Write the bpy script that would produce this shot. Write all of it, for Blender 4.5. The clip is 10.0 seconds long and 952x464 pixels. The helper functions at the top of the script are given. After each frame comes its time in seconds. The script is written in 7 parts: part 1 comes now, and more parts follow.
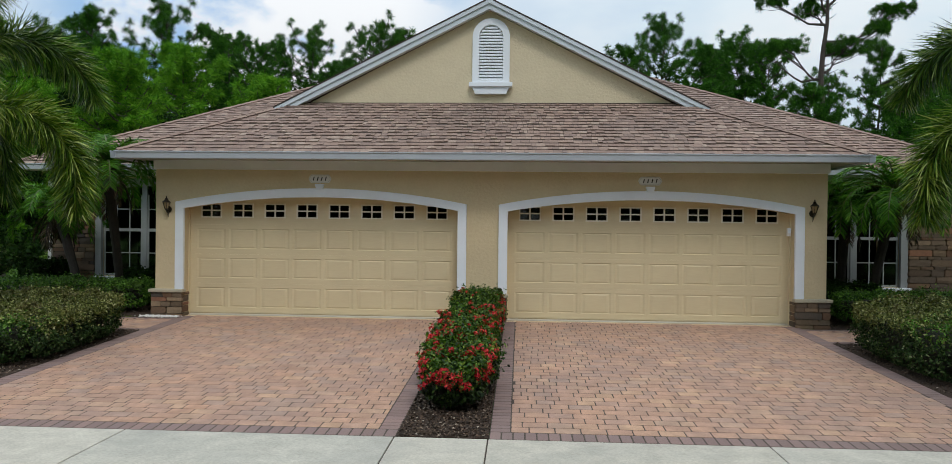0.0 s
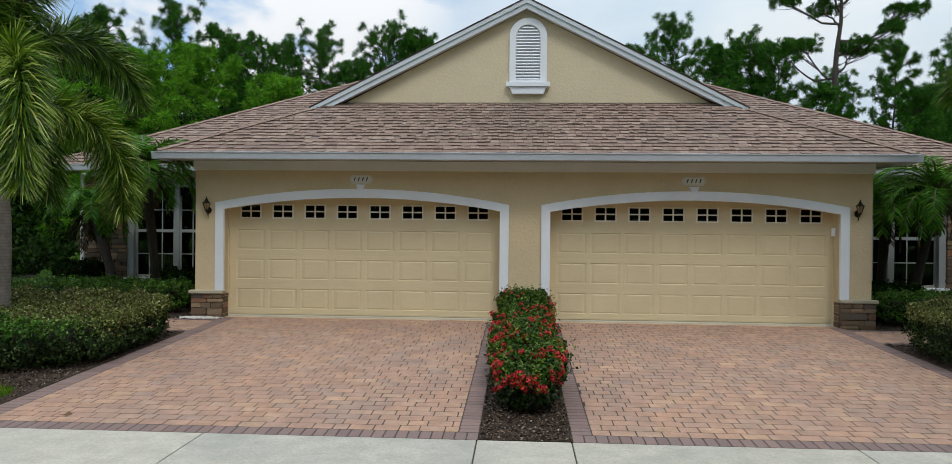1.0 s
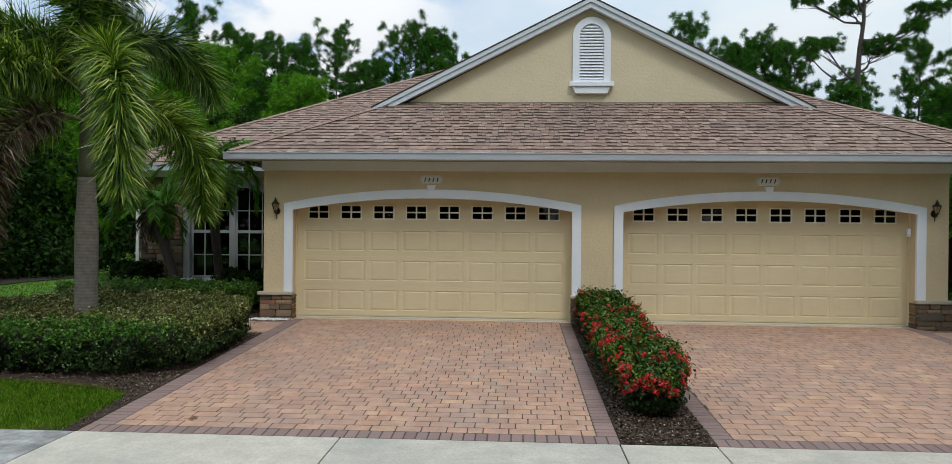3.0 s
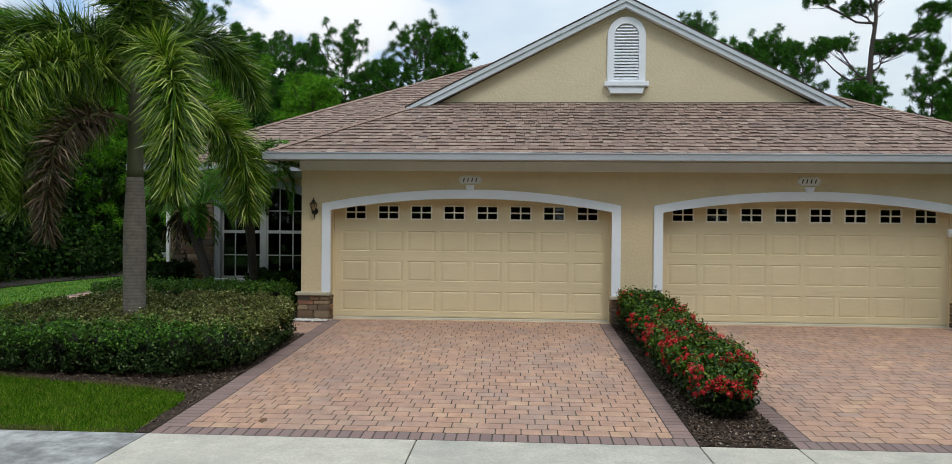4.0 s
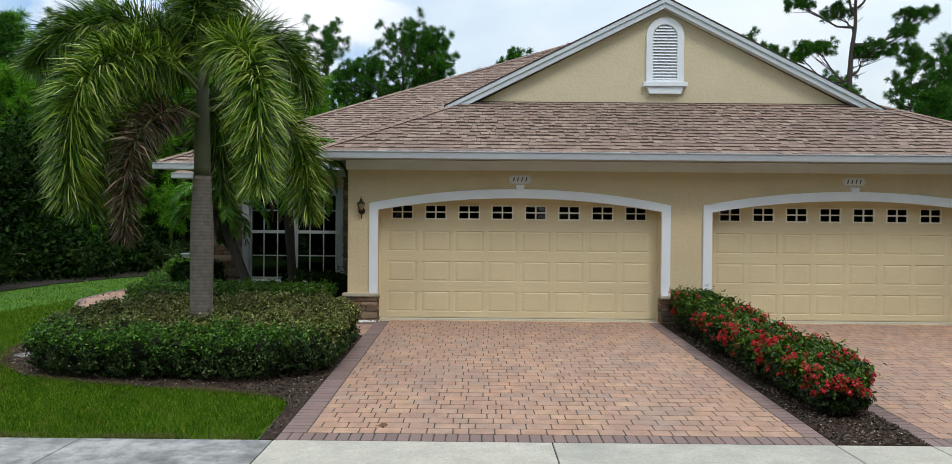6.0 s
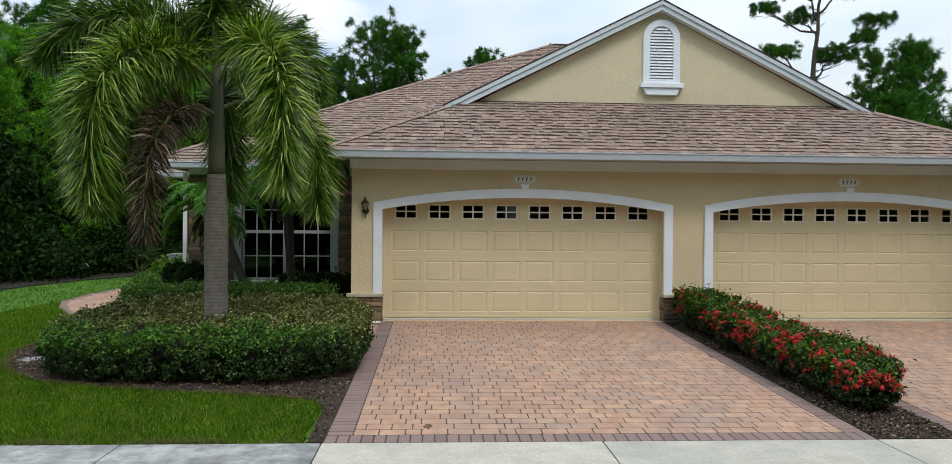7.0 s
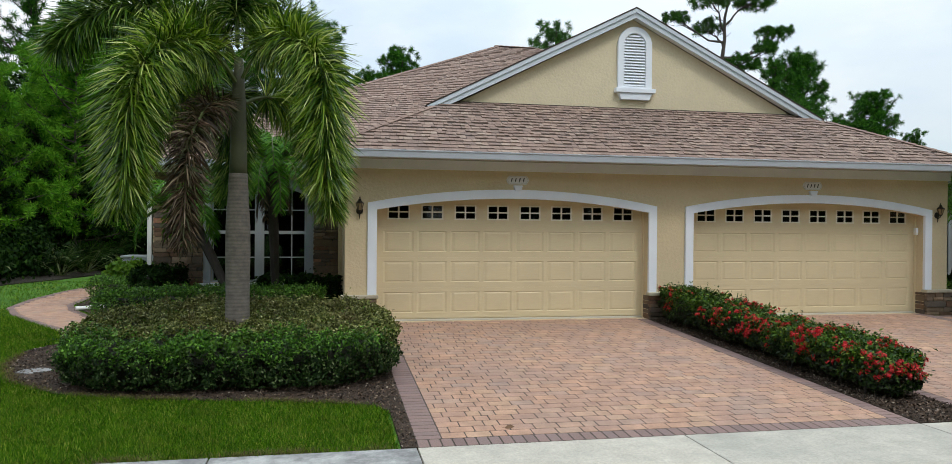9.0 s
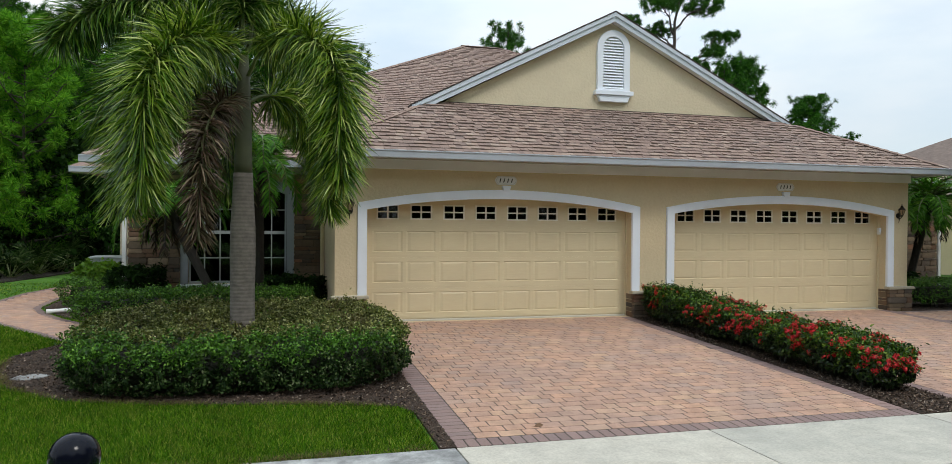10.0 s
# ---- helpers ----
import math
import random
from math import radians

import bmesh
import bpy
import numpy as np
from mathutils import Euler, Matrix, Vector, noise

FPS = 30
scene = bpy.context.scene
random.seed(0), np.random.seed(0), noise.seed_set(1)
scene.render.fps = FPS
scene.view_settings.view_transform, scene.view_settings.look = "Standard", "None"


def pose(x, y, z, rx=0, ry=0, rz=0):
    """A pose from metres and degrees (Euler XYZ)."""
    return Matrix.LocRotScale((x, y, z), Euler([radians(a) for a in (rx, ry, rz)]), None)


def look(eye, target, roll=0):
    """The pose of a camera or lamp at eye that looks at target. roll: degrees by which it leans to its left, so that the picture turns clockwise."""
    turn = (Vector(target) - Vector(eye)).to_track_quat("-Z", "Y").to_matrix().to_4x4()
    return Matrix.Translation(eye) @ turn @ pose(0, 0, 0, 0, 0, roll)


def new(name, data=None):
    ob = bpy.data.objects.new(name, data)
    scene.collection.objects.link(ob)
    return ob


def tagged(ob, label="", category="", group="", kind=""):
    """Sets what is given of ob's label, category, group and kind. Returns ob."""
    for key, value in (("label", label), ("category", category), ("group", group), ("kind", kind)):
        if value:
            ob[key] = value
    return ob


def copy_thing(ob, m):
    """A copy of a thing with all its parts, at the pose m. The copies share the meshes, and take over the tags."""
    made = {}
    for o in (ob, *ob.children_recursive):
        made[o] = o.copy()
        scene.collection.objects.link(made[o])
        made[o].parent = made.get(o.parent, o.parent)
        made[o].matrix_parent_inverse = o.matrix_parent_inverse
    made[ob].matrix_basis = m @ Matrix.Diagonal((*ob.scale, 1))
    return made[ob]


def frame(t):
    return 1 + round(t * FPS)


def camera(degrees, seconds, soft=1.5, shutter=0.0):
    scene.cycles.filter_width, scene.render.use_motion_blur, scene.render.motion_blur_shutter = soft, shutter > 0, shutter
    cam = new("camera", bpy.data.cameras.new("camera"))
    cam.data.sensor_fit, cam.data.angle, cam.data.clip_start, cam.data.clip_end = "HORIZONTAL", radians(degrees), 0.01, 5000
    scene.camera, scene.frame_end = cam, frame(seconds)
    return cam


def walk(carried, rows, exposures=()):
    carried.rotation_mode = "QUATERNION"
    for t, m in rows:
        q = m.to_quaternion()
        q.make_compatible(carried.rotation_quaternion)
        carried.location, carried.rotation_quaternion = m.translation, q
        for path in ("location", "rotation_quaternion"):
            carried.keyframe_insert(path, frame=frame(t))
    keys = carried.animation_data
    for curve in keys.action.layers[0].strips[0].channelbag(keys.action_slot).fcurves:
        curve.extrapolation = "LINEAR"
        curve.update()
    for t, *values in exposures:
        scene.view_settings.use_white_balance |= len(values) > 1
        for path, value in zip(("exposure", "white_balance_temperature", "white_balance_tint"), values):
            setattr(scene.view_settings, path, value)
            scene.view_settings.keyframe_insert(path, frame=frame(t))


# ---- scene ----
cam = camera(64.4, 10.0, soft=0.48)
METRES, EYE, TILT, LEAN, TURN = 7.62, 1.65, 0.0, 0.0, 3.3
ROWS = [
    (0.0, 0.0, 0.0, 0.0, 0.0, -0.39, -0.65),
    (0.5, -0.0505, 0.0041, 0.001, 0.0, -0.42, -0.58),
    (1.0, -0.097, 0.0085, 0.0009, -0.01, -0.41, -0.58),
    (1.5, -0.1388, 0.0117, 0.0012, -0.01, -0.42, -0.55),
    (2.0, -0.1801, 0.0149, 0.0012, -0.01, -0.42, -0.54),
    (2.5, -0.2203, 0.0176, 0.0014, -0.03, -0.43, -0.53),
    (4.0, -0.3533, 0.0263, 0.002, -0.14, -0.45, -0.52),
    (4.5, -0.4013, 0.0301, 0.0019, -0.2, -0.46, -0.52),
    (5.0, -0.451, 0.0353, 0.0019, -0.77, -0.45, -0.52),
    (5.5, -0.5028, 0.0395, 0.0014, -1.77, -0.45, -0.51),
    (7.0, -0.6608, 0.0571, -0.0011, -6.28, -0.42, -0.46),
    (7.5, -0.7166, 0.0637, -0.0012, -8.02, -0.41, -0.45),
    (8.0, -0.773, 0.0715, -0.0013, -10.0, -0.41, -0.45),
    (8.5, -0.8306, 0.0812, -0.0004, -12.2, -0.42, -0.45),
    (9.0, -0.8865, 0.0916, 0.0005, -14.34, -0.43, -0.45),
    (9.5, -0.9401, 0.103, 0.0011, -16.56, -0.44, -0.44),
    (10.0, -0.9919, 0.1159, 0.002, -18.74, -0.47, -0.45),
]
walk(cam, [(t, pose(0, 0, EYE, TILT, LEAN, TURN) @ pose(METRES * x, METRES * y, METRES * z, 90 + pitch, roll, yaw)) for t, x, y, z, yaw, pitch, roll in ROWS],
     [(0.0, -0.35), (2.5, -0.33), (5.0, -0.21), (7.5, -0.13), (10.0, -0.12)])

# ---- world and sun ----
world = bpy.data.worlds.new("overcast_sky")
scene.world = world
world.use_nodes = True
wn, wl = world.node_tree.nodes, world.node_tree.links
wn.clear()
w_out = wn.new("ShaderNodeOutputWorld")
w_bg = wn.new("ShaderNodeBackground")
w_sky = wn.new("ShaderNodeTexSky")
w_sky.sky_type, w_sky.sun_disc = "NISHITA", False
SUN_ELEVATION, SUN_AZIMUTH = 54.0, 158.0
w_sky.sun_elevation, w_sky.sun_rotation = radians(SUN_ELEVATION), radians(SUN_AZIMUTH)
w_sky.air_density, w_sky.dust_density = 1.0, 0.6
w_scale = wn.new("ShaderNodeVectorMath")
w_scale.operation = "SCALE"
w_scale.inputs["Scale"].default_value = 0.19
wl.new(w_sky.outputs[0], w_scale.inputs[0])
w_co = wn.new("ShaderNodeTexCoord")
w_map = wn.new("ShaderNodeMapping")
w_map.inputs["Scale"].default_value = (1.0, 1.0, 2.6)
w_map.inputs["Location"].default_value = (0.35, 0.1, 0.0)
wl.new(w_co.outputs["Generated"], w_map.inputs["Vector"])
w_noise = wn.new("ShaderNodeTexNoise")
w_noise.inputs["Scale"].default_value = 2.6
w_noise.inputs["Detail"].default_value = 7.0
w_noise.inputs["Roughness"].default_value = 0.52
wl.new(w_map.outputs[0], w_noise.inputs["Vector"])
w_ramp = wn.new("ShaderNodeValToRGB")
w_ramp.color_ramp.elements[0].position, w_ramp.color_ramp.elements[0].color = 0.34, (0.62, 0.62, 0.62, 1)
w_ramp.color_ramp.elements[1].position, w_ramp.color_ramp.elements[1].color = 0.56, (1, 1, 1, 1)
wl.new(w_noise.outputs[0], w_ramp.inputs[0])
w_soft = wn.new("ShaderNodeTexNoise")
w_soft.inputs["Scale"].default_value = 5.0
w_soft.inputs["Detail"].default_value = 4.0
wl.new(w_map.outputs[0], w_soft.inputs["Vector"])
w_tone = wn.new("ShaderNodeValToRGB")
w_tone.color_ramp.elements[0].position, w_tone.color_ramp.elements[0].color = 0.3, (0.93, 1.09, 1.20, 1)
w_tone.color_ramp.elements[1].position, w_tone.color_ramp.elements[1].color = 0.7, (1.08, 1.17, 1.23, 1)
wl.new(w_soft.outputs[0], w_tone.inputs[0])
w_mix = wn.new("ShaderNodeMix")
w_mix.data_type = "RGBA"
wl.new(w_ramp.outputs[0], w_mix.inputs["Factor"])
wl.new(w_scale.outputs[0], w_mix.inputs["A"])
wl.new(w_tone.outputs[0], w_mix.inputs["B"])
# where the overcast breaks up: heaped white cloud before blue
w_heap = wn.new("ShaderNodeTexNoise")
w_heap.inputs["Scale"].default_value, w_heap.inputs["Detail"].default_value, w_heap.inputs["Roughness"].default_value = 5.5, 9.0, 0.5
w_heap_map = wn.new("ShaderNodeMapping")
w_heap_map.inputs["Scale"].default_value, w_heap_map.inputs["Location"].default_value = (1.0, 1.0, 1.7), (0.9, 0.33, 0.2)
wl.new(w_co.outputs["Generated"], w_heap_map.inputs["Vector"])
wl.new(w_heap_map.outputs[0], w_heap.inputs["Vector"])
w_heap_ramp = wn.new("ShaderNodeValToRGB")
hr = w_heap_ramp.color_ramp.elements
hr[0].position, hr[0].color = 0.44, (0.40, 0.68, 1.05, 1)
hr[1].position, hr[1].color = 0.54, (1.22, 1.26, 1.30, 1)
wl.new(w_heap.outputs[0], w_heap_ramp.inputs[0])
w_dot = wn.new("ShaderNodeVectorMath")
w_dot.operation = "DOT_PRODUCT"
w_dot.inputs[1].default_value = (-0.33, 0.88, 0.34)
wl.new(w_co.outputs["Generated"], w_dot.inputs[0])
w_gap = wn.new("ShaderNodeMapRange")
w_gap.interpolation_type = "SMOOTHSTEP"
w_gap.inputs["From Min"].default_value, w_gap.inputs["From Max"].default_value = 0.955, 0.985
wl.new(w_dot.outputs["Value"], w_gap.inputs["Value"])
w_break = wn.new("ShaderNodeMix")
w_break.data_type = "RGBA"
wl.new(w_gap.outputs[0], w_break.inputs["Factor"])
wl.new(w_mix.outputs["Result"], w_break.inputs["A"])
wl.new(w_heap_ramp.outputs[0], w_break.inputs["B"])
# an overcast sky is brighter overhead than at the horizon
w_xyz = wn.new("ShaderNodeSeparateXYZ")
wl.new(w_co.outputs["Generated"], w_xyz.inputs[0])
w_up = wn.new("ShaderNodeMapRange")
for key, v in (("From Min", 0.1), ("From Max", 1.0), ("To Min", 1.02), ("To Max", 2.0)):
    w_up.inputs[key].default_value = v
wl.new(w_xyz.outputs["Z"], w_up.inputs["Value"])
w_lift = wn.new("ShaderNodeVectorMath")
w_lift.operation = "SCALE"
wl.new(w_break.outputs["Result"], w_lift.inputs[0])
wl.new(w_up.outputs[0], w_lift.inputs["Scale"])
wl.new(w_lift.outputs[0], w_bg.inputs[0])
w_bg.inputs[1].default_value = 0.80
wl.new(w_bg.outputs[0], w_out.inputs[0])

sun = bpy.data.lights.new("sun", "SUN")
sun.energy, sun.angle, sun.color = 1.4, radians(14), (1.0, 0.96, 0.90)
sun_ob = new("sun", sun)
_a, _e = radians(SUN_AZIMUTH), radians(SUN_ELEVATION)
sun_ob.matrix_world = look((math.sin(_a) * math.cos(_e) * 60, math.cos(_a) * math.cos(_e) * 60, math.sin(_e) * 60), (0, 0, 0))

# ---- materials ----
def shader(name):
    m = bpy.data.materials.new(name)
    m.use_nodes = True
    n, l = m.node_tree.nodes, m.node_tree.links
    return m, n, l, n["Principled BSDF"]


def noise_node(n, l, scale, detail=4.0, rough=0.55, co=None, stretch=None):
    t = n.new("ShaderNodeTexNoise")
    t.inputs["Scale"].default_value, t.inputs["Detail"].default_value, t.inputs["Roughness"].default_value = scale, detail, rough
    c = co
    if c is None:
        c = n.new("ShaderNodeTexCoord").outputs["Object"]
    if stretch:
        mp = n.new("ShaderNodeMapping")
        mp.inputs["Scale"].default_value = stretch
        l.new(c, mp.inputs["Vector"])
        c = mp.outputs[0]
    l.new(c, t.inputs["Vector"])
    return t.outputs[0]


def ramp_node(n, l, fac, stops):
    r = n.new("ShaderNodeValToRGB")
    el = r.color_ramp.elements
    while len(el) < len(stops):
        el.new(0.5)
    for e, (p, c) in zip(el, stops):
        e.position, e.color = p, (*c, 1) if len(c) == 3 else c
    l.new(fac, r.inputs[0])
    return r.outputs[0]


def mix_node(n, l, fac, a, b, blend="MIX"):
    m = n.new("ShaderNodeMix")
    m.data_type, m.blend_type = "RGBA", blend
    for key, v in (("Factor", fac), ("A", a), ("B", b)):
        if isinstance(v, (int, float)):
            m.inputs[key].default_value = v
        elif isinstance(v, tuple):
            m.inputs[key].default_value = (*v, 1)
        else:
            l.new(v, m.inputs[key])
    return m.outputs["Result"]


def bump_node(n, l, b, height, strength, distance):
    k = n.new("ShaderNodeBump")
    k.inputs["Strength"].default_value, k.inputs["Distance"].default_value = strength, distance
    l.new(height, k.inputs["Height"])
    l.new(k.outputs[0], b.inputs["Normal"])


def painted(name, colour, rough=0.55, grain=60.0, bump=0.2, dist=0.002, stain=0.12, metal=0.0, coat=0.0, stretch=None):
    """Paint, stucco or plain metal: broad stains and fine grain."""
    m, n, l, b = shader(name)
    broad = noise_node(n, l, 1.3, 5.0, 0.6)
    fine = noise_node(n, l, grain, 3.0, 0.55, None, stretch)
    dark = tuple(c * (1 - stain) for c in colour)
    light = tuple(min(1, c * (1 + stain * 0.6)) for c in colour)
    c = ramp_node(n, l, broad, [(0.3, dark), (0.7, light)])
    c = mix_node(n, l, 0.18, c, ramp_node(n, l, fine, [(0.3, (0.4, 0.4, 0.4)), (0.7, (0.6, 0.6, 0.6))]), "OVERLAY")
    l.new(c, b.inputs["Base Color"])
    b.inputs["Roughness"].default_value, b.inputs["Metallic"].default_value = rough, metal
    b.inputs["Coat Weight"].default_value = coat
    bump_node(n, l, b, fine, bump, dist)
    return m


def pieces(name, stops, rough=0.85, grain=35.0, bump=0.5, dist=0.004, island=False, stain=0.25, stain_scale=0.8, stain_colour=(0.08, 0.07, 0.06), blotch=0.0, blotch_scale=9.0):
    """Bricks, stones and shingles: each piece has its own tone, with grain and broad weathering over them."""
    m, n, l, b = shader(name)
    if island:
        r = n.new("ShaderNodeNewGeometry").outputs["Random Per Island"]
    else:
        r = n.new("ShaderNodeObjectInfo").outputs["Random"]
    c = ramp_node(n, l, r, stops)
    pos = n.new("ShaderNodeNewGeometry").outputs["Position"]
    fine = noise_node(n, l, grain, 5.0, 0.65, pos)
    broad = noise_node(n, l, stain_scale, 5.0, 0.6, pos)
    c = mix_node(n, l, 0.42, c, ramp_node(n, l, fine, [(0.25, (0.25, 0.25, 0.25)), (0.75, (0.72, 0.72, 0.72))]), "OVERLAY")
    if blotch:
        mid = noise_node(n, l, blotch_scale, 3.0, 0.6, pos)
        c = mix_node(n, l, blotch, c, ramp_node(n, l, mid, [(0.35, (0.2, 0.2, 0.2)), (0.65, (0.75, 0.75, 0.75))]), "OVERLAY")
    k = n.new("ShaderNodeMath")
    k.operation = "MULTIPLY"
    k.inputs[1].default_value = stain
    l.new(ramp_node(n, l, broad, [(0.45, (0, 0, 0)), (0.72, (1, 1, 1))]), k.inputs[0])
    c = mix_node(n, l, k.outputs[0], c, stain_colour)
    l.new(c, b.inputs["Base Color"])
    b.inputs["Roughness"].default_value = rough
    bump_node(n, l, b, fine, bump, dist)
    return m


def leaf(name, stops, rough=0.45, trans=0.25, glow=1.6, patch=0.0, patch_colour=(0.1, 0.06, 0.02), patch_scale=1.2, gloss=0.15):
    """Foliage: each leaf has its own tone; light comes through the blade."""
    m, n, l, b = shader(name)
    r = n.new("ShaderNodeNewGeometry").outputs["Random Per Island"]
    c = ramp_node(n, l, r, stops)
    pos = n.new("ShaderNodeNewGeometry").outputs["Position"]
    broad = noise_node(n, l, patch_scale, 3.0, 0.5, pos)
    c = mix_node(n, l, 0.35, c, ramp_node(n, l, broad, [(0.3, (0.3, 0.3, 0.3)), (0.7, (0.7, 0.7, 0.7))]), "OVERLAY")
    if patch:
        k = n.new("ShaderNodeMath")
        k.operation = "MULTIPLY"
        k.inputs[1].default_value = patch
        l.new(ramp_node(n, l, noise_node(n, l, patch_scale * 1.7, 4.0, 0.6, pos), [(0.5, (0, 0, 0)), (0.68, (1, 1, 1))]), k.inputs[0])
        c = mix_node(n, l, k.outputs[0], c, patch_colour)
    l.new(c, b.inputs["Base Color"])
    b.inputs["Roughness"].default_value, b.inputs["Specular IOR Level"].default_value = rough, gloss
    t = n.new("ShaderNodeBsdfTranslucent")
    l.new(mix_node(n, l, 1.0, c, (glow, glow, 0.5 * glow), "MULTIPLY"), t.inputs[0])
    mx = n.new("ShaderNodeMixShader")
    mx.inputs[0].default_value = trans
    l.new(b.outputs[0], mx.inputs[1])
    l.new(t.outputs[0], mx.inputs[2])
    l.new(mx.outputs[0], n["Material Output"].inputs[0])
    return m


def earth(name, stops, scale, rough=0.95, bump=0.8, dist=0.02, fine=40.0, vary=0.5):
    m, n, l, b = shader(name)
    pos = n.new("ShaderNodeNewGeometry").outputs["Position"]
    a = noise_node(n, l, scale, 6.0, 0.65, pos)
    f = noise_node(n, l, fine, 4.0, 0.7, pos)
    c = ramp_node(n, l, a, stops)
    c = mix_node(n, l, vary, c, ramp_node(n, l, f, [(0.25, (0.2, 0.2, 0.2)), (0.75, (0.8, 0.8, 0.8))]), "OVERLAY")
    l.new(c, b.inputs["Base Color"])
    b.inputs["Roughness"].default_value = rough
    bump_node(n, l, b, f, bump, dist)
    return m


def bark(name, dark, light, ring=0.0, rough=0.9, lift=0.6):
    m, n, l, b = shader(name)
    co = n.new("ShaderNodeTexCoord").outputs["Object"]
    if ring:
        w = n.new("ShaderNodeTexWave")
        w.bands_direction = "Z"
        w.inputs["Scale"].default_value, w.inputs["Distortion"].default_value = ring, 1.6
        w.inputs["Detail"].default_value, w.inputs["Detail Scale"].default_value = 3.0, 2.0
        l.new(co, w.inputs["Vector"])
        f = w.outputs["Fac"]
    else:
        f = noise_node(n, l, 9.0, 6.0, 0.7, co, (1, 1, 0.25))
    g = noise_node(n, l, 14.0, 5.0, 0.65, co)
    c = ramp_node(n, l, f, [(0.1, dark), (0.55, light)])
    c = mix_node(n, l, 0.5, c, ramp_node(n, l, g, [(0.3, (0.25, 0.25, 0.25)), (0.7, (0.75, 0.75, 0.75))]), "OVERLAY")
    l.new(c, b.inputs["Base Color"])
    b.inputs["Roughness"].default_value = rough
    bump_node(n, l, b, f, lift, 0.01)
    return m


def pane_glass(name, tint=(0.45, 0.48, 0.48)):
    m, n, l, b = shader(name)
    tr = n.new("ShaderNodeBsdfTransparent")
    tr.inputs[0].default_value = (*tint, 1)
    gl = n.new("ShaderNodeBsdfGlossy")
    gl.inputs["Roughness"].default_value = 0.02
    fr = n.new("ShaderNodeFresnel")
    fr.inputs[0].default_value = 1.5
    mx = n.new("ShaderNodeMixShader")
    l.new(fr.outputs[0], mx.inputs[0])
    l.new(tr.outputs[0], mx.inputs[1])
    l.new(gl.outputs[0], mx.inputs[2])
    l.new(mx.outputs[0], n["Material Output"].inputs[0])
    return m


M_STUCCO = painted("tan_stucco", (0.645, 0.525, 0.335), 0.9, 20.0, 0.8, 0.012, 0.08)
# paler copy of the stucco; on the gable it paints extra sky light
M_STUCCO_PALE = painted("pale_stucco", (0.66, 0.565, 0.395), 0.9, 20.0, 0.8, 0.012, 0.07)
M_DOOR = painted("beige_door_paint", (0.69, 0.58, 0.37), 0.5, 26.0, 0.35, 0.003, 0.05, stretch=(0.25, 1.0, 2.2))
M_WHITE = painted("white_trim_paint", (0.80, 0.84, 0.90), 0.5, 70.0, 0.12, 0.001, 0.05)
M_GUTTER = painted("pale_grey_aluminium", (0.45, 0.48, 0.53), 0.4, 70.0, 0.05, 0.001, 0.09)
M_RAKE = painted("pale_blue_grey_paint", (0.60, 0.66, 0.72), 0.45, 70.0, 0.08, 0.001, 0.08)
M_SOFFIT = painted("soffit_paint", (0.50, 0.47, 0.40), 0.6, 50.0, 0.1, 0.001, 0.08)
M_FRIEZE = painted("frieze_paint", (0.80, 0.80, 0.81), 0.6, 50.0, 0.1, 0.001, 0.08)
M_BLACK = painted("black_iron", (0.004, 0.005, 0.010), 0.14, 90.0, 0.02, 0.0005, 0.1)
M_BLACK.node_tree.nodes["Principled BSDF"].inputs["Specular IOR Level"].default_value = 0.16
M_BRONZE = painted("dark_bronze", (0.03, 0.022, 0.015), 0.4, 90.0, 0.2, 0.001, 0.2, 0.6)
M_DOOR_TRIM = painted("pale_door_trim", (0.77, 0.72, 0.60), 0.45, 90.0, 0.06, 0.001, 0.05)
# white frames greyed, so that the recess's shade lies in their colour
M_GRILLE = painted("shaded_white_window_frame", (0.33, 0.36, 0.37), 0.45, 70.0, 0.1, 0.001, 0.08)
# two near-black paints that stand in for darkness in enclosed spaces
M_DARK = painted("painted_interior_shade", (0.02, 0.02, 0.02), 0.9)
M_ROOM_SHADE = painted("painted_room_shade", (0.03, 0.03, 0.033), 0.9)
M_GLASS = pane_glass("window_glass")
M_PLAQUE = painted("plaque_white", (0.74, 0.74, 0.72), 0.45, 60.0, 0.05, 0.001, 0.05)
M_INK = painted("plaque_black", (0.02, 0.02, 0.02), 0.5)
M_LAMPGLASS = painted("amber_lamp_glass", (0.30, 0.22, 0.12), 0.15, 60.0, 0.1, 0.001, 0.2)
SHINGLE_STOPS = [(0.0, (0.218, 0.152, 0.126)), (0.14, (0.282, 0.194, 0.156)), (0.28, (0.228, 0.152, 0.124)), (0.42, (0.318, 0.226, 0.180)), (0.55, (0.252, 0.166, 0.132)), (0.68, (0.212, 0.148, 0.124)), (0.82, (0.296, 0.202, 0.158)), (0.93, (0.350, 0.262, 0.210)), (1.0, (0.245, 0.164, 0.132))]
M_SHINGLE = pieces("roof_shingle", SHINGLE_STOPS, 0.92, 55.0, 0.5, 0.004, False, 0.35, 0.5, (0.15, 0.115, 0.10), 0.2, 30.0)
M_SHINGLES = pieces("roof_shingles_joined", SHINGLE_STOPS, 0.92, 55.0, 0.5, 0.004, True, 0.35, 0.5, (0.15, 0.115, 0.10), 0.2, 30.0)
# near-black, so that gaps between shingle courses paint shadow lines
M_UNDERLAY = earth("roof_underlay", [(0.3, (0.04, 0.03, 0.026)), (0.7, (0.075, 0.055, 0.048))], 2.0)
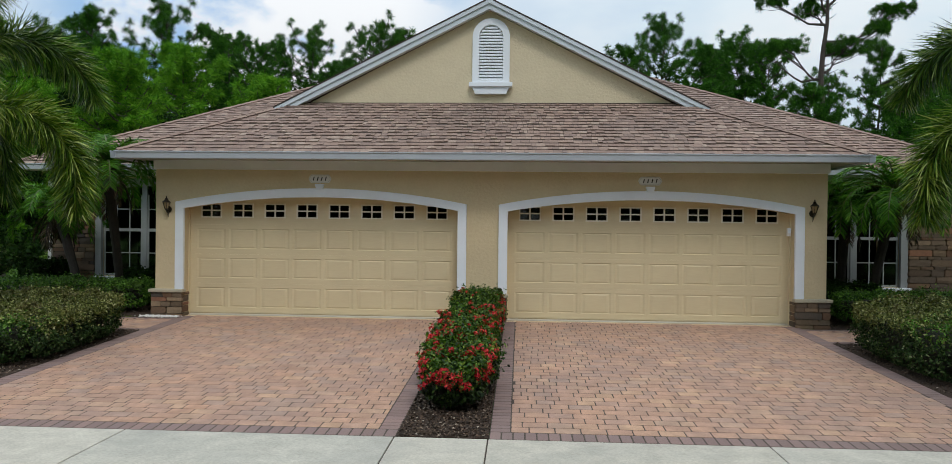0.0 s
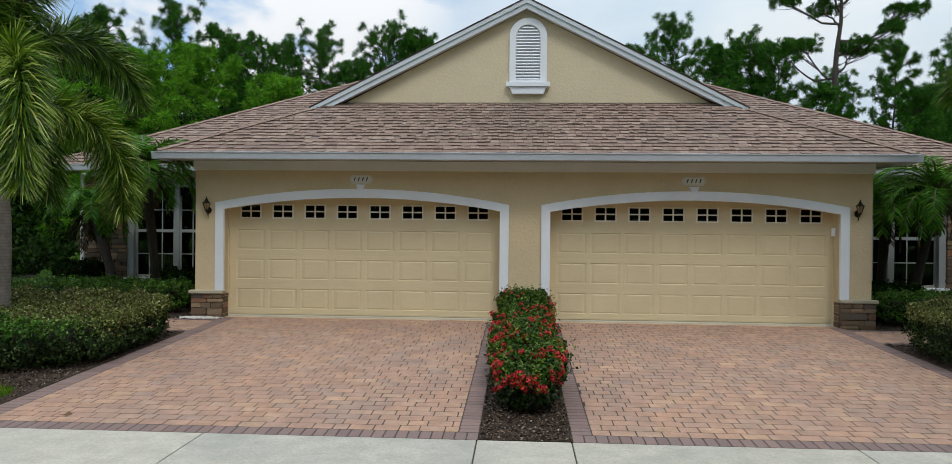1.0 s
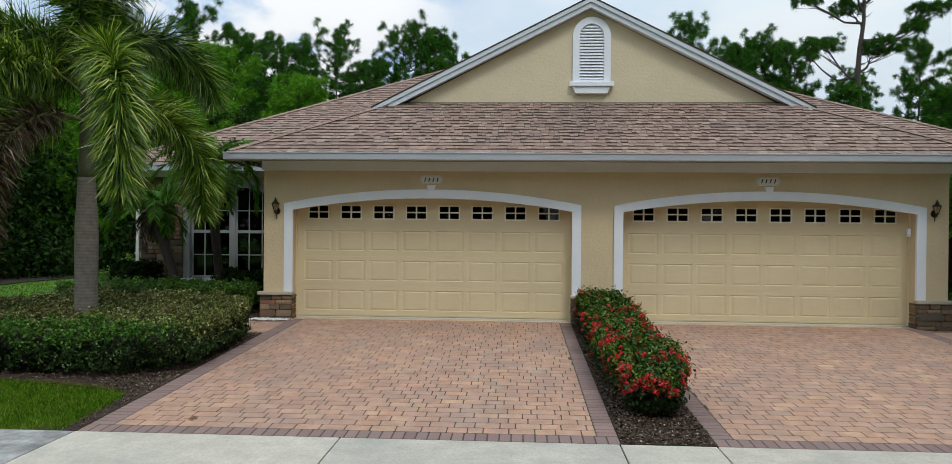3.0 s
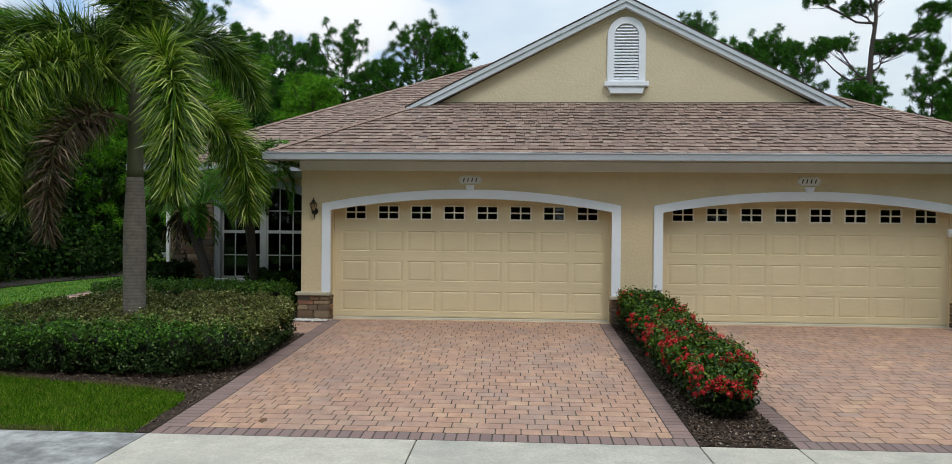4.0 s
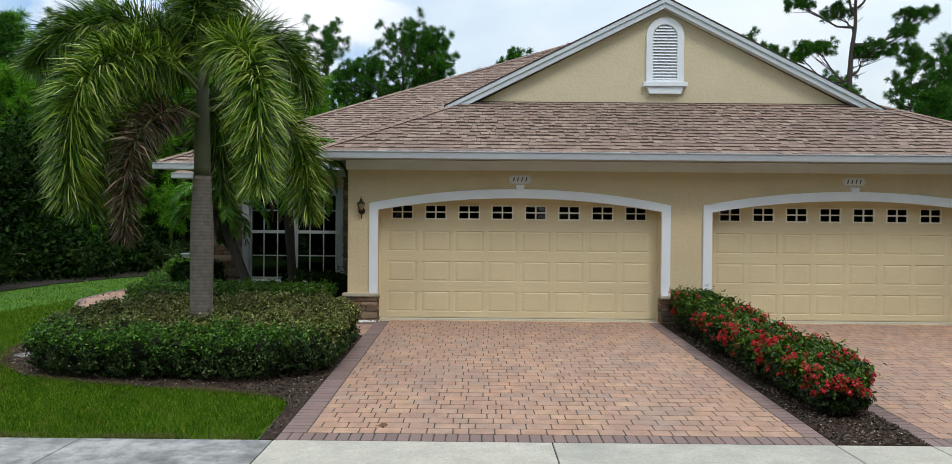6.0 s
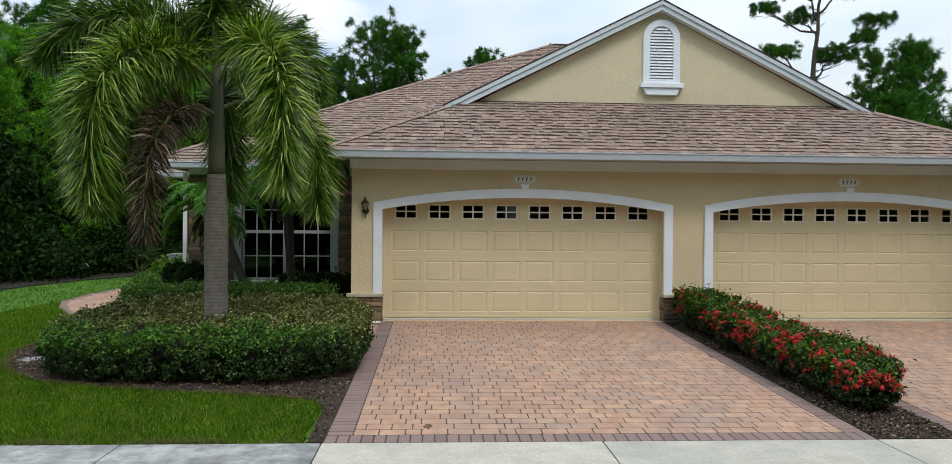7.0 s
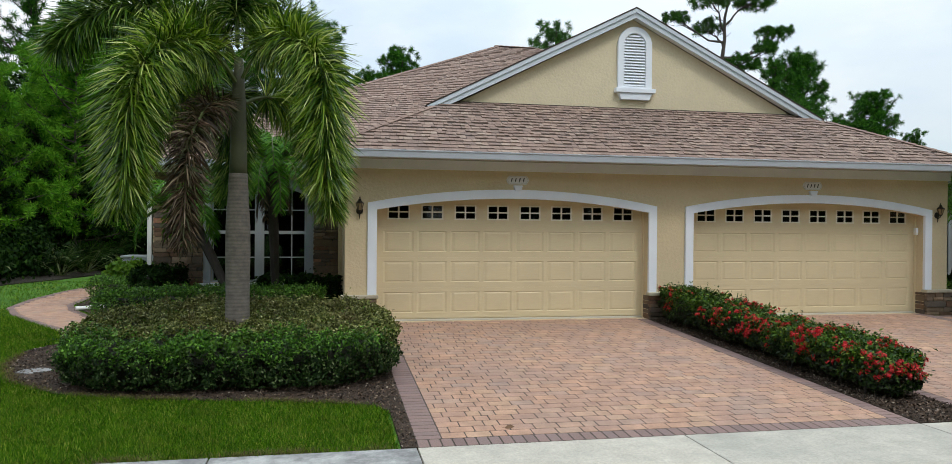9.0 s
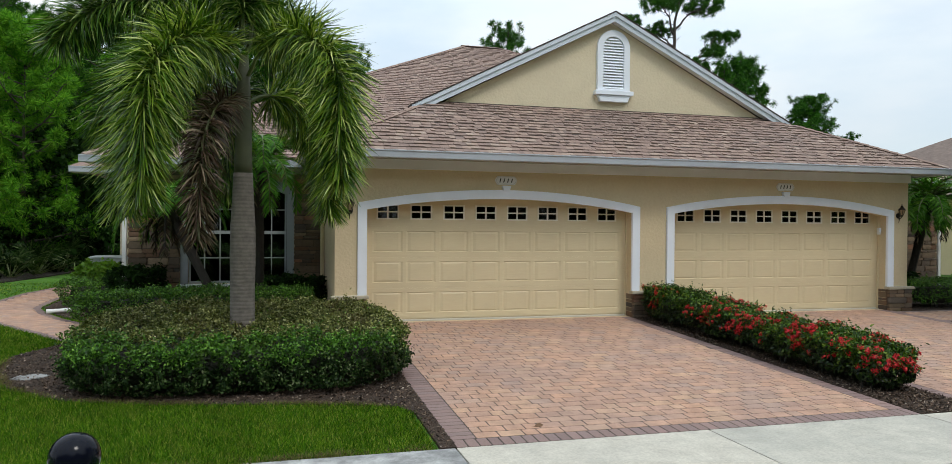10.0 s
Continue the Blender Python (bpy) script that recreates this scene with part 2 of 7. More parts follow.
PAVER_STOPS = [(0.0, (0.39, 0.238, 0.172)), (0.2, (0.455, 0.270, 0.184)), (0.38, (0.41, 0.258, 0.192)), (0.55, (0.475, 0.280, 0.186)), (0.7, (0.38, 0.256, 0.200)), (0.86, (0.49, 0.310, 0.202)), (1.0, (0.43, 0.262, 0.184))]
M_PAVER = pieces("terracotta_paver", PAVER_STOPS, 0.88, 60.0, 0.5, 0.003, False, 0.55, 0.9, (0.285, 0.205, 0.182), 0.25, 5.0)
M_PAVERS = pieces("terracotta_pavers_joined", PAVER_STOPS, 0.88, 60.0, 0.5, 0.003, True, 0.55, 0.9, (0.285, 0.205, 0.182), 0.25, 5.0)
EDGE_STOPS = [(0.0, (0.20, 0.135, 0.125)), (0.4, (0.255, 0.170, 0.150)), (0.7, (0.22, 0.156, 0.145)), (1.0, (0.285, 0.188, 0.165))]
M_EDGE = pieces("charcoal_paver", EDGE_STOPS, 0.88, 60.0, 0.5, 0.003, False, 0.3, 0.9, (0.13, 0.10, 0.09))
M_EDGES = pieces("charcoal_pavers_joined", EDGE_STOPS, 0.88, 60.0, 0.5, 0.003, True, 0.3, 0.9, (0.13, 0.10, 0.09))
M_JOINT = earth("joint_sand", [(0.3, (0.050, 0.038, 0.030)), (0.7, (0.095, 0.074, 0.058))], 3.0)
M_CONCRETE = pieces("sidewalk_concrete", [(0.0, (0.475, 0.445, 0.375)), (0.5, (0.515, 0.482, 0.41)), (1.0, (0.46, 0.438, 0.375))], 0.9, 45.0, 0.35, 0.003, False, 0.5, 1.3, (0.30, 0.295, 0.265), 0.16, 4.0)
M_CONCRETE_OLD = pieces("stained_concrete", [(0.0, (0.31, 0.31, 0.30)), (1.0, (0.36, 0.36, 0.35))], 0.9, 45.0, 0.4, 0.003, False, 0.85, 1.9, (0.10, 0.10, 0.10), 0.5, 6.0)
M_ASPHALT = earth("asphalt", [(0.3, (0.045, 0.045, 0.045)), (0.7, (0.065, 0.064, 0.062))], 2.0, 0.9, 0.6, 0.004, 150.0)
# all tones lowered to carry the shade of the set-back recess
M_STONE = pieces("ledge_stone", [(0.0, (0.055, 0.04, 0.03)), (0.18, (0.215, 0.148, 0.09)), (0.36, (0.105, 0.078, 0.058)), (0.52, (0.30, 0.215, 0.135)), (0.66, (0.14, 0.07, 0.038)), (0.82, (0.18, 0.13, 0.085)), (1.0, (0.07, 0.062, 0.055))], 0.9, 22.0, 0.9, 0.012, False, 0.35, 3.0, (0.08, 0.06, 0.045))
M_FAR_ROOF = earth("weathered_brown_shingles", [(0.3, (0.12, 0.088, 0.072)), (0.7, (0.21, 0.155, 0.128))], 5.0, 0.9, 0.4, 0.01, 14.0)
M_FALLEN = painted("dry_leaf", (0.16, 0.085, 0.04), 0.8, 60.0, 0.3, 0.002, 0.3)
M_SLATE = pieces("red_slab_stone", [(0.0, (0.26, 0.12, 0.07)), (1.0, (0.30, 0.15, 0.085))], 0.8, 22.0, 0.8, 0.01, False, 0.4, 4.0, (0.12, 0.07, 0.05))
M_MORTAR = earth("mortar", [(0.3, (0.04, 0.034, 0.028)), (0.7, (0.07, 0.06, 0.048))], 6.0)
M_CAPSTONE = painted("cap_stone", (0.50, 0.45, 0.34), 0.85, 30.0, 0.6, 0.008, 0.25)
M_PEBBLE = pieces("white_pebbles", [(0.0, (0.60, 0.58, 0.54)), (1.0, (0.80, 0.79, 0.76))], 0.7, 60.0, 0.2, 0.002, True, 0.1)
M_GRASS_SOIL = earth("lawn_ground", [(0.3, (0.034, 0.105, 0.005)), (0.55, (0.072, 0.195, 0.009)), (0.75, (0.115, 0.265, 0.014))], 0.7, 0.95, 0.9, 0.03, 45.0, 0.6)
M_GRASS = leaf("grass_blades", [(0.0, (0.012, 0.040, 0.003)), (0.4, (0.042, 0.126, 0.004)), (0.7, (0.090, 0.208, 0.008)), (0.9, (0.175, 0.30, 0.018)), (1.0, (0.42, 0.40, 0.09))], 0.65, 0.2, 1.5, 0.25, (0.14, 0.145, 0.028), 2.2, 0.06)
M_LITTER = earth("leaf_litter", [(0.3, (0.010, 0.008, 0.005)), (0.6, (0.026, 0.020, 0.012)), (0.8, (0.050, 0.036, 0.022))], 3.0, 0.95, 1.0, 0.03, 40.0, 0.6)
M_MULCH_SOIL = earth("mulch_soil", [(0.3, (0.034, 0.021, 0.013)), (0.7, (0.078, 0.048, 0.030))], 5.0, 0.95, 1.0, 0.03, 60.0, 0.6)
M_MULCH = pieces("mulch_chips", [(0.0, (0.020, 0.013, 0.009)), (0.45, (0.070, 0.043, 0.027)), (0.75, (0.115, 0.073, 0.048)), (0.92, (0.21, 0.15, 0.105)), (1.0, (0.40, 0.34, 0.27))], 0.95, 60.0, 0.3, 0.002, True, 0.2)
M_HEDGE = leaf("hedge_leaves", [(0.0, (0.030, 0.042, 0.010)), (0.4, (0.085, 0.108, 0.024)), (0.72, (0.175, 0.195, 0.048)), (0.92, (0.33, 0.34, 0.13)), (1.0, (0.50, 0.50, 0.27))], 0.55, 0.10, 1.5, 0.6, (0.12, 0.085, 0.040), 1.5, 0.15)
M_HEDGE_FRESH = leaf("fresh_hedge_leaves", [(0.0, (0.012, 0.040, 0.005)), (0.45, (0.036, 0.108, 0.010)), (0.78, (0.084, 0.215, 0.019)), (1.0, (0.19, 0.36, 0.054))], 0.45, 0.12, 1.5, 0.4, (0.062, 0.075, 0.022), 1.8, 0.2)
# shade of hedge sides and of the woods' edge, put into the leaf colour
M_HEDGE_SIDE = leaf("shaded_leaves", [(0.0, (0.006, 0.017, 0.004)), (0.5, (0.017, 0.040, 0.008)), (0.8, (0.040, 0.078, 0.018)), (0.94, (0.090, 0.13, 0.045)), (1.0, (0.20, 0.23, 0.12))], 0.5, 0.08, 1.4, gloss=0.12)
M_LIME = leaf("lime_leaves", [(0.0, (0.072, 0.168, 0.016)), (0.5, (0.12, 0.245, 0.024)), (1.0, (0.192, 0.315, 0.048))], 0.4, 0.25)
# near-black, painting the shade inside hedges and shrubs
M_CORE_SHADE = earth("core_shade", [(0.3, (0.010, 0.012, 0.006)), (0.7, (0.022, 0.024, 0.012))], 8.0)
# the shade on the shrubs' sides is put into these near-black greens
M_IXORA = leaf("shaded_ixora_leaves", [(0.0, (0.003, 0.008, 0.002)), (0.5, (0.009, 0.023, 0.003)), (0.82, (0.024, 0.052, 0.007)), (1.0, (0.075, 0.11, 0.027))], 0.38, 0.10, 1.5, gloss=0.22)
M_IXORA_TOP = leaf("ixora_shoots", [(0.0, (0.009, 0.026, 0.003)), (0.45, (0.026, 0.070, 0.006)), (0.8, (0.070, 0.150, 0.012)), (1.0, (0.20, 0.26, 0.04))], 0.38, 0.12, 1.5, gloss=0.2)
M_PETAL = leaf("red_petals", [(0.0, (0.30, 0.008, 0.014)), (0.35, (0.48, 0.016, 0.024)), (0.7, (0.60, 0.035, 0.045)), (0.9, (0.70, 0.10, 0.07)), (1.0, (0.62, 0.07, 0.11))], 0.5, 0.2, 1.2)
# the palest tones of both leaflet ramps paint glints of light
M_FROND = leaf("palm_leaflets", [(0.0, (0.008, 0.026, 0.003)), (0.4, (0.030, 0.092, 0.007)), (0.70, (0.080, 0.180, 0.014)), (0.88, (0.19, 0.31, 0.040)), (1.0, (0.48, 0.55, 0.20))], 0.30, 0.16, 1.5, gloss=0.32)
# brighter copy of the leaflets, sunlight put into its colour
M_FROND_SUNLIT = leaf("sunlit_palm_leaflets", [(0.0, (0.010, 0.030, 0.003)), (0.35, (0.046, 0.118, 0.007)), (0.66, (0.125, 0.222, 0.014)), (0.84, (0.28, 0.38, 0.045)), (1.0, (0.58, 0.64, 0.24))], 0.30, 0.18, 1.5, gloss=0.32)
M_FROND_DEAD = leaf("dying_palm_leaflets", [(0.0, (0.020, 0.012, 0.007)), (0.45, (0.060, 0.034, 0.018)), (0.7, (0.040, 0.050, 0.016)), (0.9, (0.16, 0.105, 0.065)), (1.0, (0.32, 0.25, 0.17))], 0.6, 0.08, 1.2, gloss=0.3)
M_DATE = leaf("date_palm_leaflets", [(0.0, (0.022, 0.0845, 0.0072)), (0.45, (0.055, 0.182, 0.0126)), (0.8, (0.11, 0.286, 0.0225)), (1.0, (0.242, 0.442, 0.063))], 0.4, 0.25, 1.5, gloss=0.15)
M_RACHIS = painted("frond_rib", (0.09, 0.12, 0.03), 0.5, 40.0, 0.2, 0.002, 0.25)
M_PALM_TRUNK = bark("ringed_palm_trunk", (0.135, 0.117, 0.100), (0.160, 0.142, 0.122), 7.0, lift=0.2)
M_CROWNSHAFT = painted("green_crownshaft", (0.075, 0.082, 0.040), 0.6, 18.0, 0.3, 0.004, 0.4)
M_PALM_DARK = bark("dark_palm_trunk", (0.008, 0.006, 0.005), (0.026, 0.021, 0.016))
M_PINE_BARK = bark("pine_bark", (0.022, 0.018, 0.015), (0.062, 0.050, 0.041))
M_PINE = leaf("pine_needles", [(0.0, (0.005, 0.028, 0.003)), (0.4, (0.017, 0.078, 0.006)), (0.75, (0.042, 0.155, 0.011)), (1.0, (0.115, 0.30, 0.03))], 0.6, 0.15, 1.4, 0, (0, 0, 0), 0.35, 0.10)
M_PINE_PALE = leaf("young_pine_needles", [(0.0, (0.020, 0.085, 0.005)), (0.4, (0.055, 0.195, 0.010)), (0.75, (0.12, 0.32, 0.018)), (1.0, (0.24, 0.46, 0.04))], 0.6, 0.22, 1.4, 0, (0, 0, 0), 0.35, 0.08)
# shade under a closed canopy is put into these near-black leaf tones
M_WOOD_LEAF = leaf("shaded_woodland_leaves", [(0.0, (0.00357, 0.01265, 0.00204)), (0.5, (0.00714, 0.02319, 0.00306)), (0.85, (0.0153, 0.04216, 0.0051)), (1.0, (0.0306, 0.06851, 0.00918))], 0.6, 0.08, 1.3, 0, (0, 0, 0), 0.4, 0.06)
M_AC = painted("pale_grey_casing", (0.42, 0.44, 0.45), 0.45, 60.0, 0.1, 0.001, 0.08)
M_PVC = painted("white_pvc", (0.72, 0.72, 0.70), 0.4, 60.0, 0.05, 0.001, 0.08)

# ---- building blocks ----
AX = -0.64          # the house's axis of symmetry
WALL = 13.20        # front face of the garage wall
DOOR = 13.44        # front face of the garage doors
REAR = 15.95        # front face of the set-back wall
SLOPE = 0.5         # roof pitch, 6 in 12
EDGE = 6.71         # where the drive meets the sidewalk
FALL = 0.0365       # the drive's fall towards the street
rng = np.random.default_rng(7)


def ground_z(y):
    return -FALL * (WALL - min(max(y, EDGE), WALL))


def join(*geos):
    vs, fs, k = [], [], 0
    for v, f in geos:
        vs.extend(v)
        fs.extend([tuple(i + k for i in q) for q in f])
        k += len(v)
    return vs, fs


BOX_FACES = [(0, 3, 2, 1), (4, 5, 6, 7), (0, 1, 5, 4), (1, 2, 6, 5), (2, 3, 7, 6), (3, 0, 4, 7)]


def box(x0, x1, y0, y1, z0, z1):
    return [(x0, y0, z0), (x1, y0, z0), (x1, y1, z0), (x0, y1, z0), (x0, y0, z1), (x1, y0, z1), (x1, y1, z1), (x0, y1, z1)], list(BOX_FACES)


def prism(poly, y0, y1):
    """A polygon in x and z, counter-clockwise, carried along y."""
    n = len(poly)
    v = [(x, y0, z) for x, z in poly] + [(x, y1, z) for x, z in poly]
    f = [tuple(range(n)), tuple(range(2 * n - 1, n - 1, -1))]
    f += [(i, i + n, (i + 1) % n + n, (i + 1) % n) for i in range(n)]
    return v, f


def slab(poly, z0, z1):
    """A polygon in x and y, counter-clockwise, from z0 up to z1."""
    n = len(poly)
    v = [(x, y, z0) for x, y in poly] + [(x, y, z1) for x, y in poly]
    f = [tuple(range(n - 1, -1, -1)), tuple(range(n, 2 * n))]
    f += [(i, (i + 1) % n, (i + 1) % n + n, i + n) for i in range(n)]
    return v, f


def tube(points, radii, sides=8, closed=True):
    """A round bar through points, with a radius at each."""
    v, f = [], []
    pts = [Vector(p) for p in points]
    for i, p in enumerate(pts):
        d = (pts[min(i + 1, len(pts) - 1)] - pts[max(i - 1, 0)]).normalized()
        a = d.cross(Vector((0, 0, 1)) if abs(d.z) < 0.95 else Vector((1, 0, 0))).normalized()
        b = d.cross(a)
        for k in range(sides):
            w = 2 * math.pi * k / sides
            v.append(tuple(p + radii[i] * (math.cos(w) * a + math.sin(w) * b)))
    for i in range(len(pts) - 1):
        for k in range(sides):
            m = (k + 1) % sides
            f.append((i * sides + k, i * sides + m, (i + 1) * sides + m, (i + 1) * sides + k))
    if closed:
        f.append(tuple(range(sides - 1, -1, -1)))
        f.append(tuple(range((len(pts) - 1) * sides, len(pts) * sides)))
    return v, f


def turned(profile, x, y, sides=16):
    """A body of revolution about an upright axis: rows of radius and z."""
    v, f = [], []
    for r, z in profile:
        for k in range(sides):
            w = 2 * math.pi * k / sides
            v.append((x + r * math.cos(w), y + r * math.sin(w), z))
    for i in range(len(profile) - 1):
        for k in range(sides):
            m = (k + 1) % sides
            f.append((i * sides + k, i * sides + m, (i + 1) * sides + m, (i + 1) * sides + k))
    f.append(tuple(range(sides - 1, -1, -1)))
    f.append(tuple(range((len(profile) - 1) * sides, len(profile) * sides)))
    return v, f


def moved(geo, m):
    return [tuple(m @ Vector(p)) for p in geo[0]], geo[1]


def mesh_of(name, geo, material, smooth=False, bevel=0.0):
    me = bpy.data.meshes.new(name)
    me.from_pydata([tuple(map(float, p)) for p in geo[0]], [], geo[1])
    bm = bmesh.new()
    bm.from_mesh(me)
    bmesh.ops.recalc_face_normals(bm, faces=bm.faces)
    if bevel:
        sharp = [e for e in bm.edges if len(e.link_faces) == 2 and e.calc_face_angle(0) > 0.5]
        bmesh.ops.bevel(bm, geom=sharp, offset=bevel, segments=2, affect="EDGES", profile=0.6, clamp_overlap=True)
    bm.to_mesh(me)
    bm.free()
    me.materials.append(material)
    if smooth:
        me.polygons.foreach_set("use_smooth", [True] * len(me.polygons))
    return me


def base_of(ob):
    p = Vector(ob.location)
    while ob.parent:
        ob = ob.parent
        p += ob.location
    return p


def part(name, geo, material, parent, label="", smooth=False, bevel=0.0, kind=""):
    """One mesh object under a thing or a part; geo is in world metres."""
    o = base_of(parent)
    ob = new(name, mesh_of(name, ([(p[0] - o.x, p[1] - o.y, p[2] - o.z) for p in geo[0]], geo[1]), material, smooth, bevel))
    ob.parent = parent
    return tagged(ob, label, kind=kind)


def thing(name, at, label, category, group="", kind=""):
    ob = new(name)
    ob.location, ob.empty_display_size = at, 0.1
    return tagged(ob, label, category, group, kind)


def structure(name, geo, material, label, category, smooth=False, bevel=0.0):
    ob = new(name, mesh_of(name, geo, material, smooth, bevel))
    return tagged(ob, label, category, kind="structure")


def fast_mesh(name, verts, size, material, parent, label="", kind=""):
    """Many separate small faces: verts is an array (faces, size, 3) in world metres."""
    o = base_of(parent)
    v = (np.asarray(verts, dtype=np.float32) - np.array([o.x, o.y, o.z], dtype=np.float32)).reshape(-1, 3)
    n = len(v) // size
    me = bpy.data.meshes.new(name)
    me.vertices.add(len(v))
    me.vertices.foreach_set("co", v.ravel())
    me.loops.add(len(v))
    me.loops.foreach_set("vertex_index", np.arange(len(v), dtype=np.int32))
    me.polygons.add(n)
    me.polygons.foreach_set("loop_start", np.arange(n, dtype=np.int32) * size)
    me.update(calc_edges=True)
    me.materials.append(material)
    ob = new(name, me)
    ob.parent = parent
    return tagged(ob, label, kind=kind)


def many_boxes(corners):
    """Corners (n, 8, 3), in the order of box(): one joined geometry."""
    n = len(corners)
    f = (np.array(BOX_FACES)[None] + 8 * np.arange(n)[:, None, None]).reshape(-1, 4)
    return corners.reshape(-1, 3).tolist(), f.tolist()


def unit(a):
    return a / np.maximum(np.linalg.norm(a, axis=-1, keepdims=True), 1e-9)


def leaf_quads(points, normals, length, width, spread=0.7, r=rng):
    """Leaves as folded diamonds at points, facing roughly along the normals."""
    n = len(points)
    nor = unit(normals + spread * r.normal(size=(n, 3)))
    along = unit(np.cross(nor, r.normal(size=(n, 3))))
    side = np.cross(nor, along)
    ln = (length * r.uniform(0.65, 1.25, n))[:, None]
    wd = (width * r.uniform(0.7, 1.2, n))[:, None]
    a = points - along * ln * 0.5
    c = points + along * ln * 0.5 - nor * ln * 0.12
    mid = points + nor * ln * 0.06
    return np.stack([a, mid + side * wd * 0.5, c, mid - side * wd * 0.5], axis=1)

# ---- ground, road, sidewalk ----
def sheet(rows, x0=-400.0, x1=400.0):
    v, f = [], []
    for y, z in rows:
        v += [(x0, y, z), (x1, y, z)]
    for i in range(len(rows) - 1):
        f.append((2 * i, 2 * i + 1, 2 * i + 3, 2 * i + 2))
    return v, f


structure("ground", sheet([(-300, -0.56), (1.5, -0.56), (1.7, -0.28), (EDGE - 0.05, -0.28), (EDGE, -0.262), (WALL, -0.02), (30, -0.02), (420, -0.02)]), M_GRASS_SOIL,
          "green mown lawn and open ground reaching the woods", "lawn")
structure("road", box(-120, 120, -6.5, 1.3, -0.555, -0.45), M_ASPHALT, "grey asphalt street in front of the sidewalk", "road")
structure("kerb", box(-120, 120, 1.3, 1.65, -0.6, -0.26), M_CONCRETE, "pale concrete kerb along the street", "kerb", bevel=0.02)
sidewalk = structure("sidewalk", box(-60, 60, 5.32, EDGE - 0.012, -0.30, -0.252), M_JOINT, "pale concrete sidewalk slabs with dark joints", "sidewalk")
JOINTS = [-22.9, -20.4, -17.9, -15.3, -12.8, -10.3, -7.72, -6.03, -3.58, -1.10, -0.26, 2.20, 4.74, 7.25, 9.75, 12.3, 14.8, 17.3]
for x0, x1 in zip(JOINTS, JOINTS[1:]):
    part("slab", box(x0 + 0.006, x1 - 0.006, 5.33, EDGE - 0.006, -0.29, -0.236), M_CONCRETE_OLD if x1 < -6 else M_CONCRETE, sidewalk,
         "grey slab darkened by stains" if x1 < -6 else "", bevel=0.006)

# ground under the woods: dark leaf litter with an uneven edge against the lawn
WOODS = [(-90, 11.0), (-19.5, 11.6), (-16.9, 13.4), (-16.0, 15.5), (-15.7, 18.0), (-15.65, 20.3), (-15.2, 22.6), (-14.6, 24.2), (-14.2, 26.0), (-13.9, 28.0), (-13.0, 31.0), (-12.0, 36.0), (-12.0, 60.0), (-90, 60.0)]
structure("forest_floor", slab(WOODS, -0.06, 0.012), M_LITTER, "dark leaf litter under the woods beside the lawn", "forest floor")

# ---- drives ----
TILT_DRIVE = math.atan(FALL)
ROW, GAP = 0.163, 0.006


def brick_rings(a, b, h, cx, cy, nip):
    """The rings of a paver with nipped corners, from its foot to its softened upper face."""
    v = []
    for z, d, e in ((-h, 0, 0), (-0.006, 0, 0), (0, cx, cy)):
        p, q = a - d, b - e
        v += [(-p + nip, -q, z), (p - nip, -q, z), (p, -q + nip, z), (p, q - nip, z), (p - nip, q, z), (-p + nip, q, z), (-p, q - nip, z), (-p, -q + nip, z)]
    f = [tuple(range(16, 24))]
    for k in (0, 8):
        f += [(k + i, k + (i + 1) % 8, k + 8 + (i + 1) % 8, k + 8 + i) for i in range(8)]
    return v, f


def brick_mesh(name, lx, ly, material, h=0.04, cx=0.004, cy=0.004, nip=0.010):
    """A paver, its upper face at z = 0."""
    return mesh_of(name, brick_rings(lx / 2, ly / 2, h, cx, cy, nip), material)


def brick_geo(x, y, lx, ly, z, turn=0.0, h=0.04, cx=0.004, cy=0.004, tilt=0.0365, nip=0.010):
    co, si = math.cos(turn), math.sin(turn)
    ring, f = brick_rings(lx / 2, ly / 2, h, cx, cy, min(nip, 0.3 * lx))
    v = []
    for px, py, zz in ring:
        qx, qy = co * px - si * py, si * px + co * py
        v.append((x + qx, y + qy, z + zz + tilt * qy))
    return v, f


PAVER_SIZES = (0.145, 0.19, 0.238)
PAVER_MESH = [brick_mesh("paver", s - GAP, ROW - 0.006, M_PAVER) for s in PAVER_SIZES]
SOLDIER_MESH = brick_mesh("edge_paver", 0.105 - GAP, 0.205, M_EDGE)


def lay(ob_mesh, x, y, z, parent, name, jitter=0.001):
    o = base_of(parent)
    ob = new(name, ob_mesh)
    ob.parent = parent
    ob.location = (x - o.x, y - o.y, z + rng.uniform(-jitter, jitter * 0.4) - o.z)
    ob.rotation_euler = (TILT_DRIVE + rng.normal(0, 0.003), rng.normal(0, 0.004), rng.normal(0, 0.004))
    return ob


